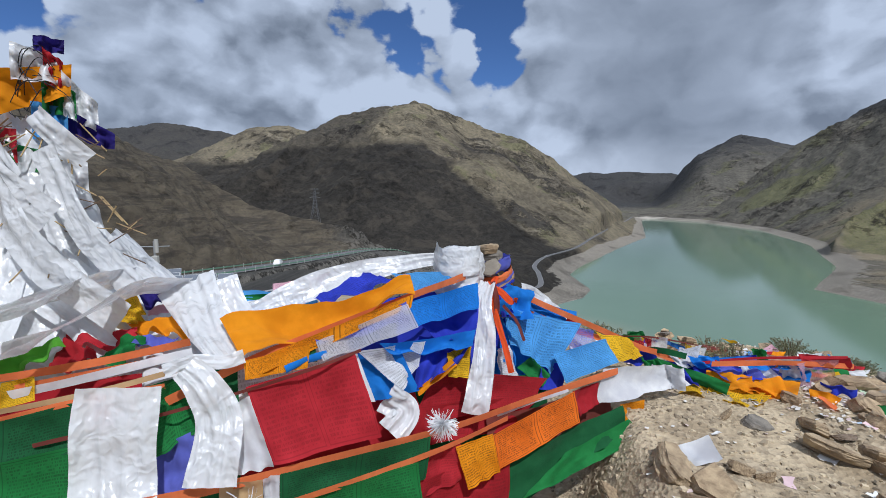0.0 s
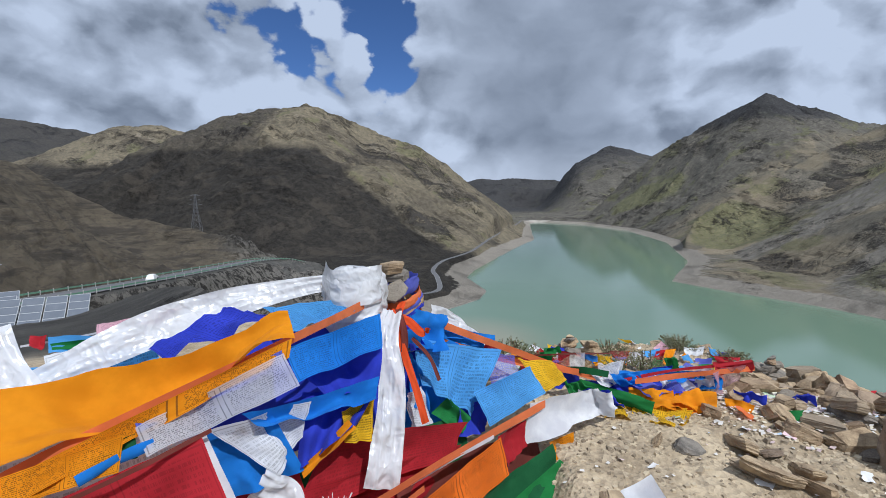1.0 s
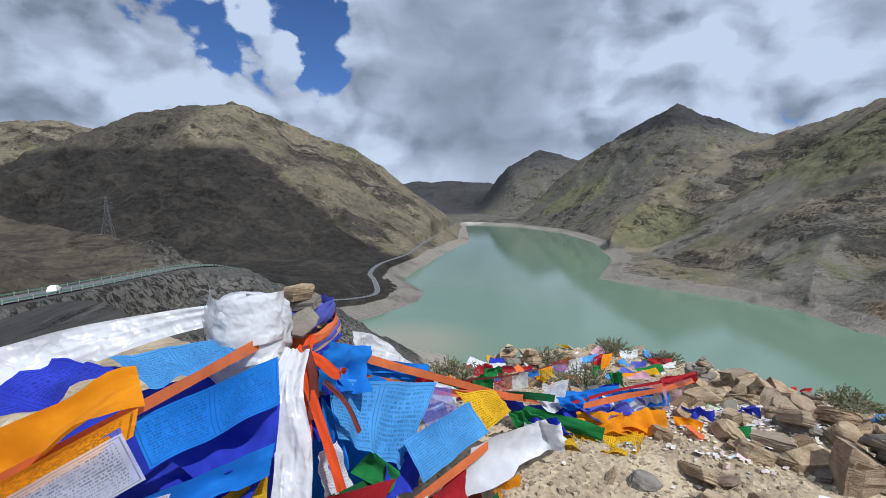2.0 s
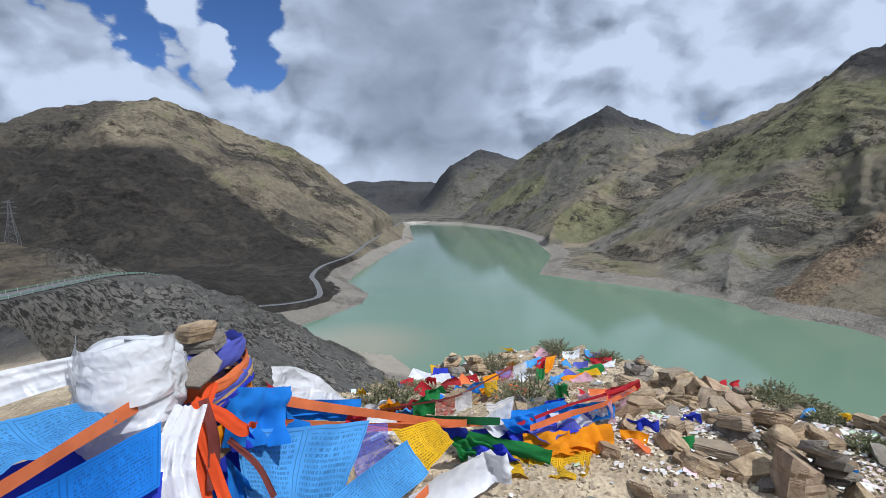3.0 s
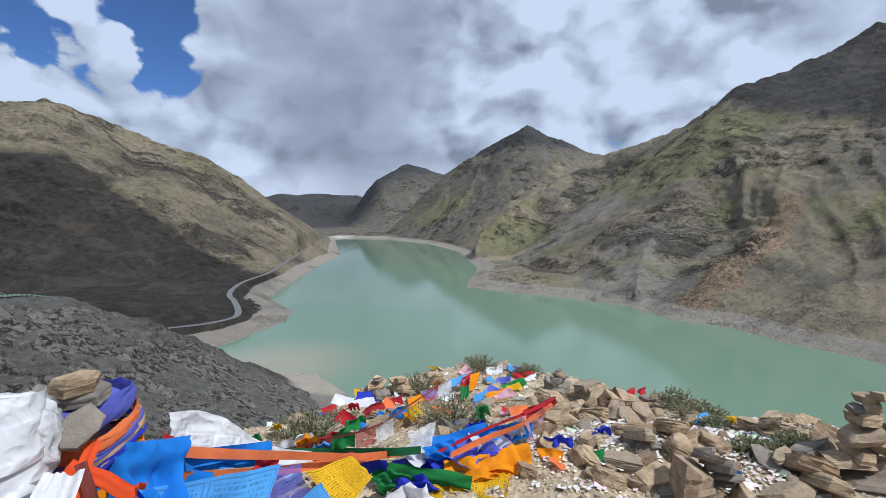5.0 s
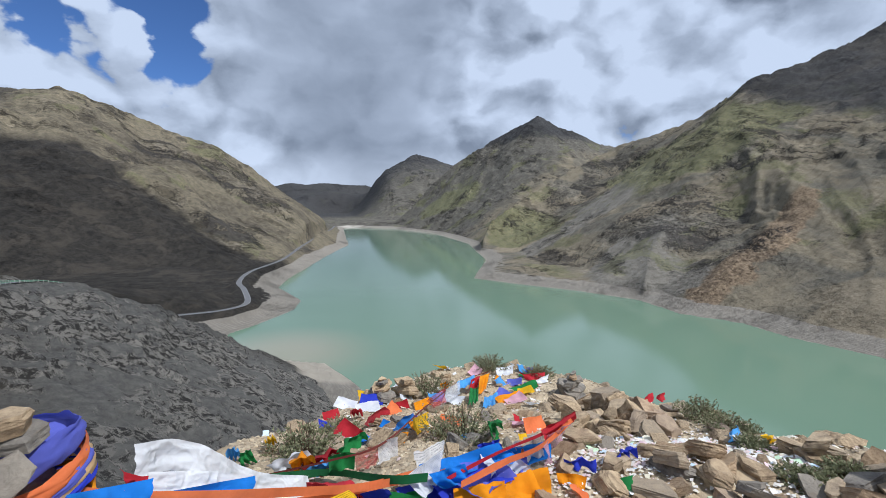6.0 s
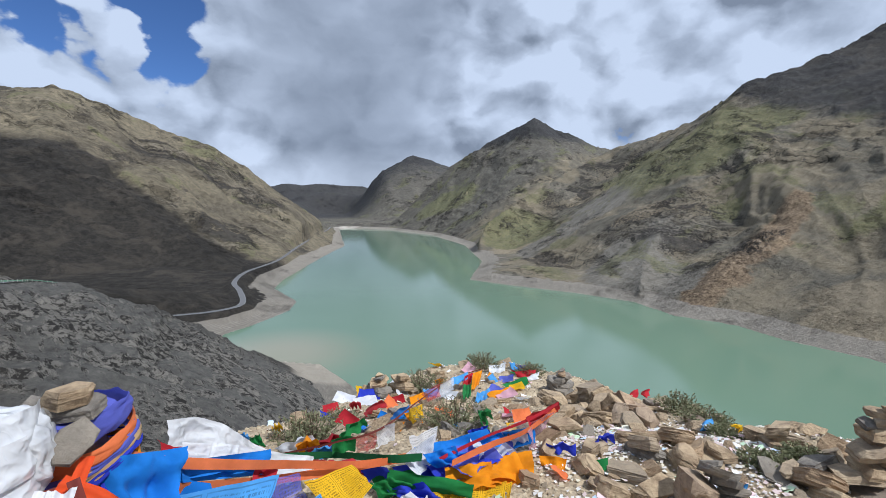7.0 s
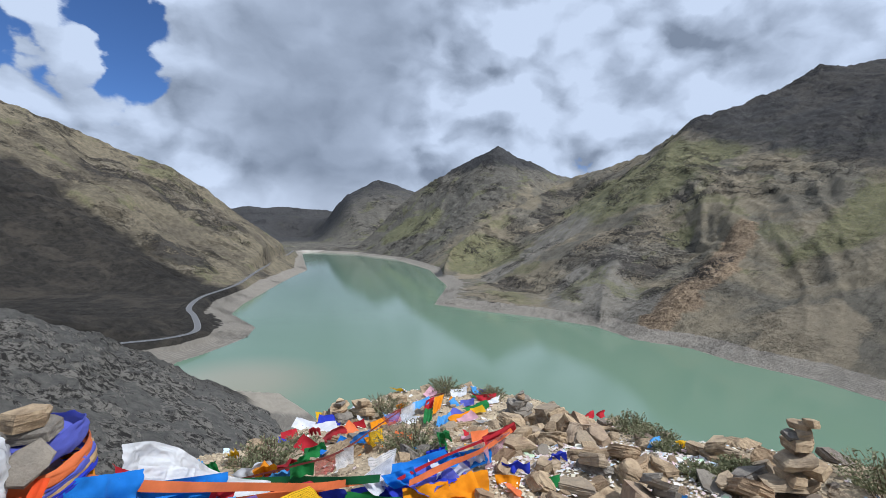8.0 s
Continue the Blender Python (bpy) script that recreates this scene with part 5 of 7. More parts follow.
flag("flag", [(3.83, 5.31, -0.37), (4.00, 5.35, -0.37), (3.91, 5.29, -0.47), (3.79, 5.28, -0.47)], CLOTH["red"], sheer_string, seed=132, label="red cloth", fold=0.012)
flag("flag", [(3.74, 5.22, -0.42), (3.85, 5.19, -0.42), (3.48, 4.77, -0.35), (3.27, 4.67, -0.29)], CLOTH["green"], sheer_string, seed=133, label="green cloth", fold=0.012)

cairn_string = thing("prayer_flag_string", (2.66, 3.18, 0.20), "string of red blue and white flags tied to a small cairn", "prayer flags", "strings of prayer flags")
band("tape", [(1.68, 2.75, 0.48), (1.96, 2.77, 0.48), (2.23, 2.77, 0.48), (2.85, 3.05, 0.35)], 0.034, CLOTH["tape"], cairn_string, seed=134, label="orange woven tape")
band("tape", [(1.69, 2.87, 0.44), (1.99, 2.85, 0.48), (2.31, 2.84, 0.49), (2.69, 2.93, 0.46)], 0.02, CLOTH["red"], cairn_string, seed=135, label="red tape")
flag("flag", [(2.28, 2.82, 0.52), (2.75, 2.97, 0.44), (2.81, 3.05, 0.33), (2.33, 2.84, 0.43)], CLOTH["red"], cairn_string, seed=136, label="red cloth", fold=0.015)
flag("flag", [(2.08, 2.83, 0.50), (2.32, 2.85, 0.49), (2.35, 2.88, 0.39), (2.17, 2.90, 0.40)], SHEER["white"], cairn_string, seed=137, label="sheer white cloth", fold=0.012)
flag("flag", [(1.96, 2.87, 0.46), (2.26, 2.80, 0.48), (2.31, 2.82, 0.42), (2.00, 2.86, 0.40)], CLOTH["blue"], cairn_string, seed=138, label="bright blue cloth", fold=0.02)
flag("flag", [(2.18, 2.84, 0.42), (2.26, 2.79, 0.46), (2.35, 2.86, 0.31), (2.20, 2.89, 0.32)], CLOTH["white"], cairn_string, seed=139, label="white cloth", fold=0.015)
flag("flag", [(2.22, 2.76, 0.48), (2.56, 2.85, 0.47), (2.77, 3.09, 0.20), (2.31, 2.81, 0.30)], SHEER["pink"], cairn_string, seed=140, label="sheer pink cloth", fold=0.02)
flag("flag", [(2.01, 3.01, 0.44), (2.13, 2.99, 0.45), (2.17, 3.00, 0.35), (2.02, 2.97, 0.36)], CLOTH["royal"], cairn_string, seed=141, label="royal blue cloth", fold=0.04)
flag("flag", [(2.20, 3.15, 0.43), (2.31, 3.17, 0.43), (2.65, 3.53, 0.15), (2.28, 3.23, 0.30)], CLOTH["green"], cairn_string, seed=142, label="green cloth", fold=0.02)
tagged(band("ceremonial_scarf", [(0.50, 2.93, 0.90), (0.63, 3.02, 0.84), (0.77, 3.09, 0.70), (0.91, 3.16, 0.55), (1.15, 3.24, 0.40)], 0.1, SATIN, None, seed=143, across=(0, 0.45, 0.9), pleat=0.016, pleats=2.5, n=50, m=18), "white satin scarf trailing from the post to the rocks", "scarf", "white scarves")
tagged(flag("prayer_flag", [(1.05, 3.53, 0.40), (1.27, 3.54, 0.40), (1.32, 3.56, 0.32), (1.10, 3.57, 0.32)], CLOTH["white"], None, seed=144, fold=0.022, n=9, m=11), "white cloth lying over stones", "prayer flag", "loose prayer flags")
tagged(flag("prayer_flag", [(1.14, 3.46, 0.43), (1.26, 3.43, 0.43), (1.31, 3.50, 0.33), (1.18, 3.54, 0.33)], CLOTH["gold"], None, seed=145, fold=0.022, n=9, m=11), "gold cloth lying over stones", "prayer flag", "loose prayer flags")
tagged(flag("prayer_flag", [(1.20, 3.44, 0.38), (1.43, 3.49, 0.38), (1.47, 3.58, 0.30), (1.24, 3.50, 0.31)], CLOTH["wine"], None, seed=146, fold=0.022, n=9, m=11), "dark red strip lying over stones", "prayer flag", "loose prayer flags")
tagged(flag("prayer_flag", [(1.21, 3.40, 0.38), (1.34, 3.40, 0.38), (1.37, 3.45, 0.31), (1.25, 3.45, 0.31)], CLOTH["sky"], None, seed=147, fold=0.022, n=9, m=11), "blue cloth lying over stones", "prayer flag", "loose prayer flags")
tagged(flag("prayer_flag", [(1.77, 3.55, 0.37), (2.35, 4.23, 0.06), (2.42, 4.27, -0.05), (1.98, 3.83, 0.16)], CLOTH["blue"], None, seed=148, fold=0.022, n=9, m=11), "bright blue cloth caught on stones", "prayer flag", "loose prayer flags")
tagged(flag("prayer_flag", [(2.06, 3.77, 0.27), (2.34, 4.03, 0.13), (2.31, 3.96, 0.05), (2.02, 3.66, 0.21)], PRINT["yellow"], None, seed=149, fold=0.022, n=9, m=11), "yellow printed cloth caught on stones", "prayer flag", "loose prayer flags")
tagged(flag("prayer_flag", [(1.73, 3.82, 0.30), (2.33, 4.67, -0.06), (2.49, 4.88, -0.22), (1.99, 4.26, 0.02)], CLOTH["red"], None, seed=150, fold=0.022, n=9, m=11), "red cloth caught on stones", "prayer flag", "loose prayer flags")
tagged(flag("prayer_flag", [(1.95, 4.55, 0.04), (2.10, 4.63, -0.01), (2.18, 4.80, -0.14), (2.07, 4.79, -0.12)], CLOTH["red"], None, seed=151, fold=0.022, n=9, m=11), "red cloth caught on stones", "prayer flag", "loose prayer flags")
tagged(flag("prayer_flag", [(2.97, 5.52, -0.40), (3.15, 5.54, -0.44), (3.07, 5.39, -0.45), (2.90, 5.38, -0.42)], CLOTH["white"], None, seed=152, fold=0.022, n=9, m=11), "white cloth caught on stones", "prayer flag", "loose prayer flags")
tagged(flag("prayer_flag", [(3.54, 5.54, -0.43), (3.66, 5.51, -0.43), (3.68, 5.55, -0.53), (3.58, 5.58, -0.52)], CLOTH["gold"], None, seed=153, fold=0.022, n=9, m=11), "gold cloth caught on twigs", "prayer flag", "loose prayer flags")
tagged(flag("prayer_flag", [(3.82, 4.89, -0.42), (4.36, 4.97, -0.49), (4.21, 4.85, -0.53), (3.69, 4.67, -0.40)], CLOTH["gold"], None, seed=154, fold=0.022, n=9, m=11), "gold cloth lying on gravel", "prayer flag", "loose prayer flags")
tagged(flag("prayer_flag", [(3.65, 4.87, -0.39), (4.00, 5.03, -0.48), (3.66, 4.69, -0.40), (3.42, 4.62, -0.34)], CLOTH["sky"], None, seed=155, fold=0.022, n=9, m=11), "blue cloth lying on gravel", "prayer flag", "loose prayer flags")
tagged(flag("prayer_flag", [(4.17, 5.03, -0.47), (4.67, 5.08, -0.49), (4.62, 4.99, -0.55), (4.31, 4.95, -0.53)], CLOTH["green"], None, seed=156, fold=0.022, n=9, m=11), "green cloth lying on gravel", "prayer flag", "loose prayer flags")
tagged(flag("prayer_flag", [(4.68, 5.30, -0.49), (5.00, 5.20, -0.50), (4.89, 5.13, -0.56), (4.72, 5.27, -0.56)], CLOTH["red"], None, seed=157, fold=0.022, n=9, m=11), "red cloth lying on stones", "prayer flag", "loose prayer flags")
tagged(flag("prayer_flag", [(4.53, 5.66, -0.48), (4.83, 5.63, -0.49), (4.70, 5.51, -0.56), (4.48, 5.56, -0.56)], CLOTH["white"], None, seed=158, fold=0.022, n=9, m=11), "white scarf caught on stones", "prayer flag", "loose prayer flags")
tagged(flag("prayer_flag", [(4.71, 5.10, -0.51), (5.03, 5.17, -0.52), (4.92, 5.07, -0.56), (4.74, 5.09, -0.56)], CLOTH["white"], None, seed=159, fold=0.022, n=9, m=11), "white cloth lying on stones", "prayer flag", "loose prayer flags")
tagged(flag("prayer_flag", [(2.36, 2.74, 0.36), (2.52, 2.65, 0.35), (2.51, 2.66, 0.30), (2.40, 2.75, 0.30)], CLOTH["royal"], None, seed=160, fold=0.022, n=9, m=11), "royal blue cloth lying on stones", "prayer flag", "loose prayer flags")
tagged(flag("prayer_flag", [(2.28, 2.72, 0.34), (2.39, 2.61, 0.34), (2.33, 2.58, 0.30), (2.26, 2.68, 0.30)], CLOTH["gold"], None, seed=161, fold=0.022, n=9, m=11), "gold cloth torn on the stones", "prayer flag", "loose prayer flags")
tagged(flag("prayer_flag", [(2.40, 2.51, 0.34), (2.58, 2.48, 0.34), (2.50, 2.43, 0.30), (2.40, 2.49, 0.30)], CLOTH["green"], None, seed=162, fold=0.022, n=9, m=11), "green cloth lying on stones", "prayer flag", "loose prayer flags")
tagged(flag("prayer_flag", [(2.66, 2.63, 0.35), (2.83, 2.60, 0.34), (2.87, 2.64, 0.28), (2.73, 2.66, 0.29)], CLOTH["royal"], None, seed=163, fold=0.022, n=9, m=11), "royal blue strip between stones", "prayer flag", "loose prayer flags")
tagged(flag("prayer_flag", [(4.99, 3.82, -0.36), (5.44, 3.99, -0.46), (5.29, 3.88, -0.49), (5.01, 3.80, -0.42)], CLOTH["red"], None, seed=164, fold=0.022, n=9, m=11), "red cloth caught on grass", "prayer flag", "loose prayer flags")
tagged(flag("prayer_flag", [(5.22, 3.81, -0.39), (5.60, 3.92, -0.47), (5.56, 3.88, -0.53), (5.34, 3.84, -0.49)], CLOTH["red"], None, seed=165, fold=0.022, n=9, m=11), "red cloth caught on grass", "prayer flag", "loose prayer flags")
tagged(flag("prayer_flag", [(3.49, 2.38, 0.29), (4.36, 2.69, 0.01), (4.02, 2.52, 0.07), (3.68, 2.44, 0.18)], CLOTH["sky"], None, seed=166, fold=0.022, n=9, m=11), "blue cloth caught on grass", "prayer flag", "loose prayer flags")
tagged(flag("prayer_flag", [(3.92, 2.38, 0.19), (3.69, 2.22, 0.29), (3.99, 2.33, 0.14), (4.11, 2.44, 0.07)], CLOTH["yellow"], None, seed=167, fold=0.022, n=9, m=11), "yellow cloth caught on grass", "prayer flag", "loose prayer flags")
tagged(flag("prayer_flag", [(3.25, 2.04, 0.31), (3.37, 1.97, 0.31), (3.29, 1.95, 0.29), (3.23, 2.02, 0.29)], CLOTH["beige"], None, seed=168, fold=0.022, n=9, m=11), "ochre cloth lying on gravel", "prayer flag", "loose prayer flags")
tagged(flag("prayer_flag", [(4.00, 2.49, 0.09), (4.20, 2.49, 0.04), (4.09, 2.45, 0.06), (3.88, 2.43, 0.12)], CLOTH["sky"], None, seed=169, fold=0.022, n=9, m=11), "blue cloth lying on gravel", "prayer flag", "loose prayer flags")
tagged(flag("prayer_flag", [(2.96, 1.98, 0.31), (3.00, 1.93, 0.31), (2.98, 1.93, 0.29), (2.93, 1.96, 0.29)], CLOTH["sky"], None, seed=170, fold=0.022, n=9, m=11), "blue cloth lying on gravel", "prayer flag", "loose prayer flags")
tagged(flag("prayer_flag", [(0.91, 3.81, 0.38), (0.98, 3.79, 0.38), (0.99, 3.86, 0.31), (0.93, 3.87, 0.31)], CLOTH["sky"], None, seed=171, fold=0.022, n=9, m=11), "blue cloth caught on grass", "prayer flag", "loose prayer flags")
tagged(flag("prayer_flag", [(1.12, 3.83, 0.36), (1.19, 3.86, 0.35), (1.23, 4.00, 0.26), (1.16, 3.97, 0.27)], CLOTH["yellow"], None, seed=172, fold=0.022, n=9, m=11), "yellow cloth caught on grass", "prayer flag", "loose prayer flags")
tagged(flag("prayer_flag", [(0.95, 3.68, 0.40), (1.03, 3.73, 0.40), (1.05, 3.77, 0.32), (0.98, 3.73, 0.32)], CLOTH["green"], None, seed=173, fold=0.022, n=9, m=11), "green cloth caught on grass", "prayer flag", "loose prayer flags")
tagged(flag("prayer_flag", [(3.25, 2.30, 0.30), (3.32, 2.26, 0.30), (3.26, 2.24, 0.28), (3.22, 2.28, 0.28)], CLOTH["red"], None, seed=174, fold=0.022, n=9, m=11), "faded red cloth on gravel", "prayer flag", "loose prayer flags")

heap = thing("prayer_flag_heap", (1.87, 2.90, 0.32), "heap of blue lilac and gold flags spilled over the rocks", "prayer flags", "strings of prayer flags")
flag("flag", [(1.65, 3.05, 0.44), (2.10, 2.97, 0.44), (2.10, 2.87, 0.36), (1.67, 2.95, 0.36)], CLOTH["blue"], heap, seed=175, label="blue cloth", fold=0.022, ruck=1.3)
flag("flag", [(1.86, 2.99, 0.41), (2.23, 2.89, 0.40), (2.16, 2.77, 0.34), (1.86, 2.84, 0.34)], CLOTH["lilac"], heap, seed=176, label="lilac blue cloth", fold=0.022, ruck=1.3)
flag("flag", [(1.48, 2.99, 0.41), (1.81, 2.92, 0.41), (1.80, 2.79, 0.34), (1.50, 2.90, 0.34)], CLOTH["royal"], heap, seed=177, label="royal blue cloth", fold=0.022, ruck=1.3)
flag("flag", [(1.90, 2.84, 0.37), (2.25, 2.75, 0.37), (2.11, 2.60, 0.32), (1.81, 2.69, 0.32)], CLOTH["gold"], heap, seed=178, label="gold cloth", fold=0.022, ruck=1.3)
flag("flag", [(1.70, 2.84, 0.40), (1.94, 2.75, 0.40), (1.89, 2.65, 0.34), (1.65, 2.75, 0.34)], CLOTH["gold"], heap, seed=179, label="gold cloth", fold=0.022, ruck=1.3)
flag("flag", [(1.69, 2.77, 0.33), (1.99, 2.64, 0.33), (1.83, 2.51, 0.30), (1.58, 2.63, 0.30)], PRINT["yellow"], heap, seed=180, label="yellow cloth", fold=0.022, ruck=1.3)
flag("flag", [(1.37, 3.02, 0.40), (1.59, 2.91, 0.40), (1.59, 2.81, 0.34), (1.36, 2.88, 0.34)], CLOTH["green"], heap, seed=181, label="green cloth", fold=0.022, ruck=1.3)
flag("flag", [(1.24, 2.61, 0.53), (1.40, 2.55, 0.53), (1.41, 2.53, 0.40), (1.23, 2.61, 0.40)], CLOTH["white"], heap, seed=182, label="white cloth", fold=0.022, ruck=1.3)
flag("flag", [(1.68, 3.15, 0.44), (1.89, 3.17, 0.43), (1.74, 2.98, 0.36), (1.59, 2.91, 0.36)], SHEER["white"], heap, seed=183, label="white cloth", fold=0.022, ruck=1.3)
flag("flag", [(2.08, 3.08, 0.42), (2.11, 2.88, 0.43), (2.18, 2.79, 0.35), (1.97, 2.88, 0.35)], CLOTH["white"], heap, seed=184, label="white cloth", fold=0.022, ruck=1.3)
flag("flag", [(2.04, 2.90, 0.40), (2.43, 2.91, 0.38), (2.39, 2.84, 0.33), (2.05, 2.86, 0.34)], CLOTH["blue"], heap, seed=185, label="blue cloth", fold=0.022, ruck=1.3)
flag("flag", [(1.07, 3.00, 0.56), (1.25, 2.90, 0.56), (1.33, 3.00, 0.42), (1.12, 3.12, 0.42)], CLOTH["red"], heap, seed=186, label="red cloth", fold=0.022, ruck=1.3)
flag("flag", [(1.17, 2.99, 0.48), (1.41, 2.92, 0.48), (1.46, 2.94, 0.38), (1.22, 3.03, 0.38)], CLOTH["royal"], heap, seed=187, label="royal blue cloth", fold=0.022, ruck=1.3)

# ---- stones, the post, the scarf mound ----
from mathutils.noise import fractal


def hull_stone(size, seed, points=9, cuts=0, rough=1.0):
    """A broken slab of slate: an uneven outline at two or three levels, one drawn in from the other, with chipped corners."""
    rnd = random.Random(seed)
    bm = bmesh.new()
    count = min(points, rnd.choice((5, 5, 6, 7)))
    turns = [6.283 * (n + rnd.uniform(-0.36, 0.36)) / count for n in range(count)]
    reach = [rnd.uniform(0.68, 1.12) for _ in turns]
    tip, tilt = rnd.uniform(-0.35, 0.35), rnd.uniform(-0.35, 0.35)
    slant, lay = rnd.uniform(-0.16, 0.16), rnd.uniform(-0.16, 0.16)
    for z, k in ((-1.0, rnd.uniform(0.82, 0.98)), (rnd.uniform(-0.2, 0.5), 1.0), (1.0, rnd.uniform(0.78, 0.97))):
        for a, r in zip(turns, reach):
            q = k * r * rnd.uniform(0.93, 1.04)
            x, y = q * math.cos(a) + slant * z, q * math.sin(a) + lay * z
            lift = z + (tip * x + tilt * y) * (1.0 if z > 0.9 else 0.3) + rnd.uniform(-0.12, 0.12)
            bm.verts.new((0.5 * size[0] * x, 0.5 * size[1] * y, 0.5 * size[2] * lift))
    bmesh.ops.convex_hull(bm, input=bm.verts)
    bmesh.ops.delete(bm, geom=[v for v in bm.verts if not v.link_faces], context="VERTS")
    bmesh.ops.dissolve_limit(bm, angle_limit=radians(7), verts=bm.verts, edges=bm.edges)
    bmesh.ops.triangulate(bm, faces=bm.faces)
    if cuts:
        bmesh.ops.subdivide_edges(bm, edges=bm.edges, cuts=cuts, use_grid_fill=True)
        bmesh.ops.triangulate(bm, faces=bm.faces)
        bm.normal_update()
        unit, off, thick = max(size), Vector((seed * 3.7 % 50, seed * 1.9 % 50, seed)), min(size)
        ledge = thick / rnd.choice((2.0, 3.0, 4.0))
        for v in bm.verts:
            q = v.co / unit * 5.0 + off
            side = 1.0 - abs(v.normal.z)
            bite = fractal(q, 0.7, 2.2, 4) * 0.028 + 0.07 * side * (0.6 if fractal(Vector((q.x * 0.4, q.y * 0.4, v.co.z / ledge * 1.6)), 1.0, 2.0, 2) > 0.05 else -1.0)
            v.co += v.normal * bite * min(thick * 1.1, unit * 0.35) * rough
    return bm


def stone(name, place, size, turn, seed, mat, parent=None, tilt=(0, 0), label="", cuts=4, rough=1.0):
    ob = part(name, hull_stone(size, seed, 9, cuts, rough), mat, None, label)
    ob.matrix_world = pose(*place, tilt[0], tilt[1], turn)
    return under(ob, parent) if parent else ob


POST = Vector((0.252, 2.72, 0.22))
post = thing("flag_post", POST, "stone pillar bound with orange blue and gold cloth", "cairn")


core = part("core", hull_stone((0.26, 0.24, 0.95), 5), DARK_STONE)
core.location = POST + Vector((0, 0, 0.42))
under(core, post)


def winding(z, r, wide, lean, mat, seed, label, turn=0.6):
    """A strip of cloth wound once round the pillar on a slant."""
    rows = []
    for i in range(49):
        a = 6.2832 * i / 48
        row = []
        for j in range(9):
            u = j / 8 - 0.5
            d = Vector((math.cos(a), math.sin(a), 0))
            q = Vector((d.x, d.y, u * 0.8))
            k = r * (1 + 0.10 * wave(q, 0.6, seed) + 0.07 * wave(Vector((d.x * 0.6, d.y * 0.6, u * 3)), 0.3, seed + 2)) * (1 - 0.3 * u * u)
            row.append(POST + Vector((k * d.x * 1.08, 0.82 * k * d.y, z + wide * u + lean * math.cos(a - turn) + 0.008 * wave(q * 2, 0.5, seed + 4))))
        rows.append(row)
    return tagged(under(grid_mesh("wrap", rows, mat), post), label)


for k, (z, r, wide, lean, dye, label) in enumerate((
        (0.46, 0.17, 0.26, 0.02, "royal", "royal blue cloth"), (0.58, 0.165, 0.10, 0.03, "white", "pale cloth"), (0.645, 0.166, 0.09, 0.05, "beige", "ochre cloth"),
        (0.695, 0.164, 0.085, 0.06, "gold", "gold cloth"), (0.735, 0.166, 0.03, 0.055, "royal", "royal blue cloth"), (0.775, 0.162, 0.065, 0.05, "beige", "ochre cloth"),
        (0.81, 0.158, 0.045, 0.04, "lilac", "lilac blue cloth"), (0.845, 0.157, 0.045, 0.035, "tape", "faded orange cloth"), (0.885, 0.148, 0.075, 0.02, "lilac", "lilac blue cloth"))):
    winding(z, r * 0.96, wide, lean * 1.2, CLOTH[dye], 400 + k, label, 0.2 + 0.35 * (k % 4))
rows = [[POST + Vector((0.125 * v * math.cos(a), 0.10 * v * math.sin(a), 0.93 - 0.02 * v + 0.02 * wave(Vector((v * math.cos(a), v * math.sin(a), 0)), 0.5, 9))) for a in (6.2832 * j / 24 for j in range(25))] for v in (0.05, 0.4, 0.75, 1.0)]
tagged(under(grid_mesh("wrap", rows, CLOTH["lilac"]), post), "lilac blue cloth")

for spot, size, turn, tilt, seed, mat, label in (
        ((0.262, 2.565, 1.115), (0.15, 0.115, 0.03), 8, (52, -14), 12, DARK_STONE, "pale grey slab leaning against the bound post"),
        ((0.272, 2.66, 1.172), (0.19, 0.14, 0.04), -10, (6, -8), 14, DARK_STONE, "thin dark slab on top of the bound post"),
        ((0.262, 2.65, 1.21), (0.165, 0.12, 0.05), 12, (-2, -10), 18, STONE, "tan flat stone on top of the bound post")):
    tagged(stone("flat_stone", spot, size, turn, seed, mat, None, tilt, "", 3, 0.5), label, "stone", "stones on the post")

# vermilion ribbons knotted at the post
ribbons = thing("ribbon_knot", (0.29, 2.52, 0.9), "vermilion and maroon ribbons knotted at the post", "ribbon")
for k, (pts, wide, mat) in enumerate((
        ([(0.30, 2.56, 1.06), (0.26, 2.46, 0.98), (0.29, 2.40, 0.86), (0.33, 2.34, 0.72), (0.36, 2.30, 0.60)], 0.032, CLOTH["vermilion"]),
        ([(0.24, 2.52, 1.03), (0.31, 2.47, 1.00), (0.37, 2.45, 0.945), (0.41, 2.45, 0.955)], 0.042, CLOTH["vermilion"]),
        ([(0.25, 2.50, 1.02), (0.24, 2.44, 0.92), (0.26, 2.40, 0.80), (0.25, 2.36, 0.66)], 0.036, CLOTH["vermilion"]),
        ([(0.27, 2.48, 1.05), (0.29, 2.43, 0.95), (0.28, 2.39, 0.82)], 0.03, CLOTH["maroon"]),
        ([(0.33, 2.46, 0.92), (0.40, 2.42, 0.84), (0.44, 2.40, 0.74)], 0.018, CLOTH["maroon"]),
        ([(0.21, 2.52, 1.02), (0.22, 2.44, 0.94), (0.22, 2.41, 0.84)], 0.045, CLOTH["maroon"]))):
    band("ribbon", pts, wide, mat, ribbons, across=(1, 0.2, 0.3), pleat=0.008, pleats=1.5, seed=60 + k, n=26, m=10)


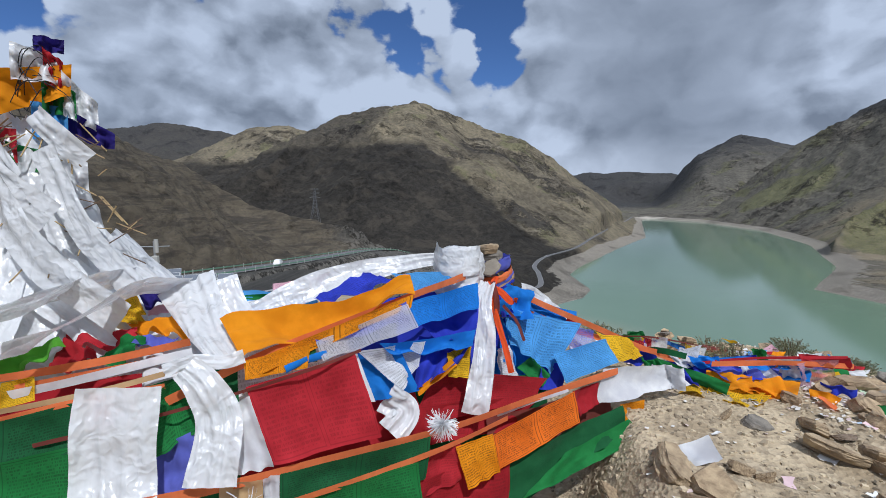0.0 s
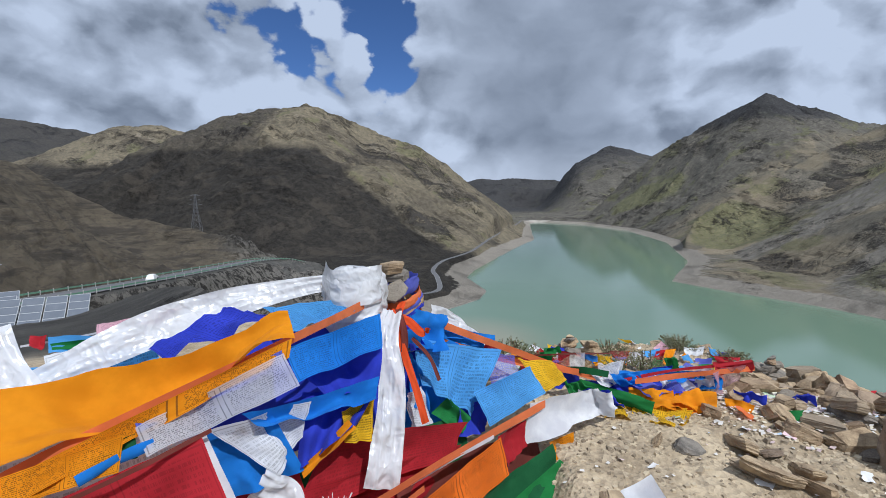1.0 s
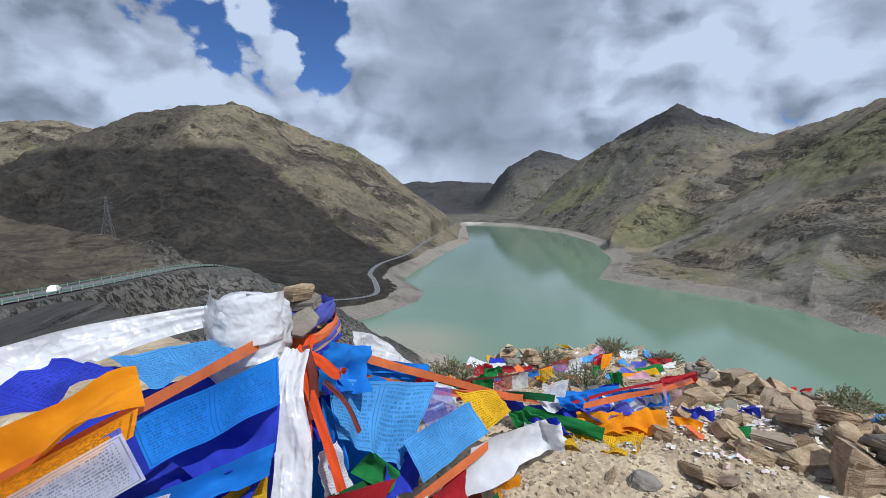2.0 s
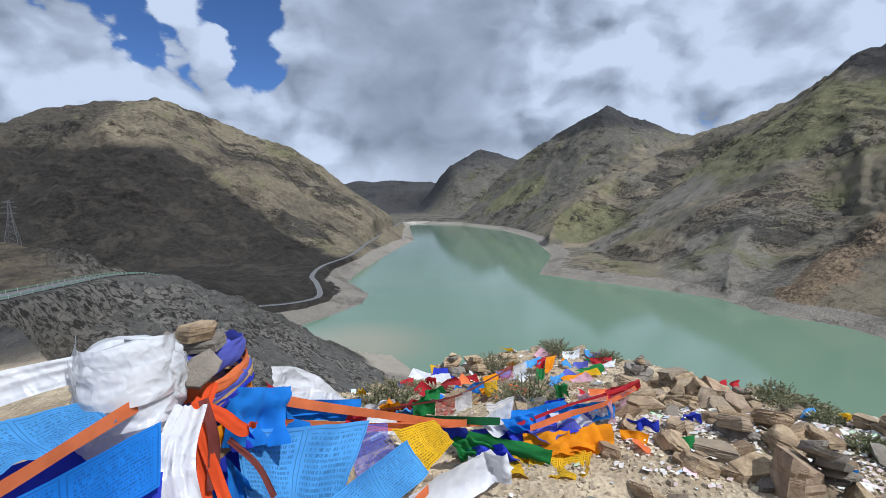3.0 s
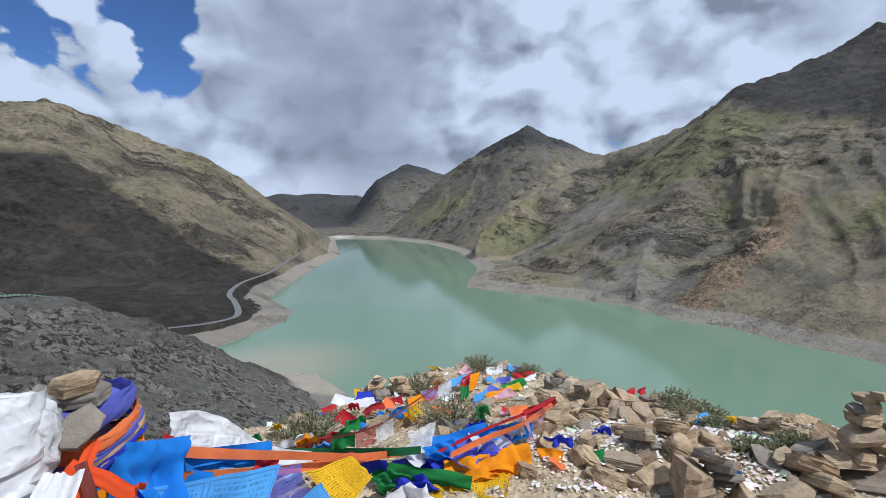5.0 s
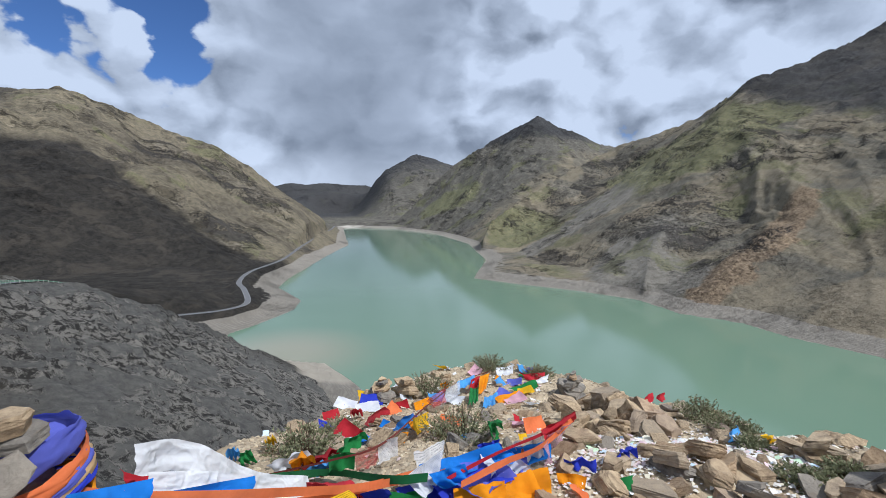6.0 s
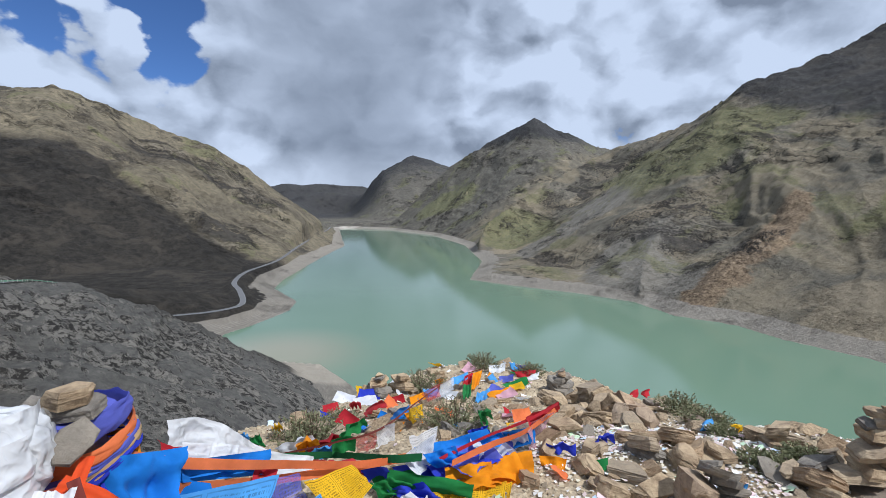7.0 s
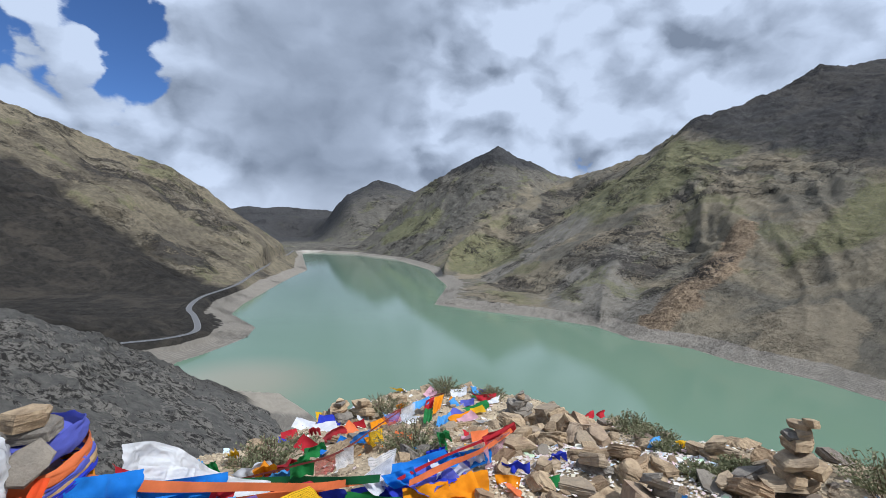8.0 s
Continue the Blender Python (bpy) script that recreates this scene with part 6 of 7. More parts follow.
def drape(name, centre, radii, seed, mat, label, category="scarf", folds=0.05, group="white scarves", flow=(0, 0, 1), rows=40, cols=64, cut=0.0):
    """A heap of gathered scarf: a lump whose skin is drawn into long soft creases."""
    middle = Vector(centre)
    out = []
    f = Vector(flow).normalized()
    for i in range(rows):
        v = math.pi * (0.02 + (0.96 - cut) * i / (rows - 1))
        row = []
        for j in range(cols):
            a = 6.2832 * j / (cols - 1)
            d = Vector((math.sin(v) * math.cos(a), math.sin(v) * math.sin(a), math.cos(v)))
            d = Vector([math.copysign(abs(c) ** 0.72, c) for c in d]) * 0.9
            q = d - f * (0.86 * d.dot(f))
            crease = 1 - abs(2 * wave(q, 0.34, seed)) * 1.1
            fine = 1 - abs(2 * wave(q, 0.16, seed + 3))
            k = 1 + folds * (1.8 * crease + 0.7 * fine) + 0.12 * wave(d, 0.8, seed + 5)
            row.append(middle + Vector((d.x * radii[0], d.y * radii[1], d.z * radii[2])) * k)
        out.append(row)
    ob = grid_mesh(name, out, mat)
    return tagged(ob, label, category, group)


# scarf wound round the head of the post
head = drape("ceremonial_scarf", (0.10, 2.57, 1.11), (0.142, 0.105, 0.122), 21, SATIN, "thick white satin scarf wound round the head of the post", flow=(1, 0.2, 0.25), folds=0.06)
tagged(band("ceremonial_scarf", [(-0.10, 2.50, 1.00), (0.05, 2.47, 0.985), (0.20, 2.46, 1.00)], 0.11, SATIN, None, across=(0, -0.2, 1), pleat=0.012, pleats=2, seed=77, n=30, m=16), "white satin scarf tied below the stones", "scarf", "white scarves")

for k, (z, dy, wide) in enumerate(((1.20, 0.02, 0.09), (1.14, -0.02, 0.10), (1.075, -0.02, 0.10), (1.02, 0.0, 0.08))):
    pts = [(-0.05, 2.62 + dy, z + 0.01), (0.0, 2.49 + dy, z - 0.015), (0.11, 2.445 + dy, z), (0.19, 2.49 + dy, z), (0.20, 2.60 + dy, z - 0.02)]
    tagged(band("ceremonial_scarf", pts, wide, SATIN, None, across=(0, 0.15, 1), pleat=0.008, pleats=1.3, seed=90 + k, n=40, m=18), "white satin scarf wound round the post", "scarf", "white scarves")

# the tall mound of scarves
MOUND = Vector((-2.08, 2.25, 0.15))
mound = thing("scarf_mound", MOUND, "tall mound of white satin scarves heaped round a mast", "shrine")


def mound_radius(z):
    return float(np.interp(z, [0.0, 0.5, 0.8, 0.95, 1.08, 1.2, 1.4, 1.6, 1.8], [1.0, 0.80, 0.58, 0.46, 0.37, 0.30, 0.24, 0.17, 0.08]))


rows = []
for i in range(70):
    z = 1.72 * i / 69
    row = []
    for j in range(121):
        a = 6.2832 * j / 120
        d = Vector((math.cos(a), math.sin(a), 0))
        q = Vector((3.2 * d.x, 3.2 * d.y, z * 1.1 + 0.8 * a))
        crease = 1 - abs(2 * wave(q, 0.55, 31)) * 1.3
        fine = 1 - abs(2 * wave(Vector((q.x * 2, q.y * 2, q.z)), 0.4, 37))
        r = mound_radius(z) * (1 + 0.09 * crease + 0.05 * fine + 0.15 * wave(Vector((d.x, d.y, z)), 0.7, 41))
        row.append(MOUND + Vector((r * d.x, r * d.y, z - 0.25 * (r - 0.2) * 0.3 + 0.05 * wave(q, 0.3, 43))))
    rows.append(row)
under(grid_mesh("scarf_core", rows, SATIN), mound)
rnd = random.Random(8)
for k in range(34):
    a = rnd.uniform(-2.6, 0.9)
    z = rnd.uniform(0.6, 1.3)
    turn = rnd.uniform(-0.7, 0.7)
    pts = []
    for s in range(5):
        zz = z - s * rnd.uniform(0.12, 0.2)
        r = mound_radius(max(zz, 0.02)) * 1.12 + 0.02
        pts.append(MOUND + Vector((r * math.cos(a + turn * s / 4), r * math.sin(a + turn * s / 4), max(zz, 0.0))))
    side = Vector((-math.sin(a), math.cos(a), 0.25))
    band("scarf", pts, rnd.uniform(0.10, 0.20), SATIN, mound, across=side, pleat=0.016, pleats=rnd.uniform(2, 4), seed=200 + k, n=36, m=18)
tip = MOUND + Vector((0.20, -0.04, 1.62))
bm = bmesh.new()
bmesh.ops.create_cone(bm, cap_ends=True, segments=10, radius1=0.03, radius2=0.02, depth=1.4)
mast = part("mast", bm, BARK)
mast.location = MOUND + Vector((0.22, 0, 1.30))
under(mast, mound)


def tube(name, points, radius, mat, parent=None, sides=6, n=24):
    """A round bar or wire along a line."""
    line = curve_through(points, n)
    rows = []
    for i, p in enumerate(line):
        t = (line[min(i + 1, n - 1)] - line[max(i - 1, 0)]).normalized()
        a = t.orthogonal().normalized()
        b = t.cross(a)
        rows.append([p + (a * math.cos(6.2832 * j / sides) + b * math.sin(6.2832 * j / sides)) * radius for j in range(sides + 1)])
    ob = grid_mesh(name, rows, mat)
    return under(ob, parent) if parent else ob


for k in range(9):
    a, z = k * 0.75, rnd.uniform(0.14, 0.36)
    r = rnd.uniform(0.06, 0.15)
    loop = [tip + Vector((r * math.cos(a + s * 1.1) * (1 if s % 2 else 0.7), r * math.sin(a + s * 1.1), z + 0.09 * math.sin(s * 1.7 + k))) for s in range(6)]
    tube("wire", loop, 0.002, WIRE, mound)
right, ahead = Vector((0.77, 0.64, 0)), Vector((0.64, -0.77, 0)) * 0.10
for k, (spot, w, h, drop, mat, label) in enumerate((
        ((-1.935, 2.226, 1.955), 0.30, 0.20, -0.10, CLOTH["gold"], "torn yellow cloth"), ((-1.862, 2.288, 1.99), 0.12, 0.17, 0.05, CLOTH["green"], "green cloth"), ((-1.871, 2.281, 2.10), 0.07, 0.17, 0.03, CLOTH["red"], "faded red cloth"),
        ((-1.877, 2.276, 2.20), 0.11, 0.08, 0.0, CLOTH["indigo"], "dark indigo cloth"), ((-1.775, 2.355, 1.86), 0.18, 0.11, 0.08, CLOTH["indigo"], "dark indigo cloth"), ((-1.894, 2.262, 1.86), 0.13, 0.17, 0.0, CLOTH["sky"], "blue cloth"),
        ((-1.965, 2.200, 1.69), 0.14, 0.13, 0.02, CLOTH["green"], "green cloth"), ((-2.030, 2.140, 1.72), 0.12, 0.20, -0.02, CLOTH["red"], "faded red cloth"), ((-1.830, 2.310, 1.41), 0.10, 0.11, 0.06, CLOTH["green"], "green cloth"),
        ((-1.990, 2.178, 1.18), 0.12, 0.07, 0.02, CLOTH["royal"], "blue cloth"), ((-1.800, 2.335, 1.99), 0.13, 0.20, 0.10, SATIN, "thin white sheet"), ((-1.920, 2.240, 2.11), 0.16, 0.17, 0.02, SATIN, "crumpled white sheet"),
        ((-1.850, 2.290, 1.60), 0.14, 0.34, 0.05, SATIN, "white scarf end"))):
    o = Vector(spot) + ahead
    up = Vector((0, 0, h / 2))
    flag("cloth", [o - right * w / 2 + up, o + right * w / 2 + up * 0.7 - Vector((0, 0, drop)), o + right * w * 0.45 - up * 0.8 - Vector((0, 0, drop)), o - right * w * 0.55 - up], mat, mound, fold=0.03, seed=300 + k, label=label)
for k, (a0, z0, a1, z1, w) in enumerate(((-1.9, 0.12, -1.2, -0.2, 0.12), (-1.0, 0.10, -0.4, -0.1, 0.10), (-2.0, 0.0, -0.9, -0.35, 0.15), (-1.6, -0.1, -0.6, -0.75, 0.16), (-0.9, -0.05, -0.45, -0.65, 0.12))):
    pts = []
    for s in range(4):
        a, z = a0 + (a1 - a0) * s / 3, z0 + (z1 - z0) * s / 3
        r = mound_radius(min(1.8, 1.58 + z)) * 1.15 + 0.05
        pts.append(tip + Vector((r * math.cos(a), r * math.sin(a), z)))
    band("scarf", pts, w, SATIN, mound, across=(0.3, 0, 1), pleat=0.014, pleats=2.5, seed=330 + k, n=30, m=14)
for k in range(70):
    a, z = rnd.uniform(-2.4, 0.4), rnd.choice((-0.02, -0.05, -0.3, -0.38, -0.62)) + rnd.uniform(-0.1, 0.08)
    r = mound_radius(min(1.8, 1.58 + z)) + 0.02
    p = tip + Vector((r * math.cos(a), r * math.sin(a), z))
    q = p + Vector((rnd.uniform(0.02, 0.10) * math.cos(a), rnd.uniform(0.02, 0.1) * math.sin(a), rnd.uniform(-0.08, 0.06)))
    tube("twig", [p - (q - p), p, q], 0.003, STRAW if k % 3 else BARK, mound, 4, 4)


def tassel(place, size, seed, label, strands=150, hang=0.5):
    """The frayed end of a scarf: fine threads from one knot."""
    rnd = random.Random(seed)
    verts, faces = [], []
    o = Vector(place)
    for _ in range(strands):
        d = Vector((rnd.gauss(0, 1), rnd.gauss(0, 0.8), rnd.gauss(-hang, 0.8))).normalized()
        bend = Vector((rnd.gauss(0, 0.4), rnd.gauss(0, 0.4), rnd.gauss(-0.3, 0.4)))
        w = d.orthogonal().normalized() * 0.0016
        p, long = o.copy(), size * rnd.uniform(0.5, 1.0)
        for n in range(4):
            q = p + (d + bend * (n / 3)).normalized() * long / 4
            k = len(verts)
            verts.extend((tuple(p - w), tuple(p + w), tuple(q + w), tuple(q - w)))
            faces.append((k, k + 1, k + 2, k + 3))
            p = q
    me = bpy.data.meshes.new("tassel")
    me.from_pydata(verts, [], faces)
    me.materials.append(SATIN)
    return tagged(new("tassel", me), label, "tassel", "frayed scarf ends")


tassel((0.0, 1.90, 0.53), 0.085, 3, "frayed white scarf end knotted on the orange tape", 260, 0.2)
tassel((-0.74, 1.43, 0.42), 0.12, 4, "frayed white end of a hanging scarf", 420, 1.0)
tassel((-0.66, 1.42, 0.47), 0.10, 5, "frayed white end of a hanging scarf", 300, 1.0)

# ---- rocks, cairns, shrubs and litter on the knoll ----
ROCKS = [(2.89, 2.42, 0.25, 0.22), (2.94, 2.22, 0.22, 0.2), (3.15, 2.17, 0.25, 0.17), (4.03, 3.54, 0.57, 0.29), (3.53, 3.48, 0.33, 0.2), (2.55, 2.34, 0.31, 0.1),
         (2.35, 2.28, 0.2, 0.12), (2.56, 2.58, 0.17, 0.15), (2.75, 2.97, 0.27, 0.17), (2.39, 2.76, 0.15, 0.1), (3.41, 1.78, 0.3, 0.17), (3.26, 1.85, 0.25, 0.17),
         (3.28, 1.69, 0.37, 0.21), (3.79, 2.1, 0.19, 0.12), (3.15, 2.41, 0.21, 0.13), (4.44, 4.08, 0.34, 0.21), (3.75, 3.2, 0.4, 0.22), (4.25, 3.85, 0.5, 0.22)]
SLABS = [(1.01, 1.89, 0.22, 0.12), (1.15, 1.80, 0.25, 0.11), (1.91, 2.07, 0.27, 0.13), (2.46, 2.5, 0.23, 0.11), (1.67, 2.33, 0.19, 0.06), (2.11, 2.59, 0.18, 0.09),
         (2.02, 2.28, 0.24, 0.08), (2.01, 1.98, 0.19, 0.15), (2.50, 2.14, 0.28, 0.12), (3.02, 2.53, 0.27, 0.12), (2.6, 2.39, 0.24, 0.09), (2.7, 2.66, 0.22, 0.1), (3.11, 2.32, 0.27, 0.2)]
for k, (x, y, w, h) in enumerate(ROCKS + SLABS):
    big = k < len(ROCKS)
    rnd = random.Random(500 + k)
    z = ground_z(x, y)
    if w > 0.38 and y > 3:
        crop = thing("outcrop", (x, y, z), "low brown outcrop of shattered bedrock slabs", "rock", "rocks on the knoll")
        for n in range(11):
            a, r = rnd.uniform(0, 6.283), w * rnd.uniform(0.0, 0.75)
            sx, sy, lift = w * rnd.uniform(0.35, 0.8), w * rnd.uniform(0.3, 0.55), h * (1.05 - r / w) * rnd.uniform(0.4, 1.0)
            stone("slab", (x + r * math.cos(a), y + r * math.sin(a), ground_z(x + r * math.cos(a), y + r * math.sin(a)) + lift * 0.6), (sx, sy, 0.10 + 0.5 * lift), rnd.uniform(0, 180), 1500 + 13 * k + n,
                  RUST_STONE if n % 3 == 0 else STONE, crop, (rnd.uniform(-30, 30), rnd.uniform(-30, 30)), "", 5, 0.9)
        continue
    w, h = w * 0.92, h * 0.62
    leaves = 1 if h < 0.08 else 2
    lean, turn = (rnd.uniform(-16, 16), rnd.uniform(-16, 16)), rnd.uniform(0, 180)
    if k % 3 == 0:
        lean = (rnd.uniform(20, 42), rnd.uniform(-20, 20))
    for n in range(leaves):
        t = h / leaves * rnd.uniform(0.95, 1.3)
        s = 1.0 - 0.2 * n + rnd.uniform(-0.12, 0.12)
        ob = stone("rock", (x + rnd.uniform(-0.2, 0.2) * w, y + rnd.uniform(-0.2, 0.2) * w, z + h * ((n + 0.45) / leaves - 0.14)), (w * 1.2 * s, w * s * rnd.uniform(0.6, 0.9), t), turn + rnd.uniform(-35, 35), 500 + 7 * k + n,
                   STONE if (k + n) % 11 else DARK_STONE, None, (lean[0] + rnd.uniform(-8, 8), lean[1] + rnd.uniform(-8, 8)), "", 4, 0.8)
        tagged(ob, "angular brown slate block lying on the knoll" if big else "flat brown slate slab lying on the knoll", "rock", "rocks on the knoll")

# smaller loose slabs share a few meshes
KINDS = []
for k in range(14):
    me = bpy.data.meshes.new("loose_stone")
    bm = hull_stone((1.0, random.Random(k).uniform(0.55, 0.9), random.Random(k + 50).uniform(0.16, 0.40)), 700 + k, 8, 2, 1.2)
    bm.to_mesh(me)
    bm.free()
    me.materials.append(DARK_STONE if k % 6 == 5 else STONE)
    KINDS.append(me)


def scatter(count, seed, box, dense):
    """Places on the knoll, kept where dense(x, y) says so, with the ground's height."""
    rnd, spots = random.Random(seed), []
    while len(spots) < count:
        x, y = rnd.uniform(box[0], box[1]), rnd.uniform(box[2], box[3])
        if rnd.random() < dense(x, y):
            spots.append((x, y))
    xs, ys = np.array(spots).T
    return list(zip(xs, ys, height(xs, ys)))


def on_top(x, y):
    az, d = math.degrees(math.atan2(x - 0.3, y - 1.0)), math.hypot(x - 0.3, y - 1.0)
    return 12 < az < 120 and d < float(np.interp(az, EDGE_AZ, EDGE_D)) + 0.3 and 0.7 < d


def stony(x, y):
    if not on_top(x, y):
        return 0.0
    return 0.9 if x > 2.0 and y < 4.5 and 0.6 * x + 0.8 * y > 3.0 else 0.35


rnd = random.Random(77)
for x, y, z in scatter(290, 78, (0.5, 6.5, 0.6, 7.5), stony):
    ob = new("loose_stone", rnd.choice(KINDS))
    s = rnd.choice((0.06, 0.09, 0.12, 0.15, 0.19, 0.25)) * rnd.uniform(0.8, 1.25)
    ob.matrix_world = pose(x, y, z + 0.08 * s, rnd.uniform(-32, 32), rnd.uniform(-32, 32), rnd.uniform(0, 360)) @ Matrix.Diagonal((s, s, s, 1))
    tagged(ob, "small flat piece of broken slate", "stone", "loose stones on the knoll")


def chips():
    """Gravel of slate chips, as one mesh."""
    verts, faces = [], []
    rnd = random.Random(91)
    for x, y, z in scatter(16000, 92, (0.3, 6.8, 0.2, 8.0), lambda x, y: 0.0 if not on_top(x, y) else 0.9):
        s = rnd.uniform(0.005, 0.018) * (1.5 if rnd.random() < 0.15 else 1.0)
        a, t = rnd.uniform(0, 6.28), rnd.uniform(-0.4, 0.4)
        base = len(verts)
        for lift, k in ((-0.2, 1.0), (rnd.uniform(0.25, 0.6), 0.75)):
            for c in range(4):
                b = a + c * 1.571 + rnd.uniform(-0.3, 0.3)
                verts.append((x + s * k * math.cos(b), y + s * k * 0.8 * math.sin(b), z + s * lift + s * t * math.cos(b)))
        for c in range(4):
            d = (c + 1) % 4
            faces.append((base + c, base + d, base + 4 + d, base + 4 + c))
        faces.append((base + 4, base + 5, base + 6, base + 7))
    me = bpy.data.meshes.new("gravel")
    me.from_pydata(verts, [], faces)

    def chip_look(k):
        one = k("ShaderNodeNewGeometry").outputs["Random Per Island"]
        col = k.mix(one, rgb(0.18, 0.14, 0.096), rgb(0.54, 0.445, 0.305))
        return surface(k, col, 0.95, k.noise(k("ShaderNodeNewGeometry").outputs["Position"], 120.0, 3), 0.3, 0.002)

    me.materials.append(material("slate_chips", chip_look))
    return tagged(new("gravel", me), "loose brown slate chips covering the knoll", "gravel", kind="stuff")


chips()


def cairn(place, widths, seed, label, mat, tall=0.34, off=0.12):
    """Flat stones laid one on another."""
    x, y = place
    z = ground_z(x, y) - 0.02
    rnd = random.Random(seed)
    ob = thing("cairn", (x, y, z), label, "cairn", "cairns on the knoll")
    for k, w in enumerate(widths):
        h = max(w, 0.16) * rnd.uniform(tall * 0.6, tall * 1.25)
        stone("stone", (x + rnd.uniform(-off, off) * w, y + rnd.uniform(-off, off) * w, z + h * 0.5), (w * 1.1, w * rnd.uniform(0.75, 0.95), h * 1.15), rnd.uniform(0, 180), seed * 10 + k,
              DARK_STONE if rnd.random() < mat else STONE, ob, (rnd.uniform(-13, 13), rnd.uniform(-13, 13)), "", 3, 0.7)
        z += h * 0.92
    return ob


cairn((3.58, 1.55), (0.36, 0.30, 0.29, 0.27, 0.22, 0.25, 0.19, 0.22, 0.15, 0.18, 0.11, 0.12), 31, "tall cairn of tan and grey slates near the edge", 0.25, 0.23, 0.3)
cairn((4.76, 4.58), (0.42, 0.36, 0.34, 0.27, 0.24, 0.16, 0.1), 32, "dark cairn of stacked slates with flags tied on", 0.9, 0.2)
cairn((2.68, 5.38), (0.40, 0.34, 0.30, 0.22, 0.15, 0.1), 33, "small rust brown cairn among the flags", 0.5, 0.2)
cairn((4.50, 3.30), (0.28, 0.26, 0.22, 0.18), 34, "low cairn of thin dark slates", 0.8, 0.2)
cairn((3.74, 2.02), (0.26, 0.22, 0.2), 35, "low cairn of dark slates beside shrubs", 0.3, 0.24)
cairn((3.05, 5.55), (0.34, 0.3, 0.26, 0.2), 36, "heap of brown stones under a shrub", 0.4, 0.3, 0.3)

# a block of standing slate with thin leaves fallen across it
block = thing("slate_stack", (2.68, 2.02, ground_z(2.68, 2.02)), "tilted grey slate leaves resting on a rusty block", "rock")
gz = ground_z(2.68, 2.02)
stone("block", (2.62, 2.02, gz + 0.055), (0.33, 0.24, 0.20), 20, 901, RUST_STONE, block, (6, 8), "rust brown block", 5, 0.9)
for k, (dx, dy, dz, w, tilt) in enumerate(((0.07, -0.02, 0.24, 0.30, 24), (0.10, -0.03, 0.205, 0.28, 26), (0.11, -0.05, 0.165, 0.27, 28), (0.14, -0.06, 0.11, 0.25, 22), (0.16, -0.06, 0.06, 0.22, 16), (0.05, 0.0, 0.275, 0.2, 28))):
    ob = stone("slate_leaf", (2.64 + dx, 2.0 + dy, gz + dz * 0.78), (w * 0.85, w * 0.6, 0.038), 35 + 9 * k, 910 + k, DARK_STONE, block, (10, tilt), "", 3, 0.5)


def shrub(place, wide, tall, seed, label, twiggy=0.0):
    """A low mountain shrub: thin stems with narrow leaves set along them."""
    x, y = place
    z = ground_z(x, y) - 0.02
    rnd = random.Random(seed)
    ob = thing("shrub", (x, y, z), label, "shrub", "shrubs on the knoll")
    leaves, stems = ([], []), ([], [])

    def quad(store, a, b, c, d):
        n = len(store[0])
        store[0].extend((a, b, c, d))
        store[1].append((n, n + 1, n + 2, n + 3))

    for _ in range(int(75 + 130 * wide)):
        a, r = rnd.uniform(0, 6.283), wide * 0.5 * math.sqrt(rnd.random())
        root = Vector((x + 0.5 * r * math.cos(a), y + 0.5 * r * math.sin(a), z))
        top = Vector((x + r * math.cos(a) * 1.2, y + r * math.sin(a) * 1.2, z + tall * rnd.uniform(0.4, 1.0) * (1.0 - 0.45 * (r / (wide * 0.5)) ** 2)))
        side = Vector((math.sin(a), -math.cos(a), 0)) * 0.0022
        mid = root.lerp(top, 0.5) + Vector((rnd.uniform(-0.02, 0.02), rnd.uniform(-0.02, 0.02), 0.02))
        for p, q in ((root, mid), (mid, top)):
            quad(stems, p - side, p + side, q + side, q - side)
        for _ in range(16):
            f = rnd.uniform(0.25, 1.0)
            p = root.lerp(mid, f * 2) if f < 0.5 else mid.lerp(top, f * 2 - 1)
            b = rnd.uniform(0, 6.283)
            d = Vector((math.cos(b), math.sin(b), rnd.uniform(0.1, 1.3))).normalized() * rnd.uniform(0.014, 0.034)
            w = d.cross(Vector((rnd.uniform(-1, 1), rnd.uniform(-1, 1), rnd.uniform(-1, 1)))).normalized() * rnd.uniform(0.003, 0.006)
            quad(leaves, p, p + d * 0.5 + w, p + d, p + d * 0.5 - w)
    for name, store, mat in (("stem_tangle", stems, BARK), ("foliage", leaves, LEAF)):
        me = bpy.data.meshes.new(name)
        me.from_pydata([tuple(v) for v in store[0]], [], store[1])
        me.materials.append(mat)
        under(new(name, me), ob)
    return ob


for k, (px, py, w, h, label) in enumerate((
        (2.36, 3.61, 0.50, 0.26, "grey green shrub between the flag strings"), (3.38, 5.60, 0.62, 0.30, "dark green shrub at the edge of the knoll"), (4.60, 5.85, 0.5, 0.26, "thin green shrub behind the flags"),
        (4.55, 3.04, 0.42, 0.22, "tall wispy green shrub beside rocks"), (4.30, 2.70, 0.40, 0.17, "wispy green shrub at the edge"), (3.72, 2.33, 0.26, 0.10, "low green shrub among litter"),
        (1.31, 3.75, 0.40, 0.22, "yellow green tuft at the edge"), (3.58, 1.86, 0.26, 0.13, "low green shrub beside a cairn"), (3.35, 1.98, 0.25, 0.10, "low green shrub among litter"), (3.98, 1.20, 0.5, 0.3, "green shrub below the tall cairn"),
        (5.53, 4.14, 0.4, 0.2, "thin green shrub beside rocks"), (1.75, 4.3, 0.35, 0.16, "thin green tuft among stones"), (5.0, 5.3, 0.4, 0.2, "thin green tuft among stones"))):
    shrub((px, py), w, h, 40 + k, label)

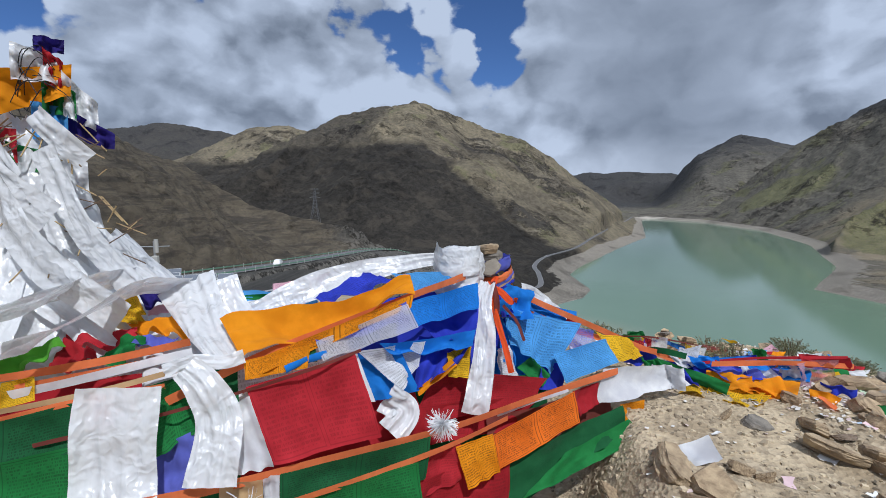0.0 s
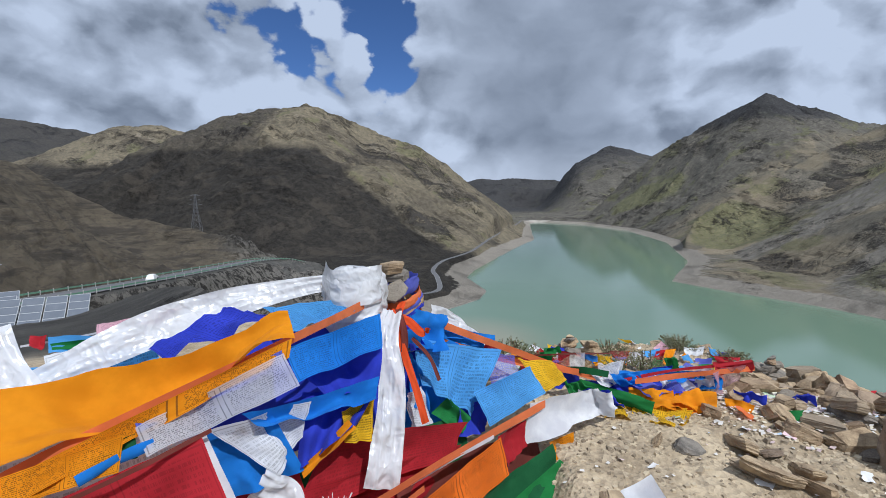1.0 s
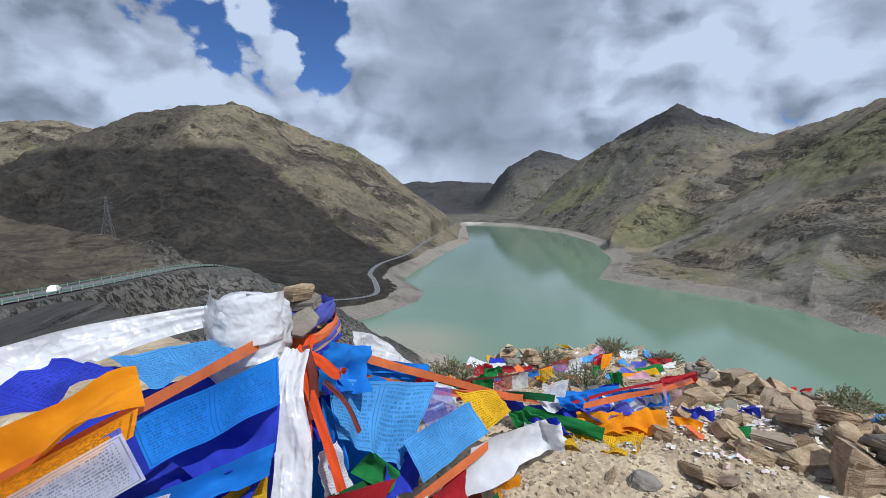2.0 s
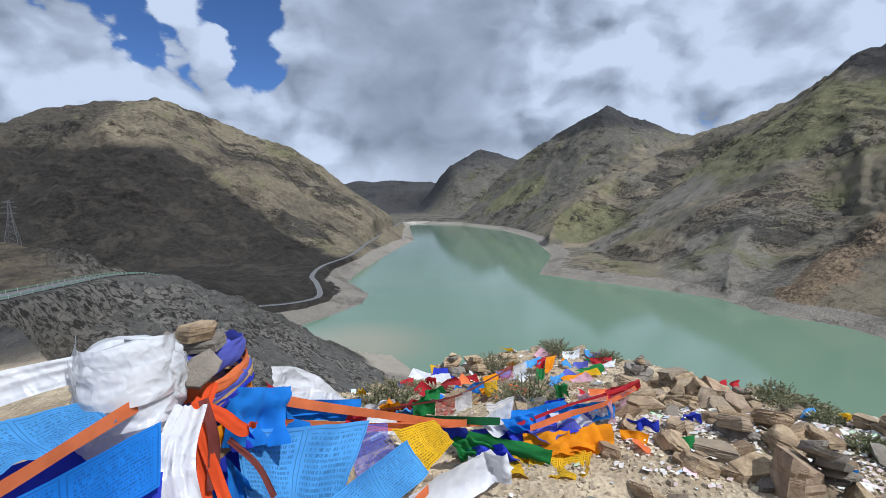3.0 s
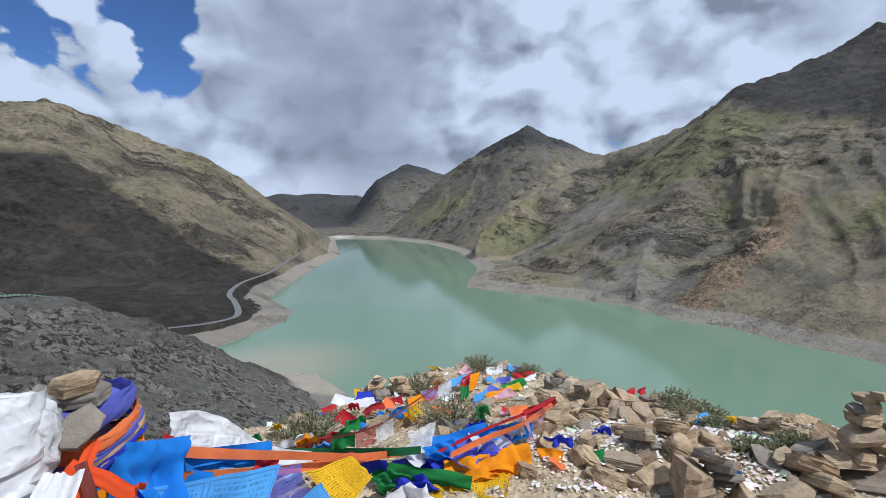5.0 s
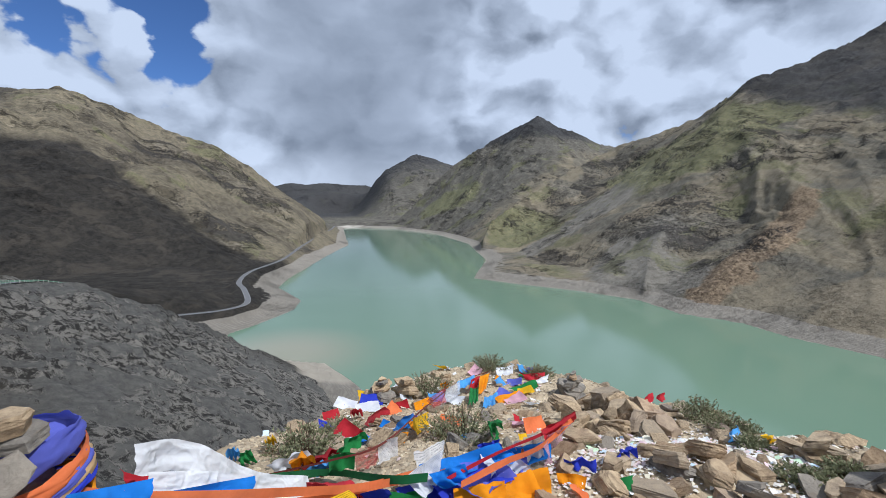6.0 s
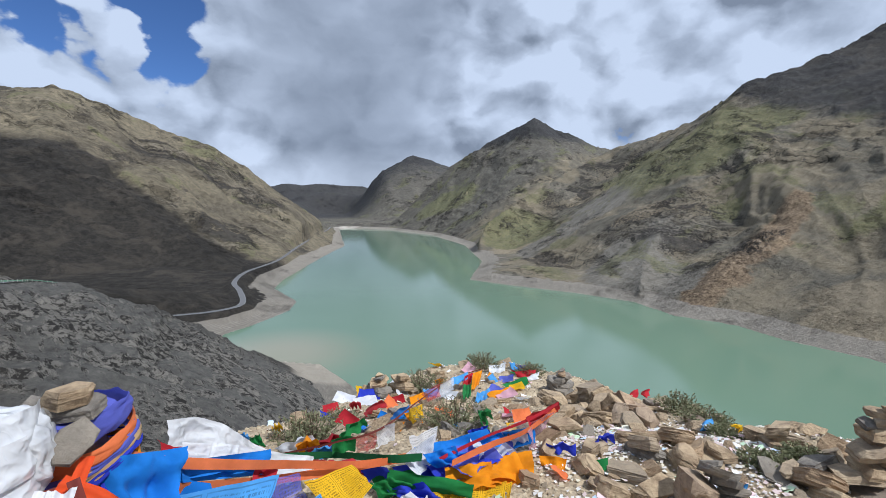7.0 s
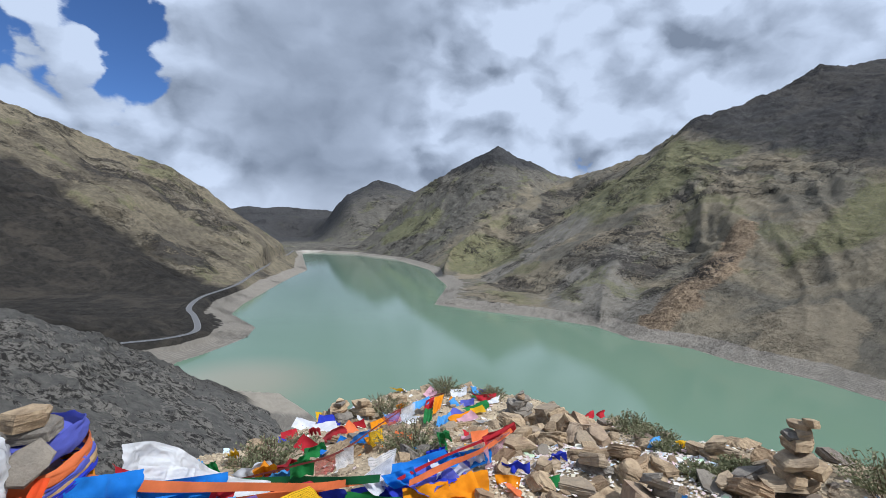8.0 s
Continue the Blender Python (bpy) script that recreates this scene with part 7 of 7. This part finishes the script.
# paper wind-horses and torn scraps
PAPER = {}
for k, (name, c) in enumerate((("white", (0.70, 0.69, 0.67)), ("pink", (0.66, 0.48, 0.50)), ("cream", (0.70, 0.66, 0.52)), ("pale_blue", (0.5, 0.62, 0.74)), ("pale_green", (0.5, 0.66, 0.45)))):
    PAPER[name] = material(name + "_paper", plain_look(c, 0.85, 0.0, 40.0, 0.12))
SCRAPS = []
for k in range(12):
    rnd = random.Random(1200 + k)
    rows = []
    for i in range(5):
        rows.append([Vector(((j / 4 - 0.5) * 1.0, (i / 4 - 0.5) * rnd.uniform(0.5, 0.95), 0.16 * wave(Vector((i * 0.3, j * 0.3, k)), 0.5, k) + 0.10 * abs(j / 4 - 0.5))) for j in range(5)])
    ob = grid_mesh("paper_scrap", rows, PAPER[("white", "white", "white", "pink", "cream", "white", "pale_blue", "white", "pink", "white", "pale_green", "cream")[k]])
    SCRAPS.append(ob.data)
    bpy.data.objects.remove(ob)


def littered(x, y):
    if not on_top(x, y):
        return 0.0
    heap = math.exp(-((x - 2.85) ** 2 + (y - 2.65) ** 2) / 0.10) + math.exp(-((x - 3.15) ** 2 + (y - 2.0) ** 2) / 0.08) + 0.6 * math.exp(-((x - 3.55) ** 2 + (y - 2.4) ** 2) / 0.3) + 0.4 * math.exp(-((x - 2.5) ** 2 + (y - 2.7) ** 2) / 0.12)
    return min(1.0, 0.05 + heap) if x > 1.2 else 0.03


rnd = random.Random(5)
for x, y, z in scatter(250, 6, (0.8, 6.0, 0.8, 7.0), littered):
    ob = new("paper_scrap", rnd.choice(SCRAPS))
    s = rnd.uniform(0.03, 0.075)
    ob.matrix_world = pose(x, y, z + 0.012, rnd.uniform(-25, 25), rnd.uniform(-25, 25), rnd.uniform(0, 360)) @ Matrix.Diagonal((s, s, s, 1))
    tagged(ob, "torn scrap of pale printed paper", "paper", "paper litter on the knoll")



def confetti():
    """The thousands of tiny paper squares trodden in between the stones, as one mesh."""
    verts, faces = [], []
    rnd = random.Random(191)
    for x, y, z in scatter(3600, 192, (0.8, 6.0, 0.8, 7.0), lambda x, y: littered(x, y) if littered(x, y) > 0.08 else 0.4 * littered(x, y)):
        s, a, t = rnd.uniform(0.006, 0.018), rnd.uniform(0, 6.28), rnd.uniform(-0.5, 0.5)
        base = len(verts)
        for c in range(4):
            b = a + c * 1.571 + rnd.uniform(-0.25, 0.25)
            verts.append((x + s * math.cos(b), y + s * 0.85 * math.sin(b), z + 0.006 + s * 0.5 + s * t * math.cos(b) + rnd.uniform(-0.2, 0.2) * s))
        faces.append((base, base + 1, base + 2, base + 3))
    me = bpy.data.meshes.new("paper_bits")
    me.from_pydata(verts, [], faces)

    def paper_look(k):
        one = k("ShaderNodeNewGeometry").outputs["Random Per Island"]
        col = k.mix(k.ramp(one, 0.5, 0.56), rgb(0.58, 0.55, 0.51), k.mix(k.ramp(one, 0.80, 0.84), rgb(0.55, 0.43, 0.41), k.mix(k.ramp(one, 0.93, 0.95), rgb(0.58, 0.53, 0.40), rgb(0.40, 0.50, 0.60))))
        return surface(k, col, 0.9, k.noise(k("ShaderNodeNewGeometry").outputs["Position"], 60.0, 3), 0.2, 0.002)

    me.materials.append(material("tiny_papers", paper_look))
    return tagged(new("paper_bits", me), "tiny white and pink prayer papers trodden between stones", "paper", kind="stuff")


confetti()

# small torn cloths among the stones, which share a few meshes
BITS = []
for k, dye in enumerate(("red", "blue", "white", "gold", "green", "royal", "white", "sky", "yellow", "lilac", "white", "tape", "wine", "pink")):
    ob = flag("torn_flag", [(-0.5, 0.3, 0.25), (0.5, 0.35, 0.2), (0.45, -0.35, 0.0), (-0.55, -0.3, 0.02)], CLOTH[dye], None, fold=0.055, belly=0.14, ruck=1.1, seed=1500 + k, n=8, m=10)
    BITS.append(ob.data)
    bpy.data.objects.remove(ob)


def flagged(x, y):
    az = math.degrees(math.atan2(x - 0.3, y - 1.0))
    return 0.9 if on_top(x, y) and 20 < az < 47 and 0.6 * x + 0.8 * y > 4.0 else 0.02 if on_top(x, y) else 0.0


rnd = random.Random(15)
for x, y, z in scatter(65, 16, (1.0, 6.0, 1.5, 7.5), flagged):
    ob = new("torn_flag", rnd.choice(BITS))
    s = rnd.uniform(0.10, 0.24)
    ob.matrix_world = pose(x, y, z + 0.02, rnd.uniform(-20, 30), rnd.uniform(-25, 25), rnd.uniform(-70, 110)) @ Matrix.Diagonal((s, s, s, 1))
    tagged(ob, "torn scrap of coloured flag cloth among stones", "prayer flag", "torn flags on the knoll")

# ---- road, car, solar panels, pylon ----
def strip(name, nodes, offsets, lift, mat, n=120):
    """A long strip beside a line, between two offsets from its middle."""
    line = curve_through(nodes, n)
    rows = []
    for i, p in enumerate(line):
        t = line[min(i + 1, n - 1)] - line[max(i - 1, 0)]
        side = Vector((t.y, -t.x, 0)).normalized()
        rows.append([p + side * o + Vector((0, 0, lift)) for o in offsets])
    return grid_mesh(name, rows, mat, 0.0)


for name, nodes, wide, label in (("road", ROAD, 3.6, "grey asphalt road cut along the hillside"), ("shore_road", SHORE_ROAD, 2.6, "grey asphalt road along the lake shore")):
    road = tagged(strip(name, nodes, (-wide, 0, wide), 0.25, ASPHALT), label, "road", kind="structure")
    for o in (-wide + 0.25, wide - 0.4):
        part_ob = strip("edge_line", nodes, (o, o + 0.12), 0.29, LINE_PAINT)
        under(part_ob, road)


def guardrail(nodes, offset, posts, label):
    line = curve_through(nodes, posts)
    side = []
    for i, p in enumerate(line):
        t = line[min(i + 1, posts - 1)] - line[max(i - 1, 0)]
        side.append(p + Vector((t.y, -t.x, 0)).normalized() * offset)
    ob = thing("guardrail", side[0], label, "guardrail", "guardrails beside the road")
    bm = bmesh.new()
    bmesh.ops.create_cube(bm, size=1.0)
    for v in bm.verts:
        v.co = Vector((v.co.x * 0.14, v.co.y * 0.14, v.co.z * 0.95 + 0.62))
    shared = bpy.data.meshes.new("rail_post")
    bm.to_mesh(shared)
    bm.free()
    shared.materials.append(CONCRETE)
    for p in side:
        pole = new("rail_post", shared)
        pole.location = p
        under(pole, ob)
    for z in (0.75,):
        rows = [[p + Vector((0, 0, z + 0.16)), p + Vector((0.05, 0.05, z + 0.05)), p + Vector((0, 0, z - 0.04)), p + Vector((0.05, 0.05, z - 0.15))] for p in side]
        under(grid_mesh("rail", rows, GREEN_RAIL), ob)
    return ob


guardrail(ROAD, 4.0, 54, "green steel guardrail on the valley side of the road")
guardrail(ROAD, -4.0, 54, "green steel guardrail on the hill side of the road")


def shaped(points, wide, inset=0.0):
    """A side outline drawn out to a width, its upper half drawn in."""
    bm = bmesh.new()
    top = max(z for _, z in points)
    low = min(z for _, z in points)
    rows = []
    for s in (-1, 1):
        rows.append([bm.verts.new((x, s * (wide / 2 - inset * (z - low) / (top - low)), z)) for x, z in points])
    n = len(points)
    for i in range(n):
        bm.faces.new((rows[0][i], rows[0][(i + 1) % n], rows[1][(i + 1) % n], rows[1][i]))
    bm.faces.new(rows[0][::-1])
    bm.faces.new(rows[1])
    bmesh.ops.recalc_face_normals(bm, faces=bm.faces)
    bmesh.ops.bevel(bm, geom=list(bm.edges), offset=0.05, segments=2, affect="EDGES")
    return bm


def build_car(m):
    car = thing("car", (0, 0, 0), "white car driving on the hillside road", "car")
    part("body", shaped([(-2.3, 0.35), (-2.35, 0.85), (-2.2, 1.0), (1.1, 1.02), (2.15, 0.9), (2.3, 0.6), (2.25, 0.35)], 1.8, 0.06), PAINT, car)
    part("cabin", shaped([(-2.15, 0.98), (-1.8, 1.58), (0.2, 1.62), (1.1, 1.0)], 1.62, 0.16), PAINT, car)
    for s in (-1, 1):
        bm = bmesh.new()
        vs = [bm.verts.new((x, s * (0.80 - 0.16 * (z - 1.0) / 0.6), z)) for x, z in ((-1.85, 1.08), (-1.62, 1.46), (0.15, 1.5), (0.75, 1.08))]
        bm.faces.new(vs)
        bmesh.ops.solidify(bm, geom=list(bm.faces), thickness=0.03)
        part("window", bm, GLASS, car, "dark side window")
    for x in (-1.4, 1.4):
        for s in (-0.85, 0.85):
            bm = bmesh.new()
            bmesh.ops.create_cone(bm, cap_ends=True, segments=18, radius1=0.35, radius2=0.35, depth=0.24, matrix=pose(x, s, 0.36, 90))
            part("wheel", bm, RUBBER, car, "black tyre")
    for s in (-0.6, 0.6):
        bm = bmesh.new()
        bmesh.ops.create_cube(bm, size=1.0, matrix=pose(2.24, s, 0.75) @ Matrix.Diagonal((0.1, 0.35, 0.14, 1)))
        part("headlight", bm, GLASS, car)
    car.matrix_world = m
    return car


build_car(pose(-44.6, 122, -18.85, 2, 0, 98))


def box(name, size, m, mat, parent):
    bm = bmesh.new()
    bmesh.ops.create_cube(bm, size=1.0, matrix=m @ Matrix.Diagonal((*size, 1)))
    bmesh.ops.bevel(bm, geom=list(bm.edges), offset=min(size) * 0.12, segments=1, affect="EDGES")
    return under(part(name, bm, mat), parent)


def solar_array(x, y, z, turn, columns, label, rows=4):
    """Tilted modules on a steel table."""
    ob = thing("solar_array", (x, y, z), label, "solar panel", "solar arrays")
    base = pose(x, y, z, 0, 0, turn)
    low = ground_z(x, y)
    for c in range(columns):
        u = (c - (columns - 1) / 2) * 0.92
        tilt = base @ pose(u, 0, 0, 38, 0, 0)
        panel = box("module", (0.86, 1.95, 0.04), tilt, STEEL, ob)
        for r in range(rows):
            cell = box("cell_field", (0.80, 1.95 / rows - 0.05, 0.02), tilt @ pose(0, (r - (rows - 1) / 2) * 1.92 / rows, 0.018), PANEL, ob)
    for u in (-columns * 0.43, 0.0, columns * 0.43):
        for v, top in ((-0.5, -0.40), (0.5, 0.40)):
            p = base @ Vector((u, v, 0))
            tube("leg", [(p.x, p.y, low - 0.2), (p.x, p.y, (low + z + top) / 2), (p.x, p.y, z + top)], 0.04, STEEL, ob, 6, 4)
    for v in (-0.5, 0.5):
        a, b = base @ Vector((-columns * 0.44, v, v * 0.8 - 0.05)), base @ Vector((columns * 0.44, v, v * 0.8 - 0.05))
        tube("rail", [a, a.lerp(b, 0.5), b], 0.03, STEEL, ob, 6, 4)
    return ob


solar_array(-14.3, 26.2, -4.15, 16, 4, "tilted grey solar modules on a steel table")
solar_array(-17.2, 26.6, -4.2, 24, 3, "dark solar modules on a steel table")
solar_array(-18.6, 29.2, -4.4, 24, 3, "dark solar modules on a steel table")
for px, py, top, label in ((-18.5, 26.1, -1.65, "steel mast with a weather instrument box"), (-17.2, 27.0, -1.55, "white steel mast with an antenna tube")):
    low = ground_z(px, py)
    ob = thing("instrument_mast", (px, py, low), label, "mast", "instrument masts")
    tube("pole", [(px, py, low - 0.2), (px, py, (low + top) / 2), (px, py, top)], 0.07, STEEL, ob, 10, 4)
    tube("antenna", [(px + 0.12, py, top - 0.7), (px + 0.12, py, top - 0.3), (px + 0.12, py, top + 0.1)], 0.12, CONCRETE, ob, 10, 4)
    tube("arm", [(px - 0.9, py, top - 0.35), (px, py, top - 0.35), (px + 0.9, py, top - 0.3)], 0.03, STEEL, ob, 6, 4)
    box("box", (0.35, 0.25, 0.45), pose(px + 0.1, py - 0.15, top - 1.1), CONCRETE, ob)


def pylon(x, y, base, tall):
    """A lattice mast of four legs with crossed braces and three arms."""
    low = ground_z(x, y)
    ob = thing("pylon", (x, y, low), "grey steel lattice pylon behind the hill", "pylon")

    def half(z):
        return float(np.interp((z - base) / tall, [-0.3, 0.0, 0.6, 1.0], [3.6, 2.9, 0.9, 0.35]))

    levels = [min(low, base) - 0.5] + [base + tall * f for f in (0.0, 0.16, 0.3, 0.43, 0.54, 0.64, 0.74, 0.84, 0.93, 1.0)]
    corner = lambda k, z: Vector((x + half(z) * (1 if k in (0, 1) else -1), y + half(z) * (1 if k in (1, 2) else -1), z))
    for k in range(4):
        tube("leg", [corner(k, z) for z in levels], 0.16, DULL_STEEL, ob, 5, 24)
        for a, b in zip(levels, levels[1:]):
            p, q = corner(k, a), corner((k + 1) % 4, b)
            tube("brace", [p, p.lerp(q, 0.5), q], 0.08, DULL_STEEL, ob, 4, 3)
            p, q = corner((k + 1) % 4, a), corner(k, b)
            tube("brace", [p, p.lerp(q, 0.5), q], 0.08, DULL_STEEL, ob, 4, 3)
    for f, w in ((0.68, 4.2), (0.82, 3.6), (0.95, 3.0)):
        z = base + tall * f
        tube("arm", [(x - w, y, z + 0.3), (x, y, z), (x + w, y, z + 0.3)], 0.14, DULL_STEEL, ob, 5, 5)
        tube("arm", [(x - w, y, z + 0.3), (x, y, z + 1.2), (x + w, y, z + 0.3)], 0.1, DULL_STEEL, ob, 5, 5)
    return ob


pylon(-100.0, 357.0, -21.5, 24.0)
